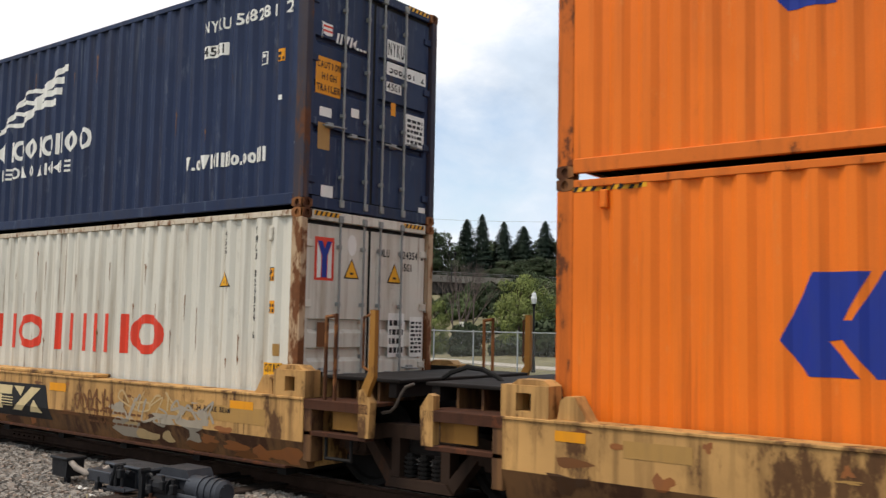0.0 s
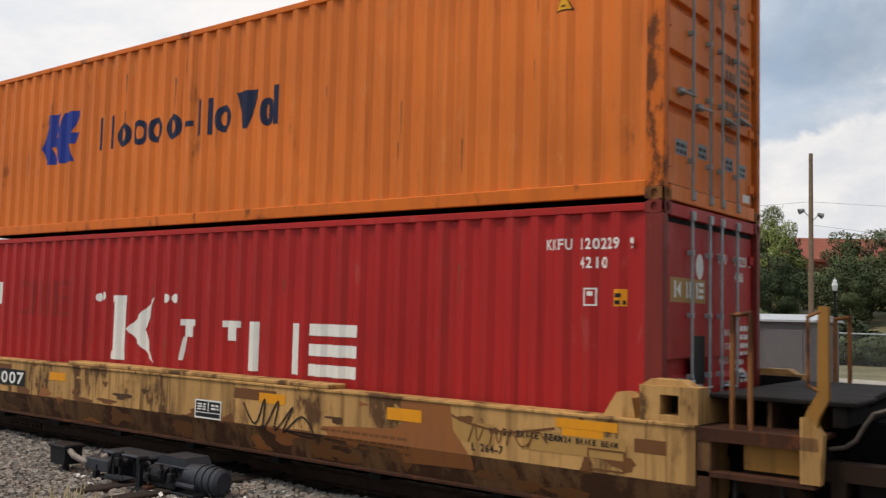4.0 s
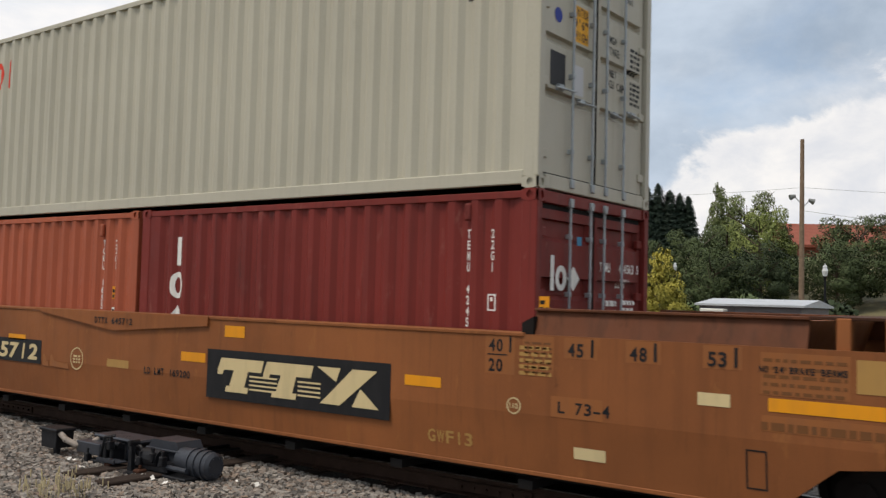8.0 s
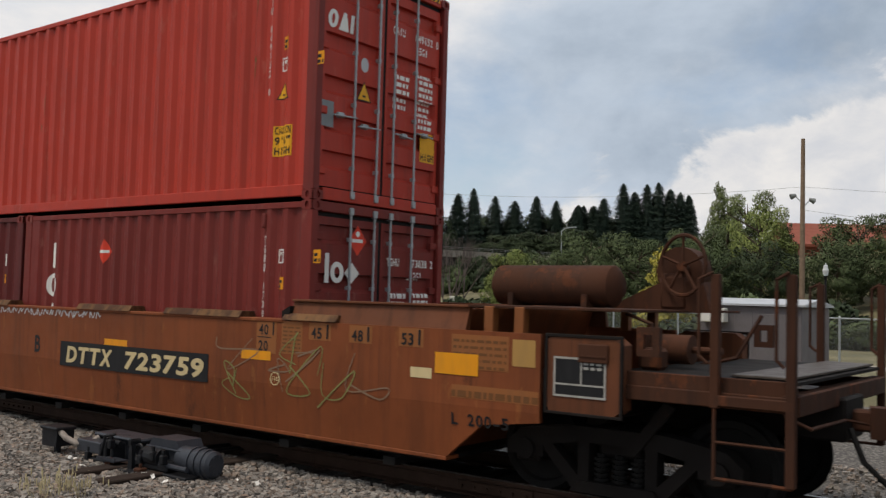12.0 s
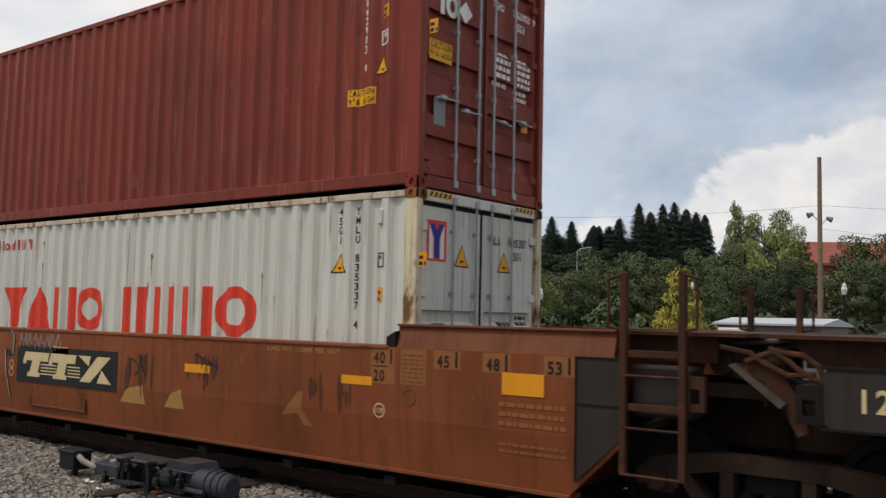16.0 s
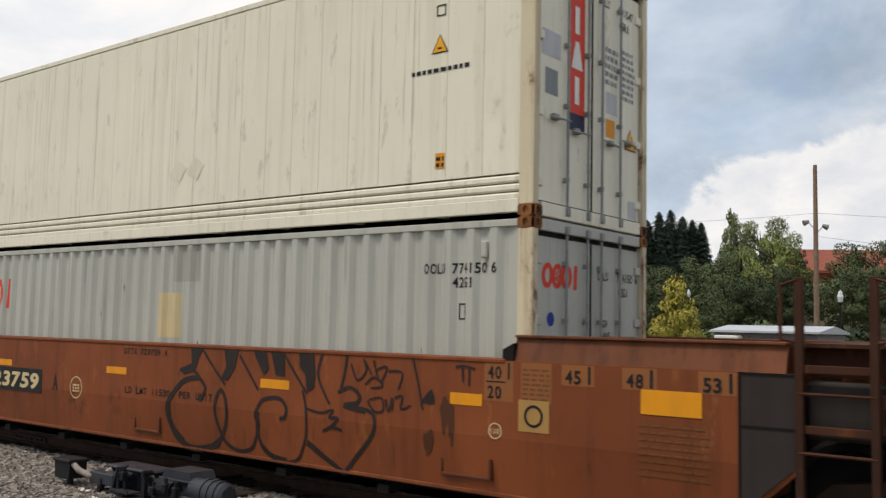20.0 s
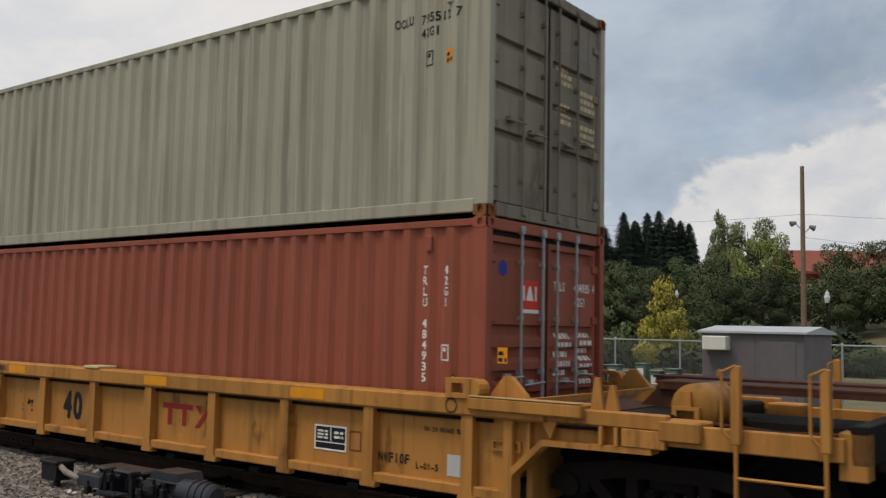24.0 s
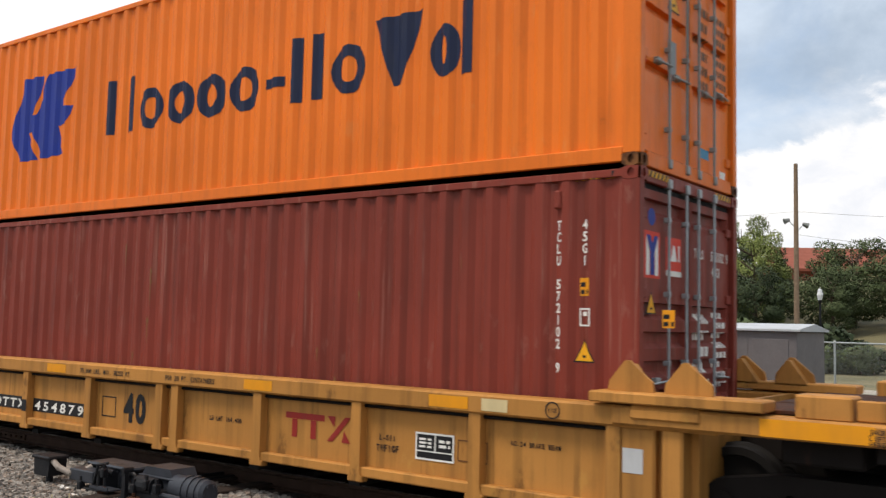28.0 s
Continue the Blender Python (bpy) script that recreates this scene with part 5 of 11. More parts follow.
def far_things():
    b = thing("warehouse", "long tan warehouse with a pale roof edge", "building")
    b.matrix_basis = Matrix.Translation((-192, 137, 0)) @ Matrix.Rotation(radians(58.2), 4, "Z")
    part("wall", Geo().box(-85, 0, 0, 30, -1, 5.3), "wallpale", b)
    part("roof_edge", Geo().box(-85.2, 0.2, -0.2, 30.2, 5.3, 5.85), "concrete", b)
    part("canopy", Geo().box(-85.05, 0.05, -1.2, 0, 3.55, 3.9), "wallwhite", b, "white canopy along the wall")
    for k in range(8):
        part("vent", Geo().box(-80 + k * 10, -79.2 + k * 10, -0.1, 0.02, 4.3, 4.8), "wallwhite", b)
    s = thing("billboard", "red oval board with a pale band", "sign")
    s.matrix_basis = Matrix.Translation((-87.4, 47.1, 0)) @ Matrix.Rotation(radians(60), 4, "Z")
    M["d_sign"] = decal("sign_red", "b01c22")
    part("panel", Geo().prism([(2.0 * math.cos(a * 0.349), 1.15 + 0.42 * math.sin(a * 0.349)) for a in range(18)], "y", -0.1, 0.1), "d_sign", s)
    part("band", Geo().prism([(-1.3, 1.05), (1.3, 1.2), (1.3, 1.32), (-1.3, 1.17)], "y", -0.13, -0.1), "wallwhite", s)
    part("post", Geo().box(-1.2, -1.05, -0.08, 0.08, -0.8, 1.0).box(1.05, 1.2, -0.08, 0.08, -0.8, 1.0), "poletan", s)
    r = thing("brick_building", "low red-roofed building among the trees", "building")
    r.matrix_basis = Matrix.Translation((-24, 116, 0)) @ Matrix.Rotation(radians(33), 4, "Z")
    part("wall", Geo().box(-9, 14, 0, 14, 3, 8.8), "brick", r)
    part("roof", Geo().prism([(-1, 8.8), (15, 8.8), (15, 9.1), (7, 12.2), (-1, 9.1)], "x", -9.8, 15), "roofred", r)
    k = thing("ridge", "hazy blue mountain ridge on the horizon", "mountain", "", "structure")
    g = Geo()
    rnd = random.Random(2)
    n = 60
    for i in range(n):
        deg = 145.5 + i * 0.4
        a = radians(deg)
        h = 82 * min(1, (i * 0.4 / 1.7) ** 0.45) - 4.6 * max(0, deg - 147.3) + 3 * noise.noise(Vector((i * 0.3, 3.3, 0)))
        h = max(h, 4) if i else -20
        g.v += [(2700 * math.cos(a), 2700 * math.sin(a), -20), (2700 * math.cos(a), 2700 * math.sin(a), h), (3000 * math.cos(a), 3000 * math.sin(a), -20)]
    for i in range(n - 1):
        g.f += [(3 * i, 3 * i + 3, 3 * i + 4, 3 * i + 1), (3 * i + 1, 3 * i + 4, 3 * i + 5, 3 * i + 2)]
    part("slope", g, "haze", k)


far_things()

# ---- trees ----


def leaves(centres, radii, n, size, seed, flat=0.0):
    """Many small leaf clumps over a set of rounded masses."""
    rng = np.random.default_rng(seed)
    c, r = np.array(centres, float), np.array(radii, float)
    w = r ** 2 / (r ** 2).sum()
    k = rng.choice(len(c), n, p=w)
    d = rng.normal(size=(n, 3))
    d /= np.linalg.norm(d, axis=1)[:, None]
    rad = r[k] * rng.uniform(0.55, 1.12, n) ** 0.6
    p = c[k] + d * rad[:, None] * np.array([1, 1, 0.85])
    a = rng.normal(size=(n, 3))
    a /= np.linalg.norm(a, axis=1)[:, None]
    b = np.cross(a, d + rng.normal(size=(n, 3)) * 0.6)
    b /= np.linalg.norm(b, axis=1)[:, None] + 1e-6
    s = size * rng.uniform(0.6, 1.4, n)[:, None]
    v = np.stack([p - a * s, p + b * s * 0.55, p + a * s, p - b * s * 0.55], 1)
    return turned_out(v, 0.5 * d + (p - np.array([0, 0, 0.45])) * 1.6 + np.array([0, 0, 0.25]))


def turned_out(v, out):
    """Leaves wound to face outwards, with the crown's rounded normals."""
    out = out / (np.linalg.norm(out, axis=1)[:, None] + 1e-6)
    flip = (np.cross(v[:, 1] - v[:, 0], v[:, 2] - v[:, 0]) * out).sum(1) < 0
    v[flip] = v[flip][:, ::-1]
    return v.reshape(-1, 3), np.arange(len(v) * 4).reshape(-1, 4), np.repeat(out, 4, axis=0)


def leafy(v, f, normals, material):
    me = bpy.data.meshes.new("crown")
    me.from_pydata(v.tolist(), [], f.tolist())
    me.materials.append(M[material])
    me.polygons.foreach_set("use_smooth", [True] * len(me.polygons))
    me.normals_split_custom_set_from_vertices(normals.tolist())
    return me


def crown_mesh(key, kind, n, size, seed, material):
    def build():
        rnd = random.Random(seed)
        cs, rs = [], []
        if kind == "round":
            for _ in range(70):
                a, z = rnd.uniform(0, 6.28), rnd.uniform(0.12, 0.93)
                rr = 0.46 * math.sqrt(max(0.05, 1 - ((z - 0.53) / 0.50) ** 2)) * rnd.uniform(0.4, 1.0)
                cs.append((rr * math.cos(a), rr * math.sin(a), z))
                rs.append(rnd.uniform(0.05, 0.135))
        elif kind == "dense":
            for _ in range(80):
                a, z = rnd.uniform(0, 6.28), rnd.uniform(0.04, 0.88)
                rr = 0.42 * math.sqrt(max(0.08, 1 - ((z - 0.42) / 0.56) ** 2)) * rnd.uniform(0.45, 1.0)
                cs.append((rr * math.cos(a), rr * math.sin(a), z))
                rs.append(rnd.uniform(0.07, 0.15))
        elif kind == "tall":
            for i in range(95):
                z = 0.20 + 0.80 * i / 94
                a = rnd.uniform(0, 6.28)
                rr = 0.34 * (1.12 - z) * rnd.uniform(0.2, 1.3) + 0.02
                cs.append((rr * math.cos(a), rr * math.sin(a), z - rnd.uniform(0, 0.06)))
                rs.append(0.03 + 0.10 * (1.05 - z) * rnd.uniform(0.5, 1.2))
        elif kind == "bush":
            for _ in range(14):
                a, r0 = rnd.uniform(0, 6.28), rnd.uniform(0, 0.6)
                cs.append((r0 * math.cos(a), r0 * math.sin(a), rnd.uniform(0.2, 0.75) * (1 - 0.5 * r0)))
                rs.append(rnd.uniform(0.14, 0.28))
        return leafy(*leaves(cs, rs, n, size, seed), material)
    return once(("crown", key), build)


def spruce_mesh(seed, material, n=9000):
    def build():
        rng = np.random.default_rng(seed)
        z = 1 - rng.uniform(0, 1, n) ** 0.62 * 0.96
        tier = 0.74 + 0.26 * np.abs(np.sin(z * 40 + seed))
        r = 0.205 * (1 - z) ** 0.66 * tier * rng.uniform(0.35, 1.12, n) + 0.003
        a = rng.uniform(0, 6.283, n)
        lop = 1 + 0.18 * np.sin(a * 3 + seed)
        p = np.stack([r * lop * np.cos(a), r * lop * np.sin(a), z], 1)
        out = np.stack([np.cos(a), np.sin(a), np.full(n, -0.35)], 1)
        side = np.stack([-np.sin(a), np.cos(a), np.zeros(n)], 1)
        s = 0.017 * rng.uniform(0.6, 1.4, n)[:, None]
        v = np.stack([p - out * s, p + side * s * 0.6, p + out * s * 1.3, p - side * s * 0.6], 1)
        return leafy(*turned_out(v, out * np.array([1, 1, 0]) + np.array([0, 0, 0.45])), material)
    return once(("spruce", seed, material), build)


def trunk_mesh(key, seed, limbs, h0=0.35, r=0.022, material="bark"):
    def build():
        rnd = random.Random(seed)
        g = Geo()
        pts = [(0, 0, -0.06), (rnd.uniform(-.01, .01), rnd.uniform(-.01, .01), h0), (rnd.uniform(-.03, .03), rnd.uniform(-.03, .03), 0.62), (rnd.uniform(-.05, .05), rnd.uniform(-.05, .05), 0.88)]
        for i, (a, b) in enumerate(zip(pts, pts[1:])):
            g.rod(a, b, r * (1 - 0.28 * i), 8, r * (1 - 0.28 * (i + 1)))
        for k in range(limbs):
            z = h0 + (0.8 - h0) * k / limbs
            a = k * 2.4 + rnd.uniform(-0.4, 0.4)
            l = rnd.uniform(0.18, 0.34)
            b = (l * math.cos(a), l * math.sin(a), z + rnd.uniform(0.08, 0.22))
            g.rod((0, 0, z), b, r * 0.5, 6, r * 0.18)
            for _ in range(2):
                c = (b[0] * rnd.uniform(1.0, 1.5), b[1] * rnd.uniform(1.0, 1.5), b[2] + rnd.uniform(0.02, 0.12))
                g.rod(b, c, r * 0.18, 5, r * 0.06)
        return meshed("trunk", g, material, 50)
    return once(("trunk", key), build)


def tree(x, y, h, w, kind, material, seed, label, category="tree", group="trees on the bank"):
    z = rise(x, y)
    name = {"spruce": "spruce_tree", "bush": "shrub"}.get(kind, "tree")
    o = thing(name, label, category, group)
    o.matrix_basis = Matrix.Translation((x, y, z - 0.1)) @ Matrix.Rotation(seed * 1.7, 4, "Z")
    if kind == "spruce":
        c = part("crown", spruce_mesh(seed % 3, material), None, o)
        c.scale = (w * 2.6, w * 2.6, h)
        t = part("trunk", once("sprucetrunk", lambda: meshed("trunk", Geo().rod((0, 0, -0.05), (0, 0, 0.9), 0.012, 7, 0.002), "bark")), None, o)
        t.scale = (h, h, h)
        return o
    if kind == "bush":
        c = part("crown", crown_mesh(("bush", seed % 3, material), "bush", 3400, 0.045, 40 + seed % 3, material), None, o)
        c.scale = (w * 0.6, w * 0.6, h)
        t = part("trunk", once("bushtrunk", lambda: meshed("trunk", Geo().rod((0, 0, -0.1), (0, 0, 0.5), 0.03, 6, 0.01).rod((0, 0, 0.1), (0.25, 0.1, 0.6), 0.02, 5, 0.006).rod((0, 0, 0.1), (-0.2, 0.15, 0.6), 0.02, 5, 0.006), "bark")), None, o)
        t.scale = (w * 0.6, w * 0.6, h)
        return o
    c = part("crown", crown_mesh((kind, seed % 4, material, h > 12), kind, 30000 if kind == "dense" else 11000 if h > 12 else 20000, 0.0155 if kind == "dense" else 0.014 if h > 12 else 0.0115, 60 + seed % 4, material), None, o)
    c.scale = (w, w, h)
    t = part("trunk", trunk_mesh(("t", seed % 3), 70 + seed % 3, 9), None, o)
    t.scale = (w * 0.55, w * 0.55, h * 0.86) if kind == "tall" else (w, w, h)
    return o


def dead_tree(x, y, h):
    z = rise(x, y)
    o = thing("bare_tree", "leafless grey tree with fine upright twigs", "tree")
    o.location = (x, y, z)
    rnd = random.Random(12)
    g, tw = Geo(), Geo()

    def grow(p, d, l, r, depth):
        q = p + d * l
        (g if depth < 2 else tw).rod(p, q, r, 6 if depth < 2 else 4, r * 0.6)
        if depth >= 5:
            return
        for _ in range(3 if depth < 3 else 2):
            nd = (d + Vector((rnd.uniform(-0.55, 0.55), rnd.uniform(-0.55, 0.55), rnd.uniform(0.0, 0.4)))).normalized()
            grow(q, nd, l * rnd.uniform(0.62, 0.82), r * 0.55, depth + 1)
    for k in range(4):
        grow(Vector((0.3 * k - 0.45, 0.15 * (k % 2), 0)), Vector((0.16 * (k - 1.5), 0.05, 1)).normalized(), h * 0.27, 0.11, 0)
    part("trunk", g, "greybark", o)
    part("twig", tw, "greybark", o)


def planting():
    for i, (x, y, top) in enumerate(((-129.8, 177.6, 26.7), (-126.9, 179.8, 28.0), (-122.8, 182.9, 26.3), (-119.0, 185.7, 25.3), (-114.9, 188.8, 26.6), (-111.1, 191.6, 25.6),
                                     (-107, 194, 23.5), (-103, 190, 24.0), (-97.2, 177.1, 22.6), (-94.5, 179, 22.5), (-92.8, 180.4, 24.4), (-89.4, 182.9, 27.6), (-87.5, 184.5, 25.8), (-85.3, 186.0, 27.6),
                                     (-83.3, 187.4, 28.0), (-81.3, 189.0, 26.6), (-79.6, 190.4, 26.0), (-78.1, 191.4, 25.4), (-100, 184, 21.5), (-90, 190, 23.0))):
        tree(x, y, top - rise(x, y), 7.6 if i % 3 else 9.0, "spruce", "leaf_spruce", i, "tall dark spruce on the wooded bank", "conifer", "row of dark spruces")
    dark = "dense dark green broadleaf tree on the bank"
    for i, (x, y, top, w) in enumerate(((-144.5, 164.0, 23.4, 17), (-137.5, 170.0, 20.5, 13), (-130.8, 165.5, 24.0, 16.5), (-146, 172, 20, 14), (-128, 190, 23, 15), (-118, 197, 23, 16), (-106, 200, 23, 16),
                                        (-96, 196, 22, 16), (-86, 198, 22.5, 15), (-182.8, 187.9, 19.5, 16), (-150, 155, 18, 10), (-110, 168, 16, 14), (-100, 166, 16, 14), (-90, 162, 16, 15))):
        tree(x, y, top - rise(x, y), w, "dense", "leaf_dark", i, dark)
    mid = "leafy green tree behind the fence"
    for i, (x, y, top, w, m, k) in enumerate(((-33.7, 52.2, 5.1, 4.6, "leaf_light", "round"), (-35.7, 67.0, 7.6, 6.5, "leaf_mid", "round"), (-33.5, 68.6, 7.4, 6.5, "leaf_mid", "round"), (-38.5, 66.0, 5.8, 6.0, "leaf_mid", "round"),
                                              (-31.0, 66.0, 6.6, 6.0, "leaf_mid", "round"), (-27.6, 69.3, 7.6, 6.5, "leaf_mid", "round"), (-20.6, 47.0, 4.85, 4.7, "leaf_yellow", "tall"),
                                              (-32.7, 87.9, 13.8, 5.0, "leaf_olive", "tall"), (-29.8, 87.3, 12.6, 7.0, "leaf_olive", "round"), (-24.4, 81.7, 9.0, 4.2, "leaf_dark", "tall"), (-25.7, 78.2, 10.2, 6.8, "leaf_light", "round"),
                                              (-29.0, 80.0, 9.0, 7.0, "leaf_mid", "round"), (-16.9, 74.8, 9.0, 7.5, "leaf_mid", "round"), (-17.2, 69.6, 6.6, 6.5, "leaf_mid", "round"), (-12.0, 72.0, 8.6, 8.0, "leaf_mid", "round"), (-7.0, 74, 9.0, 8, "leaf_mid", "round"),
                                              (-38.2, 48.8, 3.4, 2.6, "leaf_light", "round"), (-21.5, 66.0, 6.4, 6.0, "leaf_dark", "round"), (-24.5, 64.5, 5.4, 5.5, "leaf_mid", "round"), (-42, 74, 6.5, 6.0, "leaf_mid", "round"),
                                              (-81.4, 51.4, 4.4, 5.0, "leaf_mid", "round"), (-84.4, 61.7, 5.6, 3.6, "leaf_dark", "tall"), 
                                              (-117.4, 62.1, 3.2, 2.6, "leaf_dark", "tall"), (-121, 66, 3.0, 2.6, "leaf_mid", "tall"), (-127, 58, 3.2, 3.0, "leaf_mid", "round"), (-128, 88, 7.0, 9, "leaf_mid", "round"), (-123, 93, 7.6, 9, "leaf_light", "round"), (-122, 99, 7.2, 9, "leaf_mid", "round"), (-118, 104, 7.8, 9, "leaf_dark", "round"), (-115, 108, 7.4, 9, "leaf_mid", "round"),
                                              (-112, 112, 7.6, 9, "leaf_dark", "round"), (-133, 90, 6.4, 8, "leaf_dark", "round"), (-110, 116, 8, 9, "leaf_mid", "round"))):
        lab = {"leaf_yellow": "slender yellow-green tree by the path", "leaf_olive": "tall thin olive tree with wispy top", "leaf_light": "light green feathery tree"}.get(m, mid)
        tree(x, y, top - rise(x, y), w, k, m, i + 3, lab)
    rnd = random.Random(31)
    for i in range(84):
        x = rnd.uniform(-98, 6)
        y = 46.5 - 0.16 * (x + 20) + rnd.uniform(0, 13)
        if x < -60:
            y = rnd.uniform(72, 108)
            x = -95 + (y - 72) * 0.5 + rnd.uniform(0, 18)
        if -50 < x < -43 or abs(x / y + 1.047) < 0.07:
            continue
        tree(x, y, rnd.uniform(1.8, 3.6), rnd.uniform(4, 6.5), "bush", rnd.choice(("leaf_mid", "leaf_dark", "leaf_dark", "leaf_dark", "leaf_mid")), i, "low overgrown green shrub", "shrub", "shrubs along the bank")
    for i in range(26):
        u, off = 62 + i * 2.3, rnd.uniform(-13.5, -22)
        x, y = -139.9 + 0.3754 * u - 0.9269 * off, 19.1 + 0.9269 * u + 0.3754 * off
        if abs(x / y + 1.047) < 0.07:
            continue
        tree(x, y, rnd.uniform(2.8, 4.6), rnd.uniform(4.5, 6.5), "bush", "leaf_mid" if i % 5 == 0 else "leaf_dark", i, "dark overgrown shrub below the bridge", "shrub", "shrubs along the bank")
    dead_tree(-47.5, 64.4, 9.6)


planting()

# ---- rolling stock ----
SIDE = 1.50        # half width of the cars
ROLLERS = []       # wheelsets and their radius, to be turned


def wheel_mesh(r):
    def build():
        g = Geo()
        n = 28
        for s in (-1, 1):
            prof = [(0.62, 0.0), (0.62, 0.10), (0.66, 0.12), (0.69, r - 0.09), (0.66, r - 0.07), (0.66, r + 0.028), (0.69, r + 0.03), (0.72, r), (0.80, r - 0.006),
                    (0.80, r - 0.07), (0.75, r - 0.09), (0.74, 0.16), (0.80, 0.13), (0.80, 0.0)]
            o = len(g.v)
            for i in range(n):
                a = 6.28318 * i / n
                g.v += [(p[1] * math.cos(a), s * p[0], p[1] * math.sin(a)) for p in prof]
            m = len(prof)
            for i in range(n):
                for j in range(m - 1):
                    a, b = o + i * m + j, o + ((i + 1) % n) * m + j
                    g.f.append((a, b, b + 1, a + 1))
            for k in range(3):
                a = 2.094 * k
                g.rod((0.08 * math.cos(a), s * 0.79, 0.08 * math.sin(a)), (0.08 * math.cos(a), s * 0.83, 0.08 * math.sin(a)), 0.02, 6)
        g.rod((0, -1.0, 0), (0, 1.0, 0), 0.08, 12)
        return meshed("wheelset", g, "darksteel", 40)
    return once(("wheel", r), build)


def sideframe_mesh(r):
    def build():
        g = Geo()
        top, h = r + 0.20, 0.915
        y0, y1 = -0.09, 0.09
        # arched top bar, two struts and the spring seat
        g.prism([(-1.12, r + 0.06), (-0.98, top - 0.02), (-0.45, top + 0.06), (0.45, top + 0.06), (0.98, top - 0.02), (1.12, r + 0.06), (1.12, r - 0.06),
                 (0.74, r - 0.06), (0.74, r + 0.05), (0.36, top - 0.08), (-0.36, top - 0.08), (-0.74, r + 0.05), (-0.74, r - 0.06), (-1.12, r - 0.06)], "y", y0, y1)
        for s in (-1, 1):
            g.prism([(s * 0.80, r + 0.08), (s * 0.68, r + 0.10), (s * 0.30, 0.16), (s * 0.42, 0.10)], "y", y0 + 0.01, y1 - 0.01)
            g.prism([(s * 0.38, top - 0.05), (s * 0.27, top - 0.05), (s * 0.27, 0.2), (s * 0.38, 0.2)], "y", y0 + 0.01, y1 - 0.01)
            g.rod((s * h, -0.13, r), (s * h, 0.05, r), 0.095, 14)
            g.box(s * h - 0.13, s * h + 0.13, -0.07, 0.09, r - 0.12, r + 0.14, 0.02)
        g.prism([(-0.44, 0.10), (0.44, 0.10), (0.36, 0.20), (-0.36, 0.20)], "y", y0 - 0.03, y1 + 0.03)
        return meshed("sideframe", g, "dusty" if r > 0.45 else "sooty", 30)
    return once(("sideframe", r), build)


def bogie(car, x, r=0.419):
    """A two-axle bogie under a car: bolster with sideframes, springs and wheelsets."""
    g = Geo().box(-0.22, 0.22, -1.0, 1.0, 0.42, 0.66, 0.03).box(-0.35, 0.35, -0.3, 0.3, 0.62, 0.75, 0.03)
    g.box(-0.62, -0.54, -0.8, 0.8, 0.30, 0.38).box(0.54, 0.62, -0.8, 0.8, 0.30, 0.38)
    b = part("bogie", once("bolster", lambda: meshed("bogie", g, "sooty")), None, car, "cast steel bogie black with brake dust")
    b.location = (x, 0, 0)
    for s in (-1, 1):
        o = part("sideframe", sideframe_mesh(r), None, b)
        o.matrix_basis = pose(0, s * 1.0, 0, 0, 0, 0 if s < 0 else 180)

        def springs():
            gg = Geo().rod((0, 0, 0.2), (0, 0, 0.45), 0.045, 8)
            for k in range(5):
                gg.rod((0, 0, 0.21 + k * 0.045), (0, 0, 0.235 + k * 0.045), 0.07, 10)
            return meshed("spring", gg, "darksteel")
        for i in (-1, 0, 1):
            part("spring", once("springs", springs), None, b).location = (i * 0.18, s * 1.0, 0)
    for s in (-1, 1):
        w = part("wheelset", wheel_mesh(r), None, b)
        w.location = (s * 0.915, 0, r)
        ROLLERS.append((w, r, s * 0.915))
    return b


def coupler(car, x, e):
    """Knuckle coupler, hoses and the striker at a car's end; e: -1 or 1."""
    g = Geo().box(x - e * 0.6, x + e * 0.25, -0.09, 0.09, 0.76, 0.94, 0.02)
    g.prism([(x + e * 0.18, -0.16), (x + e * 0.55, -0.2), (x + e * 0.60, -0.02), (x + e * 0.42, 0.02), (x + e * 0.44, 0.19), (x + e * 0.2, 0.19)], "z", 0.72, 0.98)
    part("coupler", g, "rusty", car, "rusty cast knuckle coupler")
    pts = [(x, -0.35, 0.8), (x + e * 0.1, -0.36, 0.55), (x + e * 0.28, -0.30, 0.36), (x + e * 0.48, -0.2, 0.40)]
    part("air_hose", Geo().tube(pts, 0.025, 6), "black", car)


def grab(car, pts, material, r=0.014, name="grab_iron"):
    return part(name, Geo().tube(pts, r, 6), material, car, "", 50)


def mark(car, name, flat, material, label="", lift=0.004, y=None, z_fold=None, slope=0.0):
    """A marking on a car's near side."""
    y = -SIDE if y is None else y

    def at(u, v, e):
        d = 0.0 if z_fold is None or v > z_fold else (z_fold - v) * slope
        return (u, y - lift - e + d, v)
    folds_at = [] if z_fold is None else [z_fold]
    if name == "graffiti":
        for k in range(flat.k):
            one = Flat()
            one.p, one.coat = [p for p, c in zip(flat.p, flat.coat) if c == k], [c for c in flat.coat if c == k]
            part(name, laid(one, 1, folds_at, at), material, car, label, mend=False)
        return None
    return part(name, laid(flat, 1, folds_at, at), material, car, label, mend=False, kind="stuff" if name in ("lettering", "small_print") else "")


def scrawl(seed, u0, v0, u1, v1, n, w):
    """Unreadable sprayed scribble."""
    rnd = random.Random(seed)
    f = Flat()
    for i in range(n):
        c = u0 + (u1 - u0) * (i + 0.5) / n
        h = (u1 - u0) / n * 0.8
        pts = [(c + rnd.uniform(-h, h), v0 + (v1 - v0) * rnd.random()) for _ in range(5)]
        f.curve(pts, w, w * 0.6, 5)
    return f


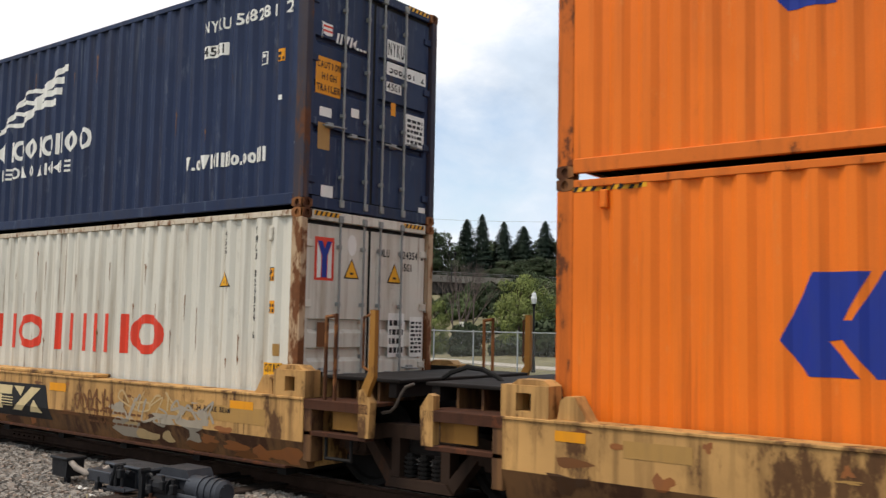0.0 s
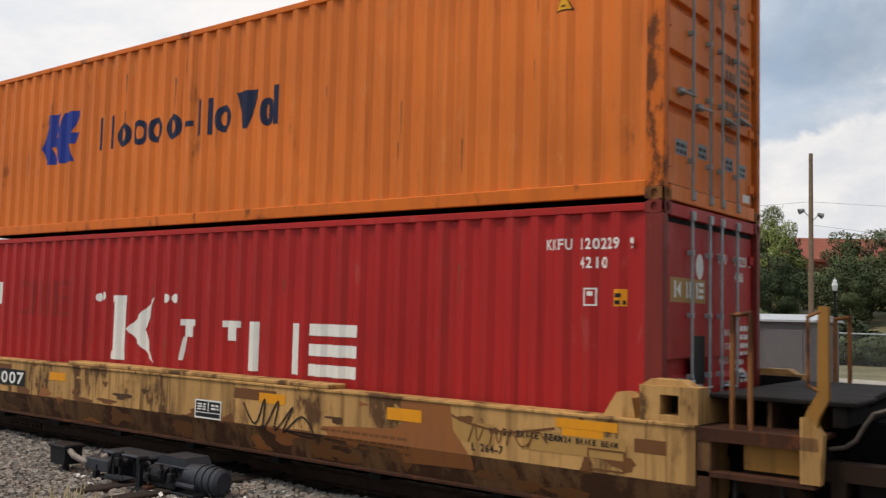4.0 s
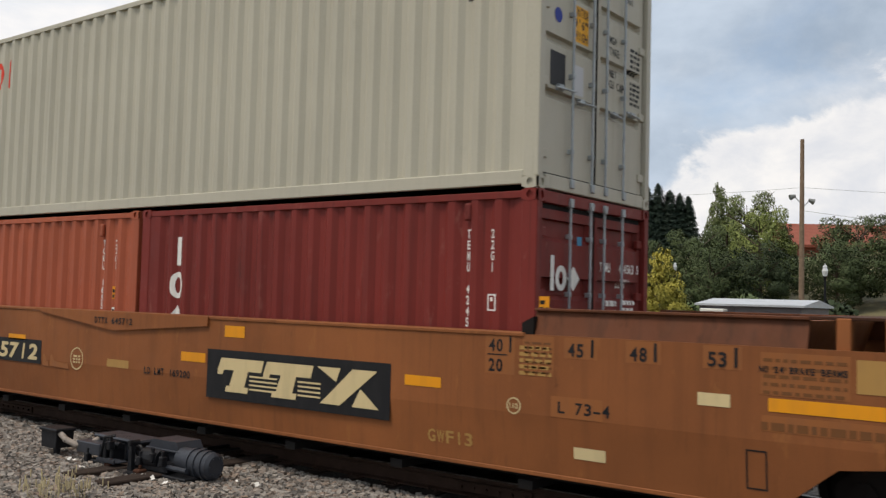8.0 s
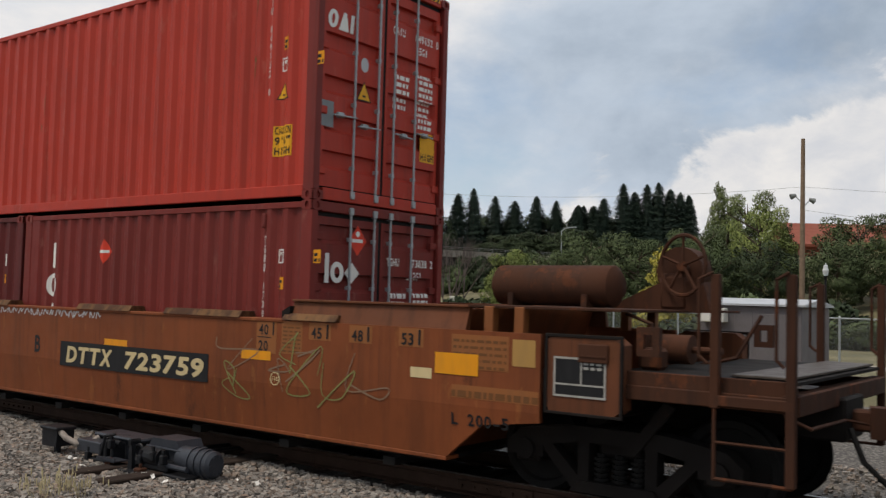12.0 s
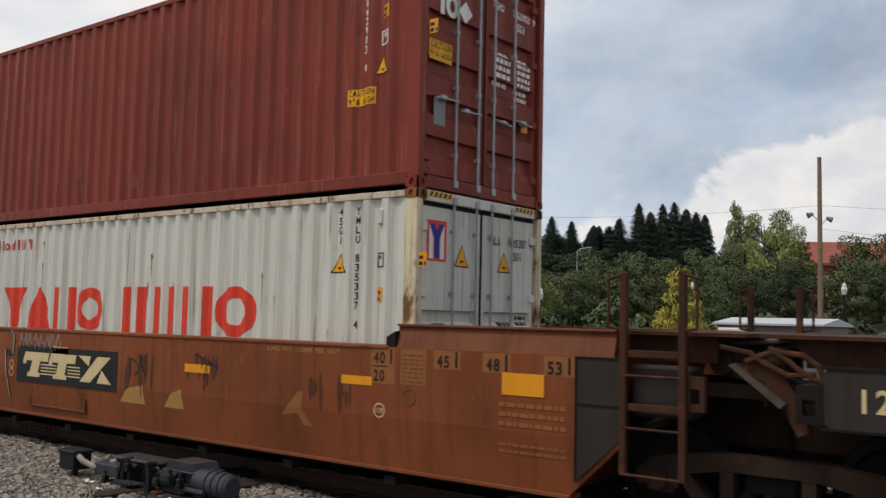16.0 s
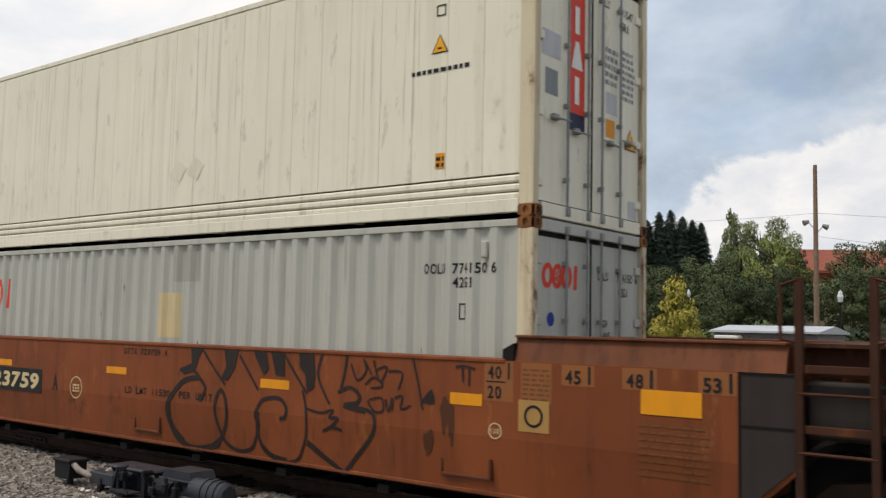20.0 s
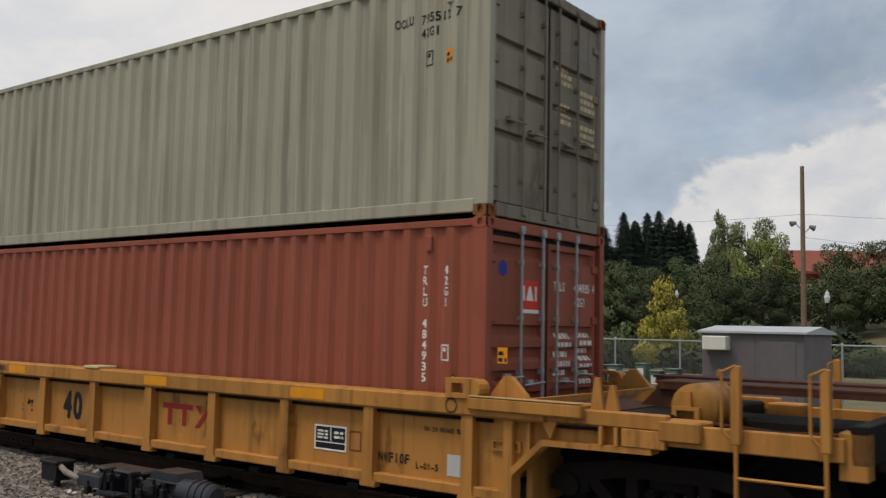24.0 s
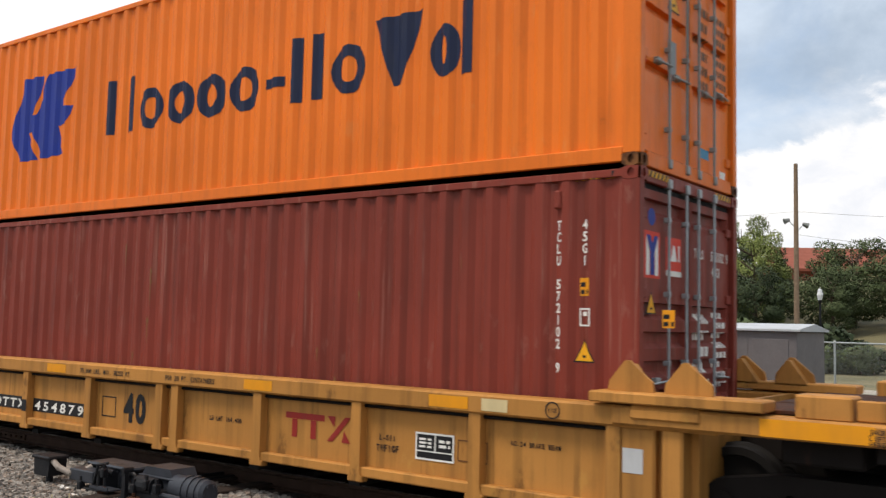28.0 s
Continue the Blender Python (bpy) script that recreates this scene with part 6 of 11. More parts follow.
def tag_letters(seed, u0, v0, u1, v1, n, w):
    """Sprayed zigzag strokes in a row."""
    rnd = random.Random(seed)
    f = Flat()
    cw = (u1 - u0) / n
    for i in range(n):
        a = u0 + i * cw
        pts = [(a + cw * rnd.uniform(-0.1, 0.2), v0 + (v1 - v0) * rnd.uniform(0, 0.2)), (a + cw * rnd.uniform(0.1, 0.5), v1 - (v1 - v0) * rnd.uniform(0, 0.2)),
               (a + cw * rnd.uniform(0.5, 0.8), v0 + (v1 - v0) * rnd.uniform(0, 0.5)), (a + cw * rnd.uniform(0.7, 1.1), v0 + (v1 - v0) * rnd.uniform(0.4, 1))]
        f.curve(pts, w, w * 0.7, 5)
    return f


def owner_sign(car, u, v, h, lift=0.004, yy=None):
    """The owner's black panel with pale block shapes and speed lines."""
    w = h * 5.0
    mark(car, "logo_panel", Flat().poly([(u, v), (u + w, v), (u + w, v + h), (u, v + h)]), "d_black", "black panel with cream block emblem", lift, yy)
    f = Flat()
    a, b, m = v + h * 0.16, v + h * 0.84, v + h * 0.60
    P = lambda *q: [(u + w * x, y) for x, y in q]
    n = a + h * 0.12
    for k in (0.07, 0.345):
        f.poly(P((k, m), (k + 0.262, m), (k + 0.276, b), (k + 0.02, b))).poly(P((k, m), (k + 0.04, m), (k + 0.03, m - h * 0.1), (k + 0.0, m - h * 0.1)))
        f.poly(P((k + 0.075, n), (k + 0.165, n), (k + 0.185, m), (k + 0.10, m))).poly(P((k + 0.05, a), (k + 0.185, a), (k + 0.19, n), (k + 0.055, n)))
    f.poly([(u + w * 0.66, a), (u + w * 0.76, a), (u + w * 0.94, b), (u + w * 0.82, b)])
    f.poly([(u + w * 0.64, b), (u + w * 0.76, b), (u + w * 0.74, m - h * 0.02)])
    f.poly([(u + w * 0.82, a), (u + w * 0.95, a), (u + w * 0.86, m - h * 0.1)])
    for k in range(4):
        z = v + h * (0.24 + 0.085 * k)
        f.rect(u + w * 0.265, z, u + w * 0.425, z + h * 0.035)
        f.rect(u + w * 0.54, z, u + w * 0.66, z + h * 0.035)
    mark(car, "logo_panel", f, "d_cream", "", lift + 0.003, yy)


def conspicuity(car, spots, material="d_amber", y=None, lift=0.004, **kw):
    """Amber reflective strips."""
    for u, v, w, h in spots:
        mark(car, "reflector", Flat().rect(u, v, u + w, v + h), material, "amber reflective strip", lift, y, **kw)


def capacity_board(car, u, v, w, h, y, lift=0.004):
    mark(car, "data_panel", Flat().rect(u, v, u + w, v + h), "d_black", "black data panel with white borders", lift, y)
    f = Flat().outline(u, v, u + w, v + h, 0.018).rect(u + w * 0.5, v + h * 0.3, u + w * 0.53, v + h).rect(u, v + h * 0.30, u + w, v + h * 0.34)
    f.bars(u + w * 0.1, v + h * 0.45, u + w * 0.42, v + h * 0.85, 3, 5).bars(u + w * 0.62, v + h * 0.5, u + w * 0.9, v + h * 0.85, 2, 6)
    mark(car, "data_panel", f, "d_white", "", lift + 0.003, y)


# -- weathered tan articulated well units --
def tan_unit(label, left_end, right_post=True):
    c = thing("well_car", label, "rail car", "tan articulated well cars")
    for s in (-1, 1):
        y = s * SIDE
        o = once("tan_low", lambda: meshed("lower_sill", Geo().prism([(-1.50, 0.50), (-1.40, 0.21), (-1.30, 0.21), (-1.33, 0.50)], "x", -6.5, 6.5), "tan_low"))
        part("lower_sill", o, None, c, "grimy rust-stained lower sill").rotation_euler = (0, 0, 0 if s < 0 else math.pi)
        o = once("tan_sill", lambda: meshed("side_sill", Geo().prism([(-1.50, 0.955), (-1.50, 0.50), (-1.33, 0.50), (-1.34, 0.955)], "x", -6.5, 6.5)
                                              .box(-6.5, 6.5, -1.515, -1.27, 0.945, 0.975, 0.006), "tan"))
        part("side_sill", o, None, c).rotation_euler = (0, 0, 0 if s < 0 else math.pi)
        part("bottom_flange", once("tan_flange", lambda: meshed("bottom_flange", Geo().box(-6.2, 6.2, -1.46, -1.20, 0.185, 0.215, 0.004), "rusty")), None, c).rotation_euler = (0, 0, 0 if s < 0 else math.pi)
        part("guide_rail", once("tan_guide", lambda: meshed("guide_rail", Geo().box(-2.5, 2.5, -1.505, -1.24, 0.976, 1.025, 0.01), "tan")), None, c).rotation_euler = (0, 0, 0 if s < 0 else math.pi)
    g = Geo().box(-6.3, 6.3, -1.24, 1.24, 0.17, 0.20)
    for i in range(9):
        g.box(-6.0 + i * 1.5, -5.86 + i * 1.5, -1.38, 1.38, 0.10, 0.17)
    part("well_floor", g, "darksteel", c)
    for e in (-1, 1):
        tan_end(c, e, e > 0 and right_post, long=(e < 0 and left_end))
    return c


def tan_end(c, e, post, long=False):
    X = lambda a: e * a
    for s in (-1, 1):
        g = Geo().window(min(X(6.02), X(6.52)), max(X(6.02), X(6.52)), 0.972, 1.26, min(X(6.2), X(6.36)), max(X(6.2), X(6.36)), 1.03, 1.19, s * 1.5, s * 1.27)
        part("container_guide", g, "tan", c, "pale tan casting with a square hole")
        part("guide_crest", Geo().prism([(X(6.02), 1.26), (X(6.44), 1.26), (X(6.36), 1.31), (X(6.10), 1.31)], "y", s * 1.46, s * 1.27), "tan", c)
        part("guide_back", Geo().box(X(6.04), X(6.50), s * 1.26, s * 1.22, 0.972, 1.24), "darksteel", c)
        part("guide_stub", Geo().prism([(X(5.66), 0.972), (X(5.96), 0.972), (X(5.93), 1.14), (X(5.88), 1.18), (X(5.79), 1.18)], "y", s * 1.45, s * 1.26), "tan", c)
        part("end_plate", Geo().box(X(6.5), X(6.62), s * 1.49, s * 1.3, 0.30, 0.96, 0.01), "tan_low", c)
    part("end_wall", Geo().box(X(6.42), X(6.5), -1.3, 1.3, 0.22, 1.18), "tan", c)
    last = 9.1 if long else 7.42
    part("center_sill", Geo().box(X(6.4), X(last if long else 7.75), -0.32, 0.32, 0.62, 1.0, 0.02), "sooty", c)
    if not long:
        part("end_deck", Geo().box(X(6.5), X(7.62), -1.22, 1.22, 1.17, 1.21, 0.01).box(X(7.45), X(7.55), -1.2, 1.2, 1.02, 1.17), "sooty", c)
        for k in range(3):
            for s in (-1, 1):
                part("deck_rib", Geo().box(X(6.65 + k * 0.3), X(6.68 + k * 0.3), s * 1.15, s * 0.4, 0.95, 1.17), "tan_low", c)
        for s in (-1, 1):
            part("step_plate", Geo().box(X(6.5), X(7.43), s * 1.5, s * 1.02, 0.925, 0.965, 0.006).box(X(6.5), X(7.43), s * 1.5, s * 1.48, 0.86, 0.93), "rusty", c)
            part("reflector_plate", Geo().box(X(6.85), X(7.28), s * 1.40, s * 1.38, 0.66, 0.85), "ochre", c)
            part("step_bar", Geo().box(X(6.5), X(7.4), s * 1.49, s * 1.36, 0.58, 0.63, 0.006), "rusty", c)
            part("corner_bracket", Geo().prism([(X(7.30), 0.62), (X(7.44), 0.62), (X(7.46), 0.98), (X(7.36), 1.12), (X(7.30), 1.10)], "y", s * 1.5, s * 1.40), "tan", c)
        if post:
            for s in (-1, 1):
                part("post", Geo().prism([(7.32, 0.97), (7.41, 0.97), (7.43, 1.10), (7.50, 1.24), (7.50, 1.92), (7.43, 1.92), (7.42, 1.28), (7.34, 1.14)], "y", s * 1.50, s * 1.44), "ochre", c, "rusty yellow upright post bent at its foot")
                grab(c, [(7.43, s * 1.49, 1.30), (7.36, s * 1.51, 1.34), (7.36, s * 1.51, 1.84), (7.44, s * 1.49, 1.88)], "rustpost", 0.014)
                grab(c, [(6.78, s * 1.46, 0.96), (6.78, s * 1.46, 1.84), (6.92, s * 1.46, 1.86), (6.92, s * 1.46, 0.98)], "rustpost", 0.022)
            part("step_ladder", Geo().tube([(6.80, -1.44, 0.58), (6.80, -1.44, 0.36), (7.16, -1.44, 0.36), (7.16, -1.44, 0.58)], 0.02, 6), "darksteel", c)
            hose = [(7.55, -0.5, 1.16), (7.72, -0.48, 1.27), (7.92, -0.46, 1.335), (8.12, -0.47, 1.32), (8.32, -0.48, 1.25), (8.46, -0.5, 1.14)]
            part("brake_hose", Geo().tube([(7.84, -1.28, 1.18), (7.76, -1.30, 1.15), (7.70, -1.31, 1.06), (7.64, -1.31, 0.95), (7.56, -1.30, 0.89), (7.46, -1.30, 0.87)], 0.016, 7), "galvdirt", c, "", 40)
            part("air_hose", Geo().tube(hose, 0.028, 7), "black", c)
    else:
        part("end_deck", Geo().box(X(6.5), X(9.1), -1.46, 1.46, 0.93, 0.96), "rusty", c)
        for s in (-1, 1):
            part("deck_channel", Geo().box(X(6.55), X(9.16), s * 1.5, s * 1.45, 0.87, 0.99, 0.006), "ochre", c)
            part("lower_channel", Geo().box(X(6.55), X(8.4), s * 1.48, s * 1.36, 0.56, 0.64, 0.006), "rusty", c)
            part("deck_web", Geo().box(X(6.6), X(8.5), s * 1.40, s * 1.37, 0.60, 0.90), "sooty", c)
            part("end_bracket", Geo().box(X(9.10), X(9.24), s * 1.5, s * 1.40, 0.86, 1.16, 0.01), "ochre", c)
            part("guard_rail", Geo().box(X(6.78), X(9.12), s * 1.20, s * 1.12, 1.14, 1.22, 0.006), "rusty", c)
            for k in (6.9, 7.8, 8.9):
                part("rail_stub", Geo().box(X(k), X(k + 0.06), s * 1.19, s * 1.13, 0.96, 1.14), "rusty", c)
            part("corner_bracket", Geo().box(X(6.5), X(6.72), s * 1.5, s * 1.3, 0.50, 0.93, 0.02), "tan", c)
            part("post", Geo().prism([(X(9.06), 0.95), (X(8.93), 0.95), (X(8.93), 1.12), (X(8.90), 1.3), (X(8.90), 1.92), (X(9.00), 1.92), (X(9.0), 1.32), (X(9.06), 1.15)], "y", s * 1.49, s * 1.41),
                 "ochre" if s < 0 else "rusty", c, "bent upright post")
            part("post", Geo().box(X(8.34), X(8.26), s * 1.49, s * 1.41, 0.95, 1.88, 0.008), "ochre" if s < 0 else "rusty", c)
            grab(c, [(X(8.98), s * 1.5, 1.2), (X(9.05), s * 1.52, 1.5), (X(9.05), s * 1.52, 1.9), (X(8.96), s * 1.5, 1.93)], "rustpost", 0.014)
            grab(c, [(X(8.3), s * 1.5, 1.2), (X(8.33), s * 1.52, 1.3), (X(8.33), s * 1.52, 1.86), (X(8.24), s * 1.5, 1.9)], "rusty", 0.014)
        g = Geo().rod((X(8.74), -0.36, 1.22), (X(8.24), -0.36, 1.22), 0.245, 22).rod((X(8.80), -0.36, 1.22), (X(8.74), -0.36, 1.22), 0.17, 22, 0.245).rod((X(8.24), -0.36, 1.22), (X(8.17), -0.36, 1.22), 0.245, 22, 0.15).box(X(8.6), X(8.5), -0.5, -0.2, 0.96, 1.22).box(X(8.25), X(8.15), -0.5, -0.2, 0.96, 1.22)
        part("air_tank", g, "gold", c, "dull yellow air reservoir", 40)
        g = Geo().box(X(8.10), X(7.72), -0.78, -0.45, 1.10, 1.34, 0.03).rod((X(8.16), -0.6, 1.22), (X(7.95), -0.6, 1.22), 0.12, 12).rod((X(7.62), -0.66, 1.20), (X(7.42), -0.66, 1.20), 0.11, 12)
        g.box(X(7.74), X(7.60), -0.72, -0.50, 1.14, 1.40, 0.02).rod((X(7.9), -0.7, 1.34), (X(7.9), -0.7, 1.44), 0.05, 9).rod((X(7.5), -0.66, 1.30), (X(7.5), -0.66, 1.42), 0.03, 8)
        part("brake_valve", g, "black", c, "", 40)
        part("valve_bracket", Geo().box(X(8.05), X(7.5), -0.74, -0.5, 0.96, 1.10, 0.01), "rusty", c)
        part("valve_handle", Geo().tube([(X(7.85), -0.8, 1.38), (X(7.70), -0.86, 1.40), (X(7.55), -0.86, 1.36)], 0.014, 6).tube([(X(7.5), -0.8, 1.36), (X(7.36), -0.84, 1.37)], 0.012, 6), "black", c)
        part("brake_rod", Geo().tube([(X(7.42), -0.66, 1.22), (X(7.05), -0.68, 1.16), (X(6.92), -0.68, 1.16)], 0.022, 7).rod((X(7.0), -0.76, 1.16), (X(7.0), -0.6, 1.16), 0.05, 9), "tan", c)
        part("brake_lever", Geo().tube([(X(7.5), -0.2, 1.2), (X(6.7), -0.2, 1.05)], 0.03, 6), "rusty", c)
        for k in range(2):
            part("far_board", Geo().box(X(8.9 - k * 1.2), X(8.0 - k * 1.2), 0.7, 1.1, 1.05, 1.10), "rusty", c)
        part("step_ladder", Geo().tube([(X(9.0), -1.46, 0.86), (X(9.0), -1.46, 0.62), (X(8.5), -1.46, 0.62), (X(8.5), -1.46, 0.86)], 0.018, 6).tube([(X(9.0), -1.46, 0.74), (X(8.5), -1.46, 0.74)], 0.014, 6), "rusty", c)
        coupler(c, X(9.3), e)


# -- deep brown well units --
def brown_side(left, right):
    """The outline of a brown car's side; each end is 'box' (own bogie), 'shared' or 'shared_step'."""
    def end(kind, s):
        if kind == "box":
            return [(s * 8.22, 0.30), (s * 8.64, 0.64), (s * 9.26, 0.72), (s * 9.26, 1.50)]
        return [(s * 8.08, 0.30), (s * 8.62, 0.80), (s * 8.62, 1.50)]
    return end(left, -1), end(right, 1)


def brown_unit(label, left, right, coat="brown2", ends=None):
    c = thing("well_car", label, "rail car", "brown deep-sided well cars")
    L, R = brown_side(left, right)
    xl, xr = L[0][0], R[0][0]
    for s in (-1, 1):
        # upper plate with both end contours, lower chord leaning inwards
        g = Geo()
        cut = lambda a, b: (a[0] + (b[0] - a[0]) * (0.8 - a[1]) / (b[1] - a[1]), 0.8)
        cl = cut(L[-3], L[-2]) if left != "box" else (L[-1][0], 0.8)
        cr = cut(R[-3], R[-2]) if right != "box" else (R[-1][0], 0.8)
        g.prism([L[-1], cl, cr, R[-1]], "y", s * SIDE, s * (SIDE - 0.05))
        low = [cl, *[p for p in reversed(L) if p[1] < 0.8], *[p for p in R if p[1] < 0.8], cr]
        n = len(low)
        yo = lambda z: s * (SIDE - (0.8 - z) * 0.10)
        vs = [(p[0], yo(p[1]), p[1]) for p in low] + [(p[0], yo(p[1]) - s * 0.05, p[1]) for p in low]
        g.add(vs, [tuple(range(n)), tuple(range(n, 2 * n))] + [(i, (i + 1) % n, n + (i + 1) % n, n + i) for i in range(n)])
        part("side_plate", g, coat, c)
        part("top_chord", Geo().box(-6.0, 6.0, s * (SIDE + 0.012), s * 1.27, 1.475, 1.515, 0.008), coat, c)
        part("bottom_chord", Geo().box(xl, xr, s * 1.455, s * 1.25, 0.26, 0.30, 0.006), coat, c)
        # raised guards beside the well's ends
        for e in (-1, 1):
            x0, x1 = e * 6.06, e * (8.42 if (left if e < 0 else right) == "box" else 8.5)
            pts = [(s * 1.47, 1.50), (s * 1.40, 1.715), (s * 1.36, 1.715), (s * 1.40, 1.50)]
            part("end_guard", Geo().prism(pts, "x", x0, x1).box(min(x0, x1), max(x0, x1), s * 1.44, s * 1.25, 1.71, 1.735, 0.005), "browndirt", c)
            part("guard_gusset", Geo().prism([(x0 - e * 0.10, 1.50), (x0 + e * 0.02, 1.50), (x0 + e * 0.02, 1.66), (x0 - e * 0.10, 1.60)], "y", s * 1.49, s * 1.32), "sooty", c)
    g = Geo().box(-8.0, 8.0, -1.25, 1.25, 0.20, 0.24)
    for i in range(11):
        g.box(-7.6 + i * 1.5, -7.45 + i * 1.5, -1.4, 1.4, 0.12, 0.2)
    part("well_floor", g, "darksteel", c)
    for e, kind in ((-1, left), (1, right)):
        X = lambda a: e * a
        part("end_wall", Geo().prism([(X(7.7), 0.25), (X(7.8), 0.25), (X(8.3), 1.7), (X(8.2), 1.7)], "y", -1.3, 1.3), coat, c)
        if kind == "box":
            brown_end(c, e, *(ends or {}).get(e, (9.28, 10.50)))
        else:
            brown_joint(c, e, kind)
    return c


def brown_end(c, e, box=9.15, ladder=10.55):
    """An end over its own bogie: box is where the side box begins, ladder where the uprights stand."""
    X = lambda a: e * a
    B = lambda a: e * (a - 8.98 + box)
    U = lambda a: e * (a - 10.42 + ladder)
    for s in (-1, 1):
        g = Geo().prism([(B(8.98), 1.46), (B(9.06), 1.50), (B(9.62), 1.50), (B(9.70), 1.44), (B(9.70), 0.90), (B(9.62), 0.84), (B(9.02), 0.84), (B(8.98), 0.90)], "y", s * 1.535, s * 1.35)
        b = part("side_box", g, "browndirt", c)
        part("box_rim", Geo().box(B(8.97), B(9.71), s * 1.545, s * 1.52, 1.485, 1.515, 0.004).box(B(8.97), B(9.71), s * 1.545, s * 1.52, 0.825, 0.85, 0.004)
             .box(B(8.97), B(8.995), s * 1.545, s * 1.52, 0.85, 1.485).box(B(9.685), B(9.71), s * 1.545, s * 1.52, 0.85, 1.485), "sooty", c)
        for k in (8.62, 8.95):
            part("guard_post", Geo().box(X(k), X(k + 0.10), s * 1.46, s * 1.36, 1.47, 1.73, 0.006), "brown", c)
        part("lifting_lug", Geo().window(min(B(9.80), B(10.0)), max(B(9.80), B(10.0)), 1.36, 1.60, min(B(9.86), B(9.94)), max(B(9.86), B(9.94)), 1.42, 1.54, s * 1.48, s * 1.42), "rusty", c)
        part("end_sill", Geo().box(X(9.7), U(11.0), s * 1.46, s * 1.38, 1.00, 1.12, 0.008), "rusty", c)
        part("sill_step", Geo().box(U(10.42), U(11.02), s * 1.52, s * 1.40, 1.02, 1.10, 0.006), "rusty", c)
        for k in (10.42, 11.0):
            part("upright", Geo().box(U(k - 0.035), U(k + 0.035), s * 1.52, s * 1.45, 0.46 if k > 10.5 else 1.0, 2.04, 0.006), "rusty", c)
        g = Geo().tube([(U(10.42), s * 1.50, 1.05), (U(10.42), s * 1.50, 0.46), (U(11.0), s * 1.50, 0.46), (U(11.0), s * 1.50, 1.05)], 0.016, 6)
        g.tube([(U(10.42), s * 1.50, 0.74), (U(11.0), s * 1.50, 0.74)], 0.013, 6)
        part("step_ladder", g, "rusty", c)
        grab(c, [(U(10.36), s * 1.52, 1.35), (U(10.30), s * 1.53, 1.40), (U(10.30), s * 1.53, 2.0), (U(10.40), s * 1.52, 2.05)], "rusty", 0.014)
        grab(c, [(U(10.95), s * 1.52, 1.35), (U(10.90), s * 1.53, 1.40), (U(10.90), s * 1.53, 2.0), (U(10.98), s * 1.52, 2.05)], "rusty", 0.014)
    part("box_latch", Geo().box(B(9.30), B(9.58), -1.56, -1.53, 1.28, 1.44, 0.008).box(B(9.32), B(9.56), -1.568, -1.55, 1.33, 1.345), "rusty", c)
    part("deck_lip", Geo().box(X(9.95), U(11.0), -1.44, -1.40, 1.10, 1.235, 0.006), "rusty", c)
    part("brake_cylinder", Geo().rod((X(9.95), -0.75, 1.40), (X(10.35), -0.75, 1.40), 0.13, 14).rod((X(10.35), -0.75, 1.40), (X(10.62), -0.75, 1.40), 0.03, 8).box(X(9.9), X(10.0), -0.9, -0.6, 1.22, 1.56, 0.02), "rusty", c, "", 40)
    part("retainer_valve", Geo().box(X(10.05), X(10.25), -1.2, -1.02, 1.23, 1.42, 0.03).tube([(X(10.15), -1.1, 1.42), (X(10.12), -1.1, 1.62), (X(9.9), -1.12, 1.70)], 0.016, 6), "rusty", c)
    for y, z in ((-1.0, 1.16), (-0.55, 1.10), (0.35, 1.14)):
        part("brake_pipe", Geo().tube([(X(9.8), y, z), (X(10.3), y - 0.04, z + 0.03), (X(10.9), y, z - 0.02)], 0.022, 6), "darksteel", c)
    part("slack_lever", Geo().prism([(X(9.9), 0.50), (X(10.0), 0.48), (X(10.35), 0.92), (X(10.25), 0.96)], "y", -1.12, -1.08), "sooty", c)
    part("uncoupling_rod", Geo().tube([(U(10.95), -1.46, 0.98), (U(11.12), -1.40, 0.90), (U(11.12), -0.4, 0.88), (U(11.25), -0.2, 0.84)], 0.014, 6), "rusty", c)
    part("cross_step", Geo().box(U(10.5), U(10.95), -1.36, 1.36, 1.24, 1.262, 0.004), "galvdirt", c, "worn pale tread plate")
    part("top_walkway", Geo().box(X(8.42), X(10.0), -1.44, 1.44, 1.715, 1.74, 0.004), "rusty", c)
    part("end_platform", Geo().box(X(9.95), U(11.0), -1.40, 1.40, 1.20, 1.23, 0.004).box(X(9.9), X(10.0), -1.38, 1.38, 1.0, 1.2), "sooty", c)
    part("center_sill", Geo().box(X(8.0), U(11.1), -0.32, 0.32, 0.68, 1.05, 0.02), "sooty", c)
    part("body_bolster", Geo().box(X(9.2), X(9.9), -1.35, 1.35, 0.80, 1.02, 0.02), "sooty", c)
    part("end_beam", Geo().box(U(10.92), U(11.05), -1.45, 1.45, 0.98, 1.14, 0.01), "rusty", c)
    coupler(c, U(11.15), e)


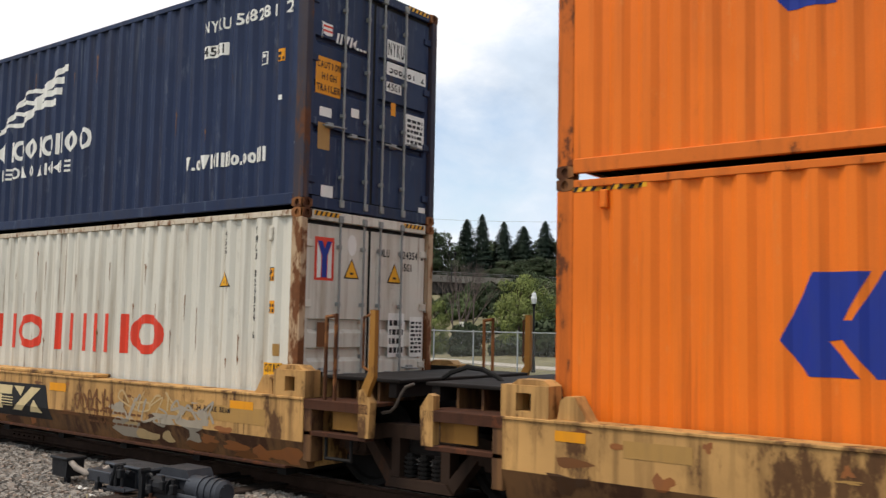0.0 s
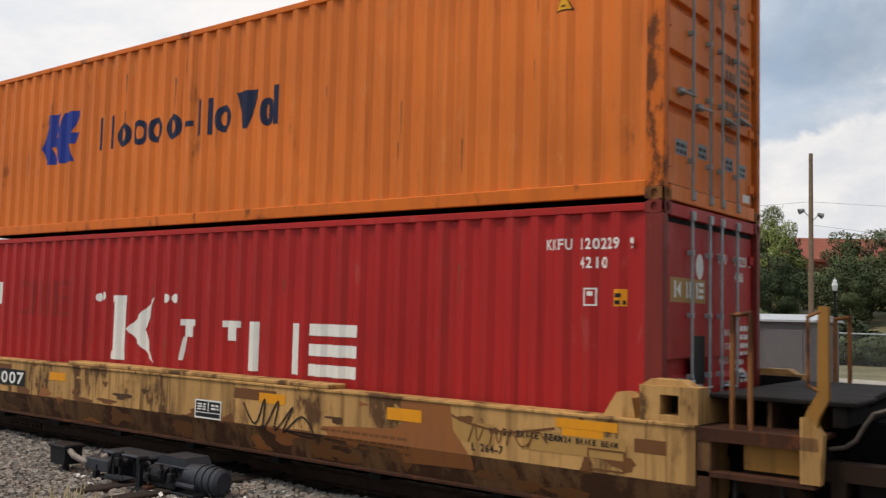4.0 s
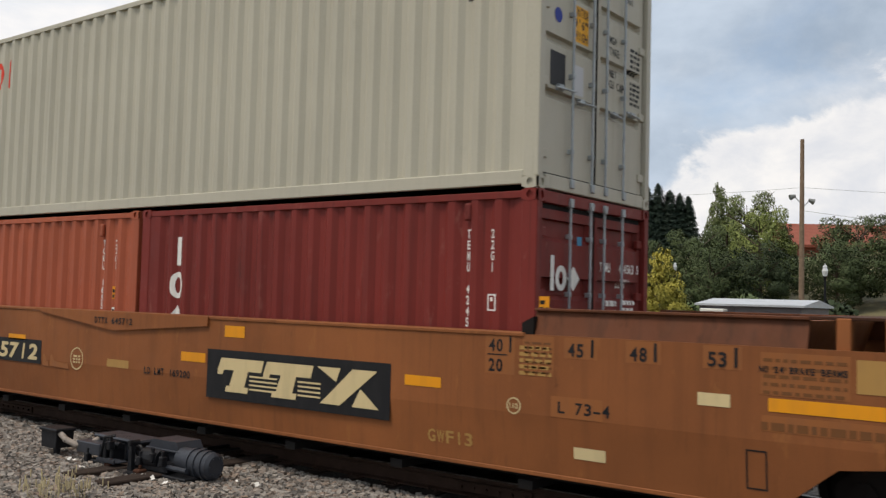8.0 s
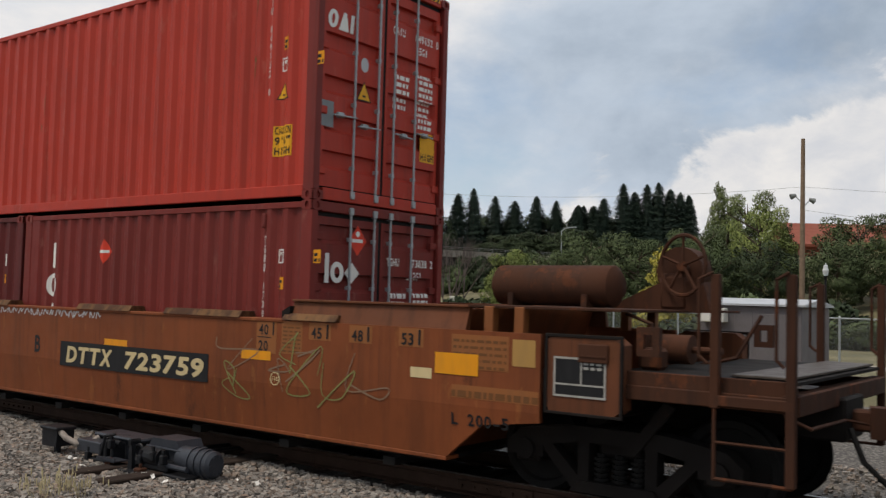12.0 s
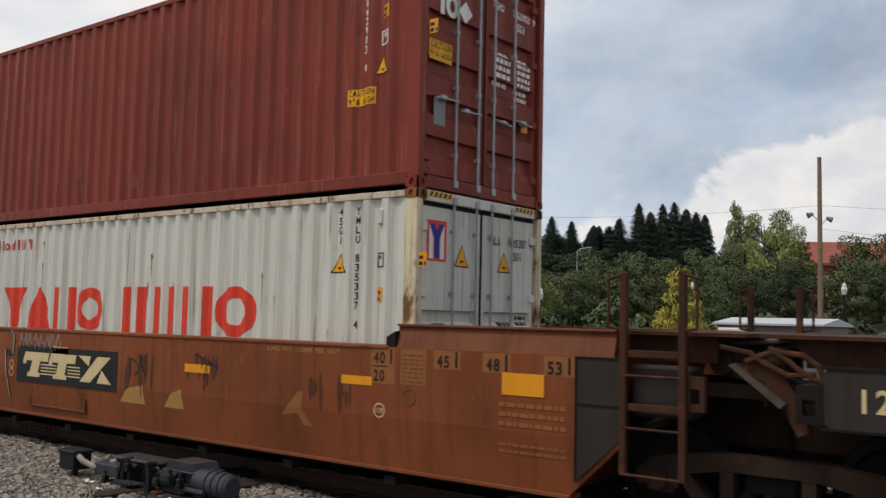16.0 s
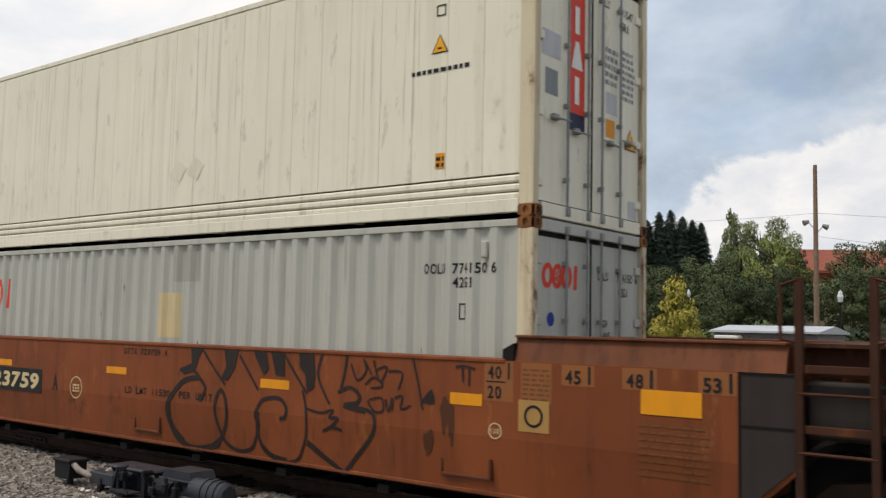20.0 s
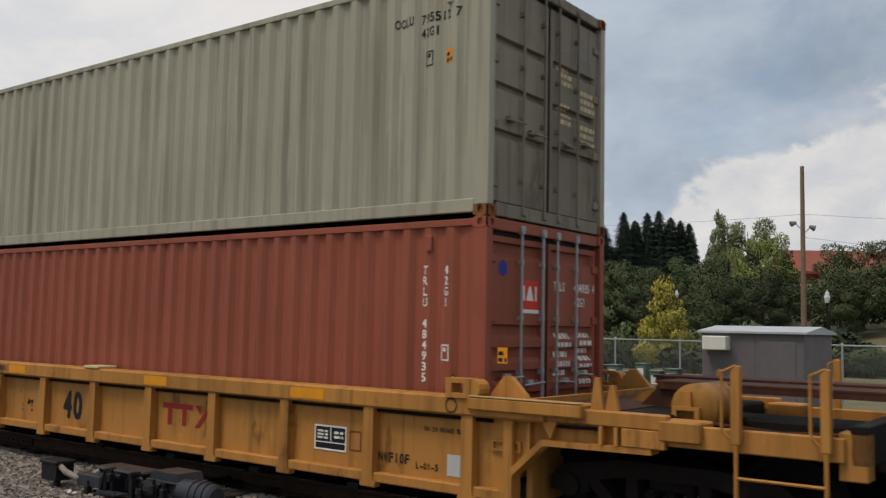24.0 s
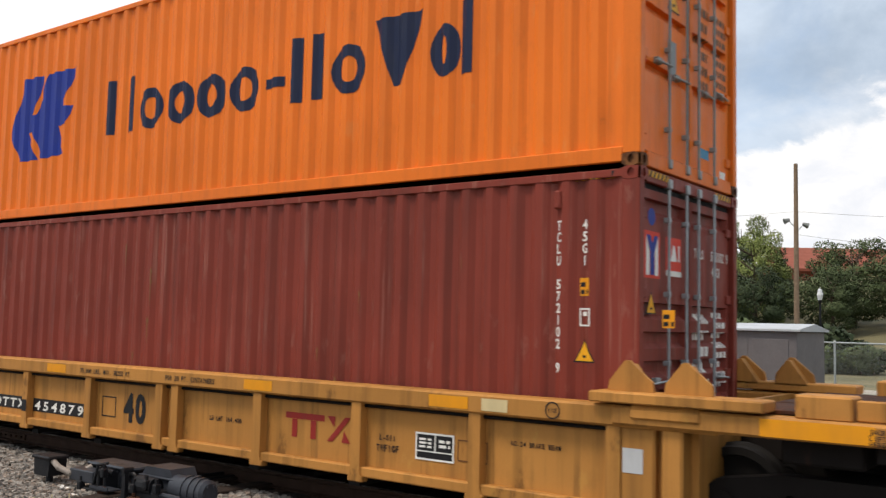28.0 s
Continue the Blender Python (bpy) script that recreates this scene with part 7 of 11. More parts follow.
def brake_gear(c, e, tank=True, wheel=True):
    """Air reservoir and handbrake on a car's end platform."""
    X = lambda a: e * a
    if tank:
        x0, x1, z, r = (8.10, 9.40, 1.95, 0.205) if wheel else (9.28, 9.76, 1.82, 0.13)
        g = Geo().rod((X(x0), -0.36, z), (X(x1), -0.36, z), r, 20).rod((X(x1), -0.36, z), (X(x1 + 0.07), -0.36, z), r, 20, r * 0.55).rod((X(x0 - 0.07), -0.36, z), (X(x0), -0.36, z), r * 0.55, 20, r)
        part("air_reservoir", g, "rusty", c, "rusty cylindrical air reservoir", 40)
        for k in (0.15, 0.8):
            x = x0 + (x1 - x0) * k
            part("reservoir_bracket", Geo().box(X(x), X(x + 0.06), -0.36 - r, -0.36 + r, 1.7, z - r * 0.4), "rusty", c)
    if wheel:
        part("gusset", Geo().prism([(X(9.05), 1.72), (X(10.20), 1.72), (X(10.12), 2.02), (X(9.72), 2.02)], "y", 0.06, 0.30), "rusty", c)
        part("handbrake", Geo().rod((X(9.86), 0.34, 2.12), (X(9.86), 0.10, 2.12), 0.24, 18).box(X(9.66), X(9.98), 0.04, 0.34, 1.72, 2.10, 0.05).rod((X(9.92), 0.10, 2.14), (X(9.98), -0.12, 2.16), 0.05, 10), "rusty", c, "", 40)
        wheel_at = Matrix.Translation((X(9.98), -0.10, 2.17)) @ Matrix.Rotation(e * radians(-22), 4, "Z")
        g = Geo().ring((0, 0, 0), "y", 0.29, 0.028, 24, 0.02)
        for k in range(5):
            a = 1.2566 * k + 0.3
            g.tube([(0, 0, 0), (0.28 * math.cos(a), 0, 0.28 * math.sin(a))], 0.015, 5)
        part("brake_wheel", g, "rusty", c).matrix_basis = wheel_at
        part("brake_chain", Geo().tube([(X(10.6), 0.3, 1.7), (X(10.4), 0.2, 1.3), (X(10.1), 0.1, 1.22)], 0.02, 5), "rusty", c)


def brown_joint(c, e, kind):
    """The end over a shared bogie; the right end has a ladder, the left one a dark box."""
    X = lambda a: e * a
    for s in (-1, 1):
        if kind == "shared":
            g = Geo().prism([(X(8.15), 1.49), (X(8.62), 1.49), (X(8.62), 0.85), (X(8.15), 0.42)], "y", s * (SIDE + 0.006), s * (SIDE - 0.02))
            part("end_patch", g, "darkplate", c)
            part("patch_rim", Geo().box(X(8.16), X(8.62), s * (SIDE + 0.012), s * SIDE, 1.48, 1.50).box(X(8.16), X(8.62), s * (SIDE + 0.012), s * SIDE, 1.08, 1.10).box(X(8.15), X(8.17), s * (SIDE + 0.012), s * SIDE, 0.46, 1.50), "sooty", c)
            for k in (8.61, 9.13):
                part("upright", Geo().box(X(k - 0.03), X(k + 0.03), s * 1.53, s * 1.47, 0.54, 2.22, 0.006), "rusty", c)
            for z in (1.10, 1.54):
                part("ladder_tie", Geo().box(X(8.62), X(9.12), s * 1.50, s * 1.46, z - 0.03, z + 0.03, 0.004), "rusty", c)
            for z in (0.55, 0.93, 1.36):
                part("ladder_rung", Geo().tube([(X(8.61), s * 1.52, z), (X(9.13), s * 1.52, z)], 0.014, 6), "rusty", c)
            grab(c, [(X(8.58), s * 1.52, 1.74), (X(8.48), s * 1.53, 1.76), (X(8.48), s * 1.53, 2.16), (X(8.60), s * 1.52, 2.20)], "rusty", 0.014)
            grab(c, [(X(9.16), s * 1.52, 1.74), (X(9.26), s * 1.53, 1.76), (X(9.26), s * 1.53, 2.16), (X(9.14), s * 1.52, 2.20)], "rusty", 0.014)
            part("end_block", Geo().box(X(8.62), X(9.15), s * 1.40, s * 1.1, 1.02, 1.45, 0.03), "darkplate", c)
        else:
            g = Geo().prism([(X(8.08), 1.46), (X(8.12), 1.50), (X(9.02), 1.50), (X(9.08), 1.46), (X(9.08), 1.10), (X(9.02), 1.06), (X(8.12), 1.06), (X(8.08), 1.10)], "y", s * 1.54, s * 1.36)
            part("side_box", g, "darkplate", c)
            part("box_rim", Geo().box(X(8.06), X(9.10), s * 1.55, s * 1.53, 1.49, 1.515).box(X(8.06), X(9.10), s * 1.55, s * 1.53, 1.05, 1.07), "darksteel", c)
            part("end_patch", Geo().prism([(X(8.05), 1.05), (X(8.6), 1.05), (X(8.6), 0.82), (X(8.05), 0.34)], "y", s * (SIDE + 0.006), s * (SIDE - 0.02)), "darkplate", c)
            part("lifting_lug", Geo().window(min(X(9.1), X(9.3)), max(X(9.1), X(9.3)), 1.08, 1.36, min(X(9.16), X(9.25)), max(X(9.16), X(9.25)), 1.14, 1.26, s * 1.48, s * 1.42), "sooty", c)
    part("joint_deck", Geo().box(X(8.5), X(9.6), -1.38, 1.38, 1.70, 1.73).box(X(8.5), X(9.3), -1.2, 1.2, 1.48, 1.70), "rusty", c)
    part("center_sill", Geo().box(X(7.9), X(9.65), -0.4, 0.4, 0.72, 1.3, 0.03), "dusty", c)
    if kind == "shared":
        part("brake_valve", Geo().box(X(9.22), X(9.52), -1.05, -0.75, 1.36, 1.60, 0.04).rod((X(9.28), -1.08, 1.48), (X(9.28), -0.7, 1.48), 0.10, 12).rod((X(9.46), -1.1, 1.42), (X(9.46), -0.8, 1.42), 0.07, 10), "dusty", c)
        part("brake_valve", Geo().box(X(9.62), X(9.84), -1.02, -0.78, 1.38, 1.62, 0.03).rod((X(9.72), -1.06, 1.50), (X(9.72), -0.8, 1.50), 0.08, 12), "dusty", c)
        part("brake_pipe", Geo().tube([(X(9.1), -0.9, 1.62), (X(9.5), -0.95, 1.66), (X(9.8), -0.95, 1.68), (X(10.05), -1.0, 1.66), (X(10.12), -1.0, 1.45)], 0.024, 7), "galvdirt", c)
        part("brake_pipe", Geo().tube([(X(9.58), -1.06, 1.58), (X(9.60), -1.08, 1.42), (X(9.64), -1.06, 1.30), (X(9.63), -1.04, 1.16)], 0.012, 6), "galvdirt", c)
        part("cross_beam", Geo().box(X(9.1), X(10.05), -1.1, -0.95, 1.20, 1.32, 0.01), "dusty", c)
        part("lever_arm", Geo().prism([(X(9.60), 1.56), (X(9.80), 1.50), (X(9.94), 1.32), (X(10.06), 1.00), (X(9.97), 0.96), (X(9.84), 1.22), (X(9.72), 1.36), (X(9.56), 1.44)], "y", -1.34, -1.22), "rusty", c, "rusty bent lever arm")
        part("gusset_plate", Geo().prism([(X(9.46), 1.48), (X(9.50), 1.50), (X(9.90), 1.21), (X(9.86), 1.17)], "y", -1.40, -1.20), "galvdirt", c, "dusty slanting plate")
        for pts in (((9.40, 1.62), (9.62, 1.58), (9.74, 1.50), (9.92, 1.42), (10.10, 1.44)), ((9.60, 1.52), (9.80, 1.60), (10.02, 1.58), (10.14, 1.50), (10.18, 1.38)), ((9.78, 1.62), (9.90, 1.54), (10.0, 1.46), (10.12, 1.40))):
            part("brake_hose", Geo().tube([(X(a), -1.36, b) for a, b in pts], 0.024, 7), "rusty", c, "", 40)
        part("lifting_lug", Geo().window(min(X(9.14), X(9.30)), max(X(9.14), X(9.30)), 1.10, 1.38, min(X(9.18), X(9.26)), max(X(9.18), X(9.26)), 1.16, 1.28, -1.48, -1.42), "rusty", c)


def grease(c, seed, u0, v0, u1, v1, n):
    """Black grease wiped down a car's side in ragged runs."""
    rnd = random.Random(seed)
    for _ in range(n):
        u, w, a, b = rnd.uniform(u0, u1), rnd.uniform(0.012, 0.05), rnd.uniform(v0, v0 + (v1 - v0) * 0.5), rnd.uniform(v0 + (v1 - v0) * 0.55, v1)
        pts = [(u - w * 0.4, a), (u + w * 0.3, a + 0.03), (u + w, (a + b) / 2), (u + w * 0.6, b), (u - w * 0.5, b - 0.02), (u - w, (a + b) / 2 + 0.04)]
        mark(c, "grease_stain", Flat().poly(pts), "d_grease", "black grease run", rnd.uniform(0.0025, 0.004), z_fold=0.8, slope=0.1)


def side_bracket(c, u0, u1):
    """A shallow bent frame welded low on a car's side."""
    y = -SIDE + 0.045
    g = Geo().box(u0, u1, y - 0.035, y, 0.40, 0.425, 0.004).box(u0, u0 + 0.025, y - 0.03, y, 0.425, 0.56, 0.004).box(u1 - 0.03, u1, y - 0.05, y, 0.425, 0.60, 0.004).box(u0 + 0.025, u1 - 0.03, y - 0.018, y - 0.002, 0.54, 0.56)
    part("side_bracket", g, "browndirt", c)


def brown_marks(c, dx=0.0, dl=0.0, mid="48"):
    """Length marks over the ends; dx and dl shift the right and the left ones."""
    f = Flat().text("40", 5.62 + dx, 1.335, 0.115).rect(5.84 + dx, 1.33, 5.862 + dx, 1.48).text("20", 5.62 + dx, 1.155, 0.115).rect(5.60 + dx, 1.30, 5.82 + dx, 1.31)
    f.text("45", 6.44 + dx, 1.33, 0.115).rect(6.66 + dx, 1.33, 6.685 + dx, 1.48).text("48", 7.02 + dx, 1.33, 0.115).rect(7.23 + dx, 1.33, 7.255 + dx, 1.48).text("53", 7.68 + dx, 1.33, 0.115).rect(7.89 + dx, 1.33, 7.915 + dx, 1.48)
    g = Flat().text("40", -5.80 + dl, 1.335, 0.115).rect(-5.86 + dl, 1.33, -5.84 + dl, 1.48).text("20", -5.80 + dl, 1.155, 0.115).rect(-5.81 + dl, 1.30, -5.60 + dl, 1.31)
    g.text("45", -6.62 + dl, 1.33, 0.115).rect(-6.68 + dl, 1.33, -6.655 + dl, 1.48).text(mid, -7.2 + dl, 1.33, 0.115).rect(-7.26 + dl, 1.33, -7.235 + dl, 1.48).text("53", -7.85 + dl, 1.33, 0.115).rect(-7.91 + dl, 1.33, -7.885 + dl, 1.48)
    for e in (-1, 1):
        for a, b, lo in ((5.58, 5.90, 1.13), (5.98, 6.30, 1.14), (6.40, 6.72, 1.31), (6.98, 7.29, 1.31), (7.64, 7.95, 1.31)):
            mark(c, "paint_patch", Flat().rect(min(e * a, e * b) + (dx if e > 0 else dl), lo, max(e * a, e * b) + (dx if e > 0 else dl), 1.49), "d_patch", "faded tan repaint patch", 0.002)
        mark(c, "small_print", Flat().bars(6.0 + dx if e > 0 else -6.28 + dl, 1.16, 6.28 + dx if e > 0 else -6.0 + dl, 1.46, 7, 61, 0.42), "d_rustpatch", "faded small print", 0.004)
    for q in (f, g):
        mark(c, "lettering", q, "d_black", "black length marks 40 20 45 48 53")


# -- golden yellow ribbed well cars --
def yellow_car(label, ribs, joint, tall):
    c = thing("well_car", label, "rail car", "yellow ribbed well cars")
    for s in (-1, 1):
        z = 0 if s < 0 else math.pi
        part("top_sill", Geo().box(-6.9, 6.9, s * (SIDE + 0.02), s * 1.27, 0.985, 1.165, 0.02), "gold", c)
        part("side_web", Geo().box(-6.5, 6.5, s * (SIDE - 0.10), s * (SIDE - 0.14), 0.34, 0.99), "gold", c)
        part("bottom_chord", Geo().box(-6.5, 6.5, s * (SIDE - 0.02), s * 1.30, 0.25, 0.35, 0.012), "gold", c)
        part("web_pipe", Geo().tube([(-6.3, s * (SIDE - 0.07), 0.955), (6.3, s * (SIDE - 0.07), 0.955)], 0.018, 6), "sooty", c)

        def rib():
            return meshed("rib", Geo().prism([(-0.065, 0.99), (0.065, 0.99), (0.065, 0.30), (0.09, 0.24), (-0.09, 0.24), (-0.065, 0.30)], "y", -0.10, 0.0)
                          .box(-0.10, 0.10, -0.10, 0.0, 0.20, 0.26, 0.01), "gold")
        for x in ribs:
            o = part("rib", once("yrib", rib), None, c)
            o.matrix_basis = pose(x, s * (SIDE - 0.10), 0, 0, 0, z)
    g = Geo().box(-6.5, 6.5, -1.25, 1.25, 0.20, 0.24)
    for i in range(9):
        g.box(-6.0 + i * 1.5, -5.85 + i * 1.5, -1.4, 1.4, 0.14, 0.2)
    part("well_floor", g, "darksteel", c)
    for e in (-1, 1):
        yellow_end(c, e, tall and e > 0)
    return c


def yellow_end(c, e, tall):
    X = lambda a: e * a
    for s in (-1, 1):
        y0, y1 = s * (SIDE - 0.02), s * 1.32
        part("end_plate", Geo().box(X(6.45), X(6.55), y0, y1, 0.26, 1.0, 0.01), "gold", c)
        if tall:
            part("end_pocket", Geo().box(X(6.02), X(6.36), s * (SIDE - 0.02), s * 1.1, 0.24, 1.0, 0.02), "gold", c)
            part("end_pocket", Geo().box(X(6.42), X(6.60), s * (SIDE + 0.0), s * 1.1, 0.28, 1.0, 0.02), "gold", c)
            part("deck_beam", Geo().box(X(6.0), X(8.14), s * (SIDE + 0.05), s * 1.30, 1.005, 1.165, 0.02), "gold", c)
            part("beam_tail", Geo().box(X(8.14), X(8.5), s * (SIDE - 0.02), s * 1.34, 1.02, 1.12, 0.012), "gold", c)
            part("upright_plate", Geo().box(X(8.80), X(9.41), s * (SIDE - 0.0), s * 1.47, 1.11, 1.30, 0.008), "gold", c)
            part("deck_rail", Geo().box(X(7.88), X(8.85), s * 1.46, s * 1.40, 1.17, 1.32, 0.01), "gold", c)
        else:
            part("end_web", Geo().prism([(X(6.45), 0.28), (X(6.56), 0.55), (X(6.87), 0.82), (X(7.86), 0.84), (X(7.86), 1.08), (X(6.45), 1.08)], "y", s * (SIDE - 0.10), s * (SIDE - 0.14)), "gold", c)
            part("slope_chord", Geo().prism([(X(7.88), 0.80), (X(6.87), 0.785), (X(6.56), 0.50), (X(6.46), 0.26), (X(6.38), 0.28), (X(6.51), 0.54), (X(6.85), 0.835), (X(7.88), 0.85)], "y", y0, y1), "gold", c)
            part("deck_beam", Geo().box(X(6.9), X(8.02), s * (SIDE - 0.01), s * (SIDE - 0.10), 1.00, 1.13, 0.012), "gold", c)
            part("end_post", Geo().box(X(7.62), X(8.0), s * (SIDE - 0.01), s * (SIDE - 0.09), 0.85, 1.0, 0.008).box(X(7.56), X(7.59), s * SIDE, s * (SIDE - 0.10), 0.85, 1.0).box(X(7.42), X(7.45), s * SIDE, s * (SIDE - 0.10), 0.85, 1.0), "gold", c)
            part("gusset", Geo().prism([(X(7.0), 1.0), (X(6.84), 1.0), (X(6.94), 0.85)], "y", s * (SIDE - 0.03), s * (SIDE - 0.10)), "gold", c)
            part("brace", Geo().box(X(6.70), X(6.73), s * (SIDE - 0.03), s * (SIDE - 0.10), 0.70, 1.0).tube([(X(6.72), s * (SIDE - 0.06), 0.68), (X(6.90), s * (SIDE - 0.06), 0.80)], 0.022, 6), "gold", c)
            part("pipe_rail", Geo().tube([(X(6.9), s * (SIDE - 0.06), 0.96), (X(7.40), s * (SIDE - 0.06), 0.97)], 0.016, 6), "sooty", c)
            for k, h in ((7.36, 1.40), (7.50, 1.34)):
                part("lug", Geo().prism([(X(k - 0.05), 1.13), (X(k + 0.07), 1.13), (X(k + 0.03), h), (X(k - 0.01), h)], "y", s * 1.44, s * 1.40), "gold", c)
        # container guides: two small ridged castings
        for x in ((5.94, 6.44) if tall else ()):
            g = Geo().prism([(X(x - 0.02), 1.25), (X(x + 0.40), 1.25), (X(x + 0.38), 1.36), (X(x + 0.18), 1.53), (X(x + 0.14), 1.53), (X(x), 1.36)], "y", s * 1.45, s * 1.41)
            g.prism([(X(x + 0.02), 1.25), (X(x + 0.36), 1.25), (X(x + 0.18), 1.50), (X(x + 0.14), 1.50)], "y", s * 1.415, s * 1.28)
            part("container_guide", g, "gold", c)
        if not tall:
            g = Geo().window(min(X(5.84), X(6.12)), max(X(5.84), X(6.12)), 1.15, 1.33, min(X(5.91), X(6.05)), max(X(5.91), X(6.05)), 1.195, 1.285, s * 1.54, s * 1.38)
            g.rod((X(6.14), s * 1.53, 1.24), (X(6.14), s * 1.36, 1.24), 0.085, 12)
            g.prism([(X(6.20), 1.165), (X(6.62), 1.165), (X(6.60), 1.20), (X(6.44), 1.36), (X(6.36), 1.36)], "y", s * 1.34, s * 1.28)
            part("container_guide", g, "gold", c)
        part("guide_tray", Geo().box(X(5.82), X(7.26), s * 1.60, s * 1.28, 1.185, 1.275, 0.012).box(X(6.14), X(6.8), s * 1.57, s * 1.4, 1.03, 1.19, 0.05) if tall else Geo().box(X(6.10), X(7.28), s * 1.56, s * 1.30, 1.05, 1.17, 0.014), "gold", c)
        if not tall:
            part("wear_edge", Geo().box(X(6.12), X(7.27), s * 1.562, s * 1.50, 1.170, 1.182, 0.003), "d_smear", c, "pale worn edge of the tray")
            if s < 0:
                part("card_holder", Geo().window(min(X(6.29), X(6.61)), max(X(6.29), X(6.61)), 0.69, 0.79, min(X(6.32), X(6.58)), max(X(6.32), X(6.58)), 0.71, 0.77, -SIDE + 0.07, -SIDE + 0.10), "gold", c)
                part("label", Geo().box(X(5.78), X(5.95), -SIDE + 0.095, -SIDE + 0.10, 0.40, 0.60), "d_silver", c)
        part("side_block", Geo().box(X(7.46), X(7.86), s * 1.50, s * 1.2, 1.16, 1.34, 0.015) if tall else Geo().box(X(7.95), X(8.3), s * SIDE, s * 1.2, 0.92, 1.09, 0.015), "gold", c)
        top = 2.14 if tall else 1.55
        for k in (8.84, 9.37) if tall else (8.48, 9.14) if e < 0 else (8.58, 9.24):
            part("upright", Geo().box(X(k - 0.035), X(k + 0.035), s * 1.51, s * 1.44, 0.95, top, 0.006), "gold", c)
            grab(c, [(X(k - 0.05), s * 1.5, top - 0.55), (X(k - 0.10), s * 1.52, top - 0.5), (X(k - 0.10), s * 1.52, top - 0.05), (X(k), s * 1.5, top)], "gold", 0.012)
        a, b = (8.84, 9.37) if tall else (8.48, 9.14) if e < 0 else (8.58, 9.24)
        g = Geo().tube([(X(a), s * 1.49, 1.0), (X(a), s * 1.49, 0.42), (X(b), s * 1.49, 0.42), (X(b), s * 1.49, 1.0)], 0.018, 6).tube([(X(a), s * 1.49, 0.70), (X(b), s * 1.49, 0.70)], 0.014, 6)
        part("step_ladder", g, "gold", c)
        part("end_sill", Geo().box(X(8.0), X(9.35), s * 1.44, s * 1.38, 0.88, 1.12 if tall else 1.06, 0.01), "sooty" if tall else "gold", c)
        part("end_bracket", Geo().box(X(9.3), X(9.5), s * 1.40, s * 1.2, 0.75, 1.10, 0.01), "sooty" if tall else "gold", c)
    if not tall:
        # sunken deck, two running boards on pedestals and the pipes under them
        part("end_deck", Geo().box(X(6.5), X(7.42), -1.28, 1.28, 1.08, 1.11, 0.004), "rusty", c)
        part("low_deck", Geo().box(X(7.5), X(9.3), -1.30, 1.30, 0.90, 0.93, 0.004), "rusty", c)
        part("running_board", Geo().box(X(7.42), X(9.5), -0.38, 0.18, 1.32, 1.345, 0.004).box(X(7.45), X(9.5), -0.38, -0.35, 1.27, 1.32), "rusty", c)
        part("running_board", Geo().box(X(6.95), X(9.3), 0.62, 1.05, 1.32, 1.345, 0.004).box(X(6.98), X(9.3), 0.62, 0.65, 1.27, 1.32), "rusty", c)
        part("pedestal", Geo().box(X(7.45), X(7.80), -0.34, 0.14, 0.93, 1.32, 0.02).prism([(X(7.45), 1.32), (X(7.45), 1.08), (X(7.22), 1.08)], "y", -0.30, -0.26), "rusty", c)
        part("pedestal", Geo().prism([(X(7.0), 1.32), (X(7.06), 1.32), (X(7.02), 1.08), (X(6.92), 1.08)], "y", 0.66, 0.72).box(X(7.12), X(7.34), 0.7, 0.98, 1.08, 1.32, 0.01), "rusty", c)
        part("gusset_plate", Geo().prism([(X(7.40), 1.11), (X(6.98), 1.11), (X(7.12), 1.20), (X(7.40), 1.30)], "y", 0.06, 0.03), "ochre", c)
        if e < 0:
            part("air_reservoir", Geo().rod((X(7.95), -0.75, 1.03), (X(9.0), -0.75, 1.03), 0.10, 16).rod((X(7.95), -0.75, 1.03), (X(7.88), -0.75, 1.03), 0.10, 16, 0.05).rod((X(9.0), -0.75, 1.03), (X(9.07), -0.75, 1.03), 0.10, 16, 0.05), "sooty", c, "dirty air reservoir", 40)
            part("brake_valve", Geo().box(X(7.55), X(7.85), -0.95, -0.62, 0.93, 1.12, 0.05).rod((X(7.6), -0.8, 1.12), (X(7.6), -0.8, 1.20), 0.07, 10), "rusty", c)
        part("brake_pipe", Geo().tube([(X(7.6), -1.1, 1.0), (X(8.1), -1.08, 1.06), (X(8.8), -1.1, 1.02), (X(9.35), -1.12, 1.05)], 0.022, 6), "rusty", c)
    for y in (-1.30, -0.42, 0.46) if tall else ():
        part("end_deck", Geo().box(X(7.0), X(9.5), y, y + 0.80, 1.17, 1.20, 0.004).box(X(7.2), X(7.3), y, y + 0.8, 1.05, 1.17).box(X(9.2), X(9.3), y, y + 0.8, 1.05, 1.17), "rusty", c)
    part("end_wall", Geo().box(X(6.6), X(6.66), -1.3, 1.3, 0.24, 1.17), "gold", c)
    part("center_sill", Geo().box(X(6.6), X(9.5), -0.32, 0.32, 0.68, 1.05, 0.02), "sooty", c)
    part("body_bolster", Geo().box(X(7.3), X(7.9), -1.3, 1.3, 0.80, 1.1, 0.02), "sooty", c)
    part("end_beam", Geo().box(X(9.38), X(9.5), -1.4, 1.4, 0.86, 1.15, 0.01), "sooty", c)
    coupler(c, X(9.65), e)
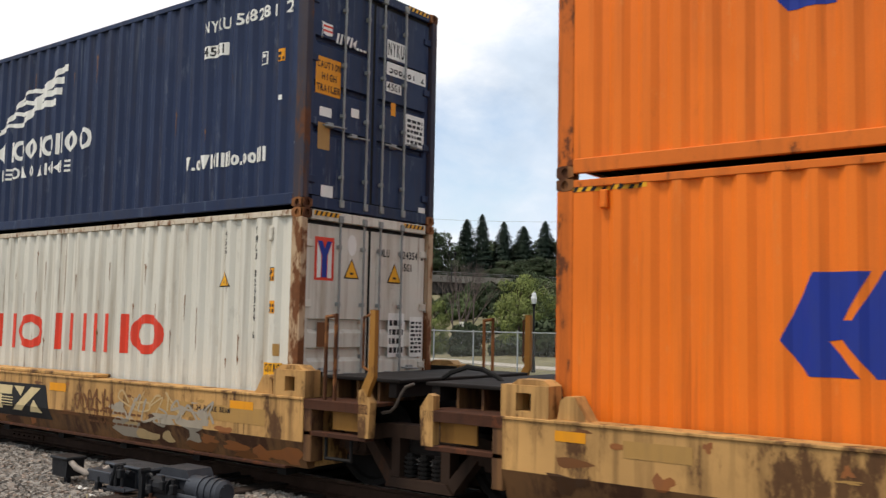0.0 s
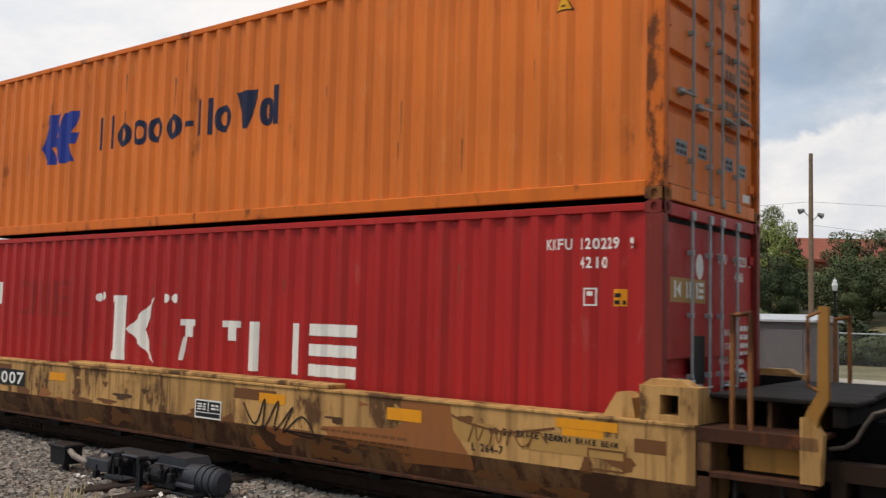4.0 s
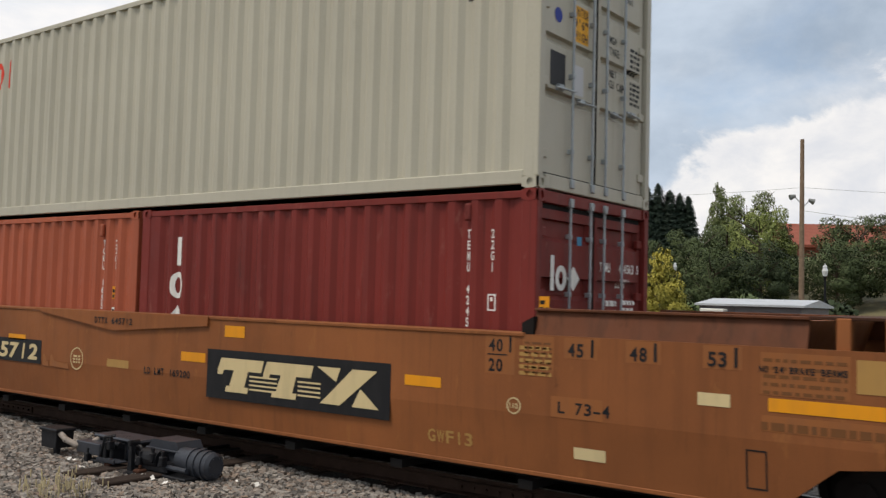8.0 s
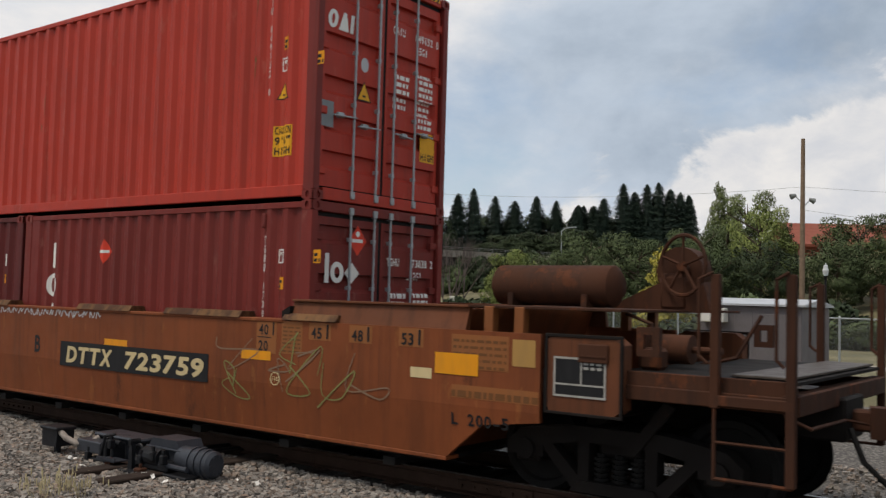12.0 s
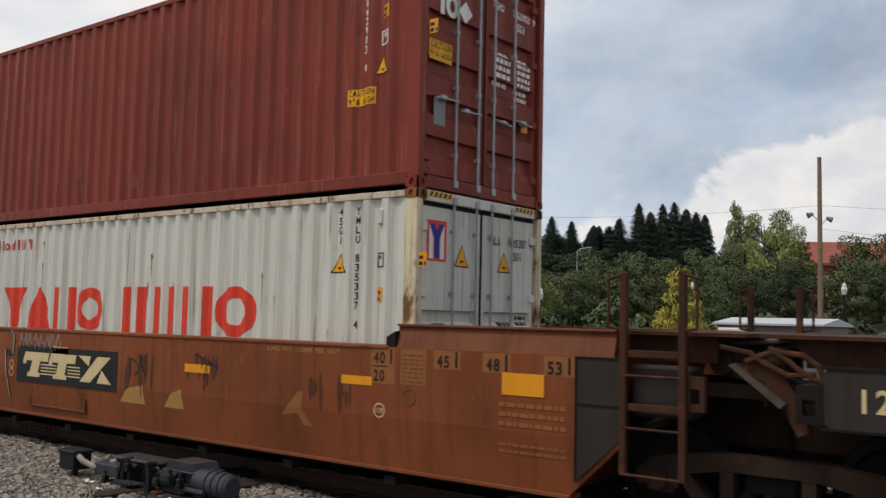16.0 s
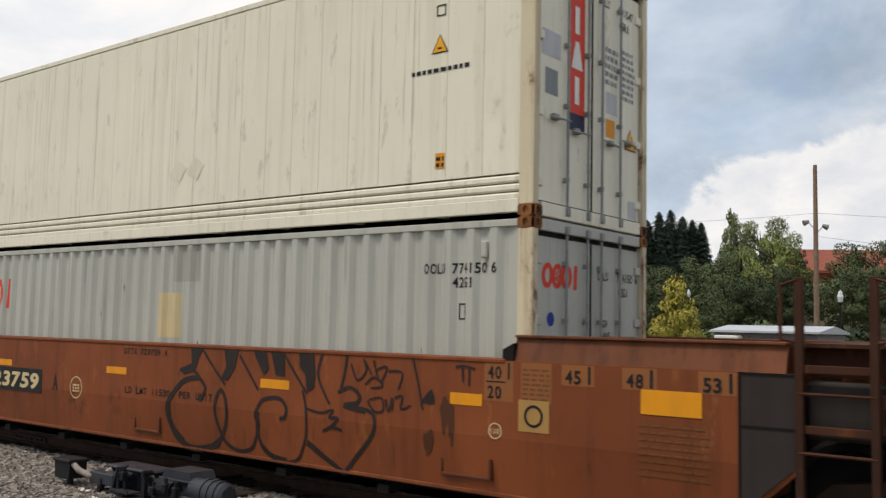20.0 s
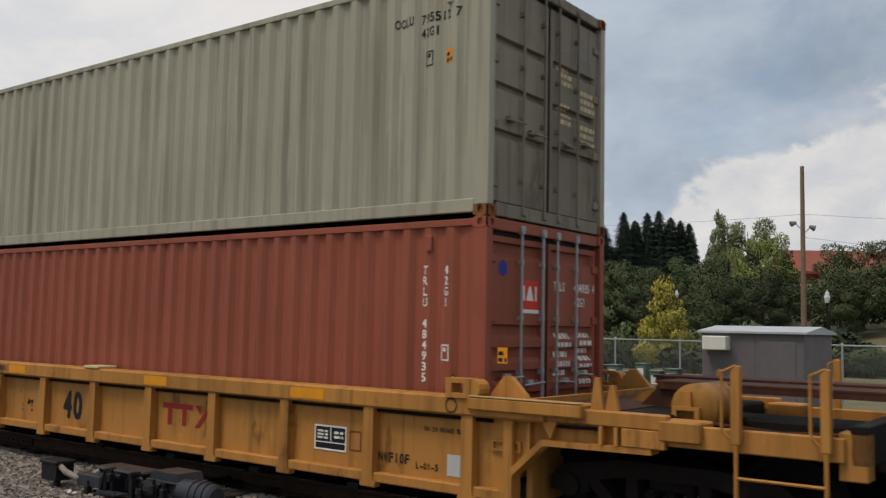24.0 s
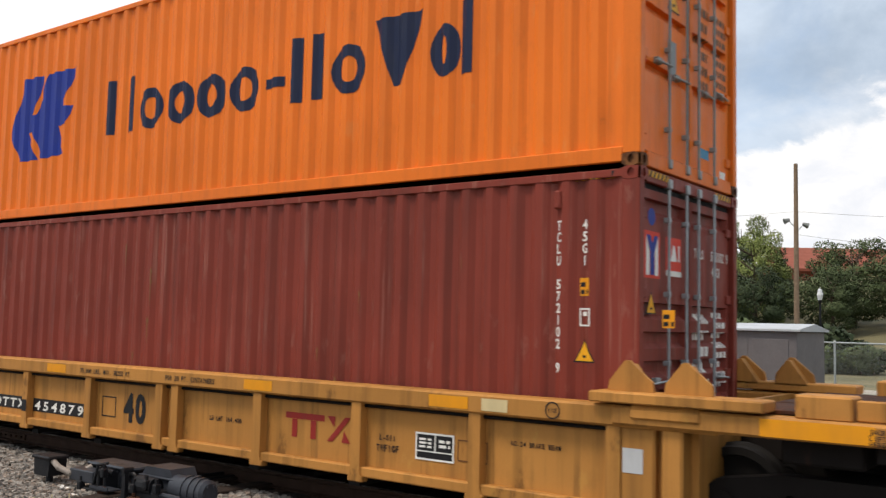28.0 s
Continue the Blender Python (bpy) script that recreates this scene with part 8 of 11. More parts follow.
    if not tall and e > 0:
        g = Geo().rod((X(8.02), -0.92, 1.16), (X(8.02), -0.30, 1.16), 0.205, 22).rod((X(8.02), -0.97, 1.16), (X(8.02), -0.92, 1.16), 0.14, 22, 0.205)
        part("air_tank", g, "ochre", c, "", 40)
        part("tank_bracket", Geo().box(X(7.86), X(7.90), -1.02, -0.96, 0.93, 1.14).box(X(8.06), X(8.10), -1.02, -0.96, 0.93, 1.14).box(X(7.86), X(8.10), -1.02, -0.96, 1.14, 1.17).box(X(7.93), X(8.02), -1.00, -0.96, 1.17, 1.30), "gold", c)
    if e < 0:
        g = Geo().ring((X(9.35), 1.0, 1.56), "x", 0.25, 0.03, 20, 0.016)
        for k in range(3):
            t = 2.094 * k + 0.3
            g.tube([(X(9.35), 1.0, 1.56), (X(9.35), 1.0 + 0.25 * math.cos(t), 1.56 + 0.25 * math.sin(t))], 0.012, 5)
        part("brake_wheel", g, "gold", c)
        part("handbrake", Geo().rod((X(9.30), 1.0, 1.56), (X(9.05), 1.0, 1.56), 0.15, 14).rod((X(9.36), 1.0, 1.56), (X(9.30), 1.0, 1.56), 0.04, 8).box(X(9.25), X(9.04), 0.84, 1.16, 1.30, 1.54, 0.05).prism([(X(9.02), 1.32), (X(8.86), 1.32), (X(8.92), 1.66), (X(9.02), 1.72)], "y", 0.9, 1.0), "ochre", c)

# ---- the train: every car and container with its place along the train ----
MOVERS = []        # things that roll: object, place along the train, height


def load(box, s, z):
    MOVERS.append((box.ob, s, z))
    return box


def roll(car, s):
    MOVERS.append((car, s, 0.0))
    return car


def funnel(box, where, u0, v0, u1, v1):
    """A red-bordered white panel with a blue funnel shape."""
    put = box.side if where == "side" else box.door
    w, h = u1 - u0, v1 - v0
    put("logo_panel", Flat().rect(u0, v0, u1, v1), "d_red", "red framed panel with a blue funnel shape")
    X, Y = lambda a: u0 + w * a, lambda b: v0 + h * b
    f = Flat().put([(X(0.12), Y(0.06)), (X(0.33), Y(0.06)), (X(0.33), Y(0.58)), (X(0.12), Y(0.90))], [(X(0.67), Y(0.06)), (X(0.88), Y(0.06)), (X(0.88), Y(0.90)), (X(0.67), Y(0.58))])
    put("logo_field", f, "d_white", "", 0.005)
    f = Flat().poly([(X(0.14), Y(0.91)), (X(0.38), Y(0.91)), (X(0.5), Y(0.74)), (X(0.62), Y(0.91)), (X(0.86), Y(0.91)), (X(0.63), Y(0.56)), (X(0.63), Y(0.07)), (X(0.37), Y(0.07)), (X(0.37), Y(0.56))])
    put("funnel_shape", f, "d_blue", "", 0.007)


def rings(box, where, u0, v0, u1, v1):
    """Three red rings and a red upright, leaning a little."""
    put = box.side if where == "side" else box.door
    h, w = v1 - v0, u1 - u0
    t = h * 0.25
    for code, a, b in (("0", 0.0, 0.29), ("0", 0.25, 0.54), ("0", 0.50, 0.79), ("i", 0.82, 0.95)):
        for q, piece in enumerate(shapes(code, u0 + w * a, u0 + w * b, v0, v1, t)):
            put("emblem", Flat().put(*[[(p + (r - v0) * 0.06, r) for p, r in poly] for poly in piece]), "d_red", "red ring emblem", 0.003 + 0.0008 * q + a * 0.003)
    c = (u0 + w * 0.40, v0 + h * 0.5)
    put("emblem", Flat().put(*[[c] + [(c[0] + h * 0.24 * math.cos(1.2566 * k + d), c[1] + h * 0.24 * math.sin(1.2566 * k + d)) for d in (-0.3, 0.0, 0.3)] for k in range(5)]), "d_red", "", 0.006)


def kf(box, u0, v0, u1, v1):
    """A blue angular emblem."""
    w, h = u1 - u0, v1 - v0
    P = lambda *q: [(u0 + w * a, v0 + h * b) for a, b in q]
    f = Flat().poly(P((0, 0.34), (0.19, 1), (0.50, 1), (0.35, 0.54), (0.40, 0.54), (0.57, 1), (1, 1), (0.79, 0.58), (0.95, 0.57), (0.86, 0.36), (0.74, 0.36), (0.86, 0.02),
                      (0.52, 0), (0.34, 0.36), (0.27, 0.34), (0.44, 0), (0.16, 0)))
    box.side("emblem", f, "d_blue", "blue angular ship emblem")


def word(box, u0, v0, u1, v1, codes, ink, label, where="side", thick=0.2, lean=0.0, gap=0.12, joined=False):
    """A name as a row of plain marks, one part each; small ones stay in one mesh."""
    put = box.side if where == "side" else box.door
    row = marks_row(u0, v0, u1, v1, codes, thick, lean, gap)
    if joined or where == "door":
        f = Flat()
        for piece in row:
            f.put(*piece)
        put("mark_row", f, ink, label, 0.006, "stuff")
        return
    for k, piece in enumerate(row):
        put("name_mark", Flat().put(*piece), ink, label, 0.003 + 0.0004 * (k % 5))


def flag(box, where, u0, v0, u1, v1, field, stripes):
    put = box.side if where == "side" else box.door
    w, h = u1 - u0, v1 - v0
    put("flag", Flat().poly([(u0 + w * 0.08, v1), (u0 + w * 0.5, v1 - h * 0.06), (u1, v1 - h * 0.04), (u1, v0 + h * 0.25), (u0 + w * 0.5, v0 + h * 0.2), (u0 + w * 0.16, v0 + h * 0.28)]).rect(u0 + w * 0.02, v0, u0 + w * 0.07, v1), field, "painted house flag")
    if stripes == "bars":
        f = Flat()
        for k in (0.42, 0.70):
            f.rect(u0 + w * 0.14, v0 + h * k, u1, v0 + h * (k + 0.12))
        put("flag", f, "d_red", "", 0.005)
    else:
        put("flag", Flat().hoop(u0 + w * 0.58, v0 + h * 0.60, h * 0.24, h * 0.06).rect(u0 + w * 0.52, v0 + h * 0.42, u0 + w * 0.56, v0 + h * 0.78).rect(u0 + w * 0.60, v0 + h * 0.42, u0 + w * 0.64, v0 + h * 0.78), "d_red", "", 0.005)


def marks_small(box, u, v, ink="d_white", gap=0.30):
    """The small square code box and the yellow height plate."""
    box.side("code_box", Flat().outline(u, v, u + 0.12, v + 0.16, 0.014).rect(u + 0.035, v + 0.09, u + 0.085, v + 0.13), ink, "small square code box")
    box.sticker("side", u + gap, v, 0.11, 0.15, "d_amber", 2)


def vent(box, u, v):
    part("vent", Geo().box(u, u + 0.07, -FACE - 0.02, -FACE + 0.03, v, v + 0.17, 0.012).box(u + 0.015, u + 0.055, -FACE - 0.026, -FACE, v + 0.01, v + 0.05, 0.004), box.paint, box.ob, "small breather vent")


def stack_first():
    c = roll(tan_unit("weathered tan articulated well car carrying two orange containers", False), 1.77)
    tan_marks(c, 3)
    a = load(Box("orange corrugated container in the well of the car", "orange", post="post_orange", rail="rail_orange", casting="rustpost"), 1.74, 0.245)
    b = load(Box("orange corrugated container stacked on another orange one", "orange", post="post_orange", rail="rail_orange", casting="rustpost"), 1.74, 3.141)
    kf(a, -4.08, 1.2, -2.75, 2.0)
    word(a, -2.0, 1.3, 3.0, 1.8, "uoooo-iiovd", "d_navy", "dark blue row of rings and bars")
    kf(b, -4.22, 1.2, -2.85, 2.0)
    word(b, -2.0, 1.3, 3.0, 1.8, "uoooo-iiovd", "d_navy", "dark blue row of rings and bars")
    vent(a, -5.65, 2.6)
    a.side("hazard_stripe", Flat().rect(-5.95, 2.765, -5.2, 2.815), "d_yellow")
    f = Flat()
    for k in range(8):
        f.put([(-5.93 + k * 0.09, 2.765), (-5.89 + k * 0.09, 2.765), (-5.86 + k * 0.09, 2.815), (-5.90 + k * 0.09, 2.815)])
    a.side("hazard_stripe", f, "d_black", "", 0.005)
    bogie(c, -7.785, 0.483)
    bogie(c, 8.0, 0.419)


def blotches(c, seed, n, u0, u1, v0, v1, inks, z_fold, slope, size=0.16):
    """Ragged patches of rust, soot and bare primer on a car's side."""
    rnd = random.Random(seed)
    for _ in range(n):
        u, v = rnd.uniform(u0, u1), rnd.uniform(v0, v1)
        ru, rv = size * rnd.uniform(0.4, 1.8), size * rnd.uniform(0.2, 0.7)
        ph, m = rnd.uniform(0, 6.28), 13
        pts = []
        for k in range(m):
            a, q = 6.28318 * k / m, 1 + 0.28 * math.sin(3 * 6.28318 * k / m + ph) + rnd.uniform(-0.3, 0.3)
            pts.append((u + ru * q * math.cos(a), min(max(v + rv * q * math.sin(a), v0), v1)))
        mark(c, "rust_patch", Flat().poly(pts), rnd.choice(inks), "ragged patch of rust and soot", rnd.uniform(0.0012, 0.003), z_fold=z_fold, slope=slope)


def tan_marks(c, seed):
    """Panels, patches, reflectors and scribbles on a tan car's side."""
    blotches(c, seed, 26, -6.3, 6.3, 0.23, 0.52, ("d_rustpatch", "d_patch", "d_rustpatch", "d_soil"), 0.50, 0.34)
    blotches(c, seed + 50, 16, -6.3, 6.3, 0.48, 0.70, ("d_rustpatch", "d_patch", "d_soil"), 0.50, 0.34, 0.12)
    blotches(c, seed + 90, 22, -6.3, 6.3, 0.70, 0.94, ("d_patch", "d_tan", "d_rustpatch", "d_soil"), 0.50, 0.34, 0.06)
    fold_kw = dict(z_fold=0.50, slope=0.34)
    conspicuity(c, ((-5.95, 0.80, 0.30, 0.09), (-2.95, 0.74, 0.42, 0.11), (1.42, 0.76, 0.42, 0.11), (5.3, 0.78, 0.4, 0.09)))
    for u0, v0, u1, v1, m in ((-5.3, 0.72, -4.7, 0.86, "d_tan"), (3.6, 0.62, 4.6, 0.80, "d_tan"), (4.9, 0.62, 5.9, 0.80, "d_tan")):
        mark(c, "paint_patch", Flat().rect(u0, v0, u1, v1), m, "repainted patch", 0.003)
    mark(c, "lettering", Flat().text("NO.24 BRAKE BEAM", 4.55, 0.72, 0.06, 0.8), "d_black", "black lettering NO.24 BRAKE BEAM", 0.006)
    mark(c, "lettering", Flat().bars(2.4, 0.40, 3.6, 0.62, 3, seed, 0.4), "d_rustpatch", "faded small print", 0.004, **fold_kw)


def stack_second():
    c = roll(tan_unit("weathered tan well car with graffiti and a black panel", False), -13.80)
    tan_marks(c, 4)
    mark(c, "logo_panel", Flat().poly([(-1.30, 0.80), (1.32, 0.82), (1.46, 0.34), (-1.16, 0.32)]), "d_black", "black slanted panel with cream block emblem", 0.005, z_fold=0.50, slope=0.34)
    f = Flat()
    f.poly([(-1.08, 0.63), (0.40, 0.64), (0.42, 0.77), (-1.08, 0.76)])
    for u in (-0.92, -0.16):
        f.rect(u, 0.42, u + 0.28, 0.63)
    f.poly([(0.42, 0.42), (0.66, 0.42), (1.2, 0.77), (0.94, 0.77)]).poly([(0.46, 0.77), (0.76, 0.77), (0.66, 0.63)]).poly([(0.90, 0.42), (1.24, 0.42), (1.02, 0.60)])
    for k in range(4):
        f.rect(-0.62, 0.47 + k * 0.04, -0.14, 0.485 + k * 0.04).rect(0.12, 0.47 + k * 0.04, 0.44, 0.485 + k * 0.04)
    mark(c, "logo_panel", f, "d_cream", "", 0.009, z_fold=0.50, slope=0.34)
    tag = lambda w, *pts: mark(c, "graffiti", Flat().curve(list(pts), w, w * 0.8, 4), "d_soot", "black sprayed scribble", 0.008, z_fold=0.50, slope=0.34)
    tag(0.035, (-4.58, 0.87), (-4.52, 0.7), (-4.44, 0.91), (-4.41, 0.68), (-4.3, 0.92), (-4.27, 0.75), (-4.16, 0.93), (-4.21, 0.7), (-4.05, 0.92), (-4.0, 0.75), (-3.9, 0.93), (-3.91, 0.74), (-3.82, 0.9), (-3.73, 0.9))
    tag(0.025, (-4.67, 0.73), (-4.27, 0.81), (-3.74, 0.88))
    tag(0.02, (-4.11, 0.74), (-3.69, 0.74), (-3.49, 0.69), (-3.4, 0.62))
    tag(0.03, (-4.50, 0.72), (-4.35, 0.84), (-4.22, 0.72), (-4.08, 0.86), (-3.95, 0.78))
    tag(0.03, (-3.27, 0.91), (-3.19, 0.75), (-3.16, 0.91), (-3.1, 0.73), (-3.03, 0.92), (-3.05, 0.74), (-3.0, 0.92))
    tag(0.022, (-3.01, 0.93), (-2.9, 0.87), (-2.86, 0.76), (-2.94, 0.71), (-3.1, 0.71))
    tag(0.02, (-4.58, 0.66), (-4.44, 0.6), (-4.38, 0.62))
    mark(c, "graffiti", scrawl(5, -2.5, 0.50, -1.7, 0.80, 6, 0.02), "d_soot", "black sprayed scribble", 0.008, z_fold=0.50, slope=0.34)
    mark(c, "data_panel", Flat().rect(-4.93, 0.74, -4.65, 0.86), "d_patch", "brown stencilled panel", 0.004)
    mark(c, "small_print", Flat().bars(-4.91, 0.75, -4.67, 0.85, 4, 14, 0.5), "d_soot", "", 0.006)
    mark(c, "label", Flat().rect(-6.13, 0.53, -5.96, 0.70), "d_smear", "worn pale label", 0.004)
    conspicuity(c, ((-5.37, 0.79, 0.43, 0.09),))
    for sd, u0, v0, u1, v1, n, m, w in ((6, 2.1, 0.45, 3.0, 0.85, 9, "d_rustpatch", 0.03), (7, 3.1, 0.45, 5.0, 0.85, 7, "d_greywash", 0.04), (9, 3.2, 0.6, 4.4, 0.9, 4, "d_smear", 0.03)):
        mark(c, "graffiti", scrawl(sd, u0, v0, u1, v1, n, w), m, "faded remains of spray paint", 0.006, z_fold=0.50, slope=0.34)
    blotches(c, 95, 16, 3.0, 5.1, 0.27, 0.80, ("d_greywash", "d_greywash", "d_smear"), 0.50, 0.34, 0.17)
    a = load(Box("off-white corrugated container streaked with rust", "cream", post="post_cream", ribs="two", bars="barpaint", rail="rail_cream", casting="rustpost"), -13.80, 0.204)
    b = load(Box("navy blue corrugated container with a faded white emblem", "navy", post="post_navy", ribs="narrow", bars="barpaint", rail="navy", casting="rustpost", stripes=True), -13.80, 3.10)
    for u, dv in ((-5.4, 0),):
        flag(b, "side", -5.50, 0.58, -5.02, 0.90, "d_white", "bars")
    word(b, -4.97, 0.68, -4.10, 0.88, "uvk", "d_white", "white row of slanted bars", thick=0.3, lean=0.18)
    word(b, -4.02, 0.68, -3.56, 0.77, "iiu=", "d_white", "white row of slanted bars", thick=0.26, joined=True)
    b.side("name_block", Flat().bars(-4.97, 0.60, -4.2, 0.65, 1, 2), "d_white")
    word(b, -1.78, 1.13, 1.62, 1.45, "uvk i00i0ii00", "d_white", "peeling white row of bars and rings", thick=0.23)
    word(b, -1.38, 0.84, 1.10, 1.02, ".  m=0^0^kki=", "d_white", "peeling white row of bars and rings", gap=0.3)
    f = Flat()
    for k in range(4):
        y = 1.50 + k * 0.16
        f.curve([(-1.2 + k * 0.22, y), (-0.75 + k * 0.2, y + 0.22), (-0.35 + k * 0.2, y + 0.20), (0.1 + k * 0.2, y + 0.42), (0.66 + k * 0.1, y + 0.44)], 0.035, 0.11, 5)
    b.side("emblem", f, "d_white", "white wing-shaped brush emblem")
    word(b, 3.86, 0.59, 5.42, 0.77, "v.ovkiiuo.oom", "d_white", "white row of small bars and rings", thick=0.22, joined=True)
    b.ident("d_white", "NYKU 568281 2", ("45G1", 4.18, 2.04), 4.17, 2.36, 0.15, pitch=0.85)
    b.sticker("side", 4.16, 2.02, 0.48, 0.16, "d_white", words=("45G1",))
    marks_small(b, 5.29, 1.77)
    b.sticker("side", 5.62, 1.30, 0.06, 0.06, "d_white")
    b.door("sticker", Flat().rect(0.20, 1.38, 0.62, 1.83), "d_amber", "amber height warning sticker")
    b.door("sticker", Flat().text("CAUTION", 0.22, 1.70, 0.085, 0.68).text("HIGH", 0.30, 1.56, 0.085, 0.75).text("TRAILER", 0.22, 1.42, 0.085, 0.68), "d_black", "", 0.006)
    flag(b, "door", 0.28, 2.06, 0.46, 2.26, "d_white", "bars")
    word(b, 0.52, 2.05, 0.86, 2.18, "uvk", "d_white", "white row of bars", where="door", thick=0.28, lean=0.2)
    b.door("small_print", Flat().bars(0.88, 2.05, 1.08, 2.10, 1, 4), "d_white")
    b.sticker("door", 1.46, 2.10, 0.36, 0.24, "d_white", words=("NYKU",))
    b.sticker("door", 1.46, 1.88, 0.80, 0.17, "d_white", words=("568281 2",))
    b.sticker("door", 1.46, 1.66, 0.30, 0.13, "d_white", words=("45G1",))
    for u, v, w, h, m in ((0.28, 1.12, 0.2, 0.11, "d_white"), (0.82, 1.20, 0.14, 0.11, "d_white"), (0.26, 0.72, 0.20, 0.32, "d_tan"), (1.56, 1.36, 0.09, 0.17, "d_amber"), (1.86, 1.02, 0.38, 0.42, "d_white"), (0.34, 0.16, 0.20, 0.14, "d_white"), (2.16, 0.16, 0.14, 0.07, "d_white")):
        b.sticker("door", u, v, w, h, m, 5 if h > 0.4 else 0)
    b.side("graffiti", Flat().curve([(5.92, 0.75), (6.0, 0.95), (6.05, 0.70)], 0.012).curve([(5.94, 1.02), (6.02, 1.08), (6.04, 1.0)], 0.012).curve([(5.93, 0.62), (5.98, 0.72), (6.03, 0.6)], 0.012), "d_silver")
    # pale container
    word(a, -3.83, 2.40, -1.86, 2.56, "vvv.vmi.oom.iv", "d_rouge", "red row of small bars and rings", thick=0.2, joined=True, gap=0.16)
    funnel(a, "side", -3.80, 0.76, -2.92, 2.0)
    word(a, -2.28, 1.10, 0.62, 1.62, "v^u0", "d_red", "large red row of bars and rings", thick=0.27, gap=0.05)
    word(a, 0.96, 1.11, 3.54, 1.64, "miu0", "d_red", "large red row of bars and rings", thick=0.27)
    a.ident("d_black", "YMLU 824354 6", ("45G1", 4.72, 2.60), 5.28, 2.62, 0.085, True, 0.9)
    a.triangle("side", 4.74, 1.99, 0.22)
    marks_small(a, 5.53, 2.05, "d_black", 0.01)
    a.sticker("side", 5.55, 1.67, 0.12, 0.15, "d_amber", 2)
    a.caution("side", 5.48, 0.72, 0.33, 0.38)
    vent(a, 5.55, 2.52)
    vent(a, -5.72, 2.52)
    a.side("patch", Flat().rect(5.66, 1.18, 5.74, 1.32), "d_tan", "tan repair patch")
    funnel(a, "door", 0.27, 2.07, 0.59, 2.58)
    a.triangle("door", 0.90, 2.11, 0.25)
    a.triangle("door", 1.70, 2.09, 0.26)
    a.door("sticker", Flat().disc(0.90, 2.52, 0.13, 14, 0.08), "d_white", "white oval")
    a.door_ident("d_black", "YMLU", "824354 6", "45G1", 2.42, 0.10)
    a.sticker("door", 1.60, 1.15, 0.32, 0.56, "d_white", 4, seed=9)
    a.sticker("door", 2.03, 1.15, 0.26, 0.52, "d_white", 8, seed=10)
    a.sticker("door", 0.34, 1.29, 0.16, 0.29, "d_rustpatch")
    bogie(c, -7.785, 0.483)
    rust_runs(a, 40, 3)
    rust_runs(b, 8, 4)
    return c


def rust_runs(box, n, seed):
    """Dents that rust ran down from: thin tapered streaks on the ridges of a side."""
    rnd = random.Random(seed)
    f = Flat()
    L, H = box.L, box.H
    for _ in range(n):
        k = rnd.randrange(2, int((L - 0.8) / PITCH))
        u = -L / 2 + 0.30 + PITCH * (k + rnd.choice((0.02, 0.24, 0.13)))
        v, l, w = rnd.uniform(0.5, H - 0.25), rnd.uniform(0.08, 0.5), rnd.uniform(0.006, 0.015)
        f.put([(u - w, v), (u + w * 0.6, v + 0.02), (u + w * 0.2, v - l), (u - w * 0.3, v - l * 0.9)])
        if rnd.random() < 0.5:
            f.put([(u - w * 2, v + 0.01), (u + w * 1.6, v - 0.02), (u + w, v - 0.06), (u - w, v - 0.05)])
    M.setdefault("d_rust", decal("rust_run", "7a5434"))
    box.side("rust_streak", f, "d_rust", "rust runs from small dents", 0.0025, "stuff")


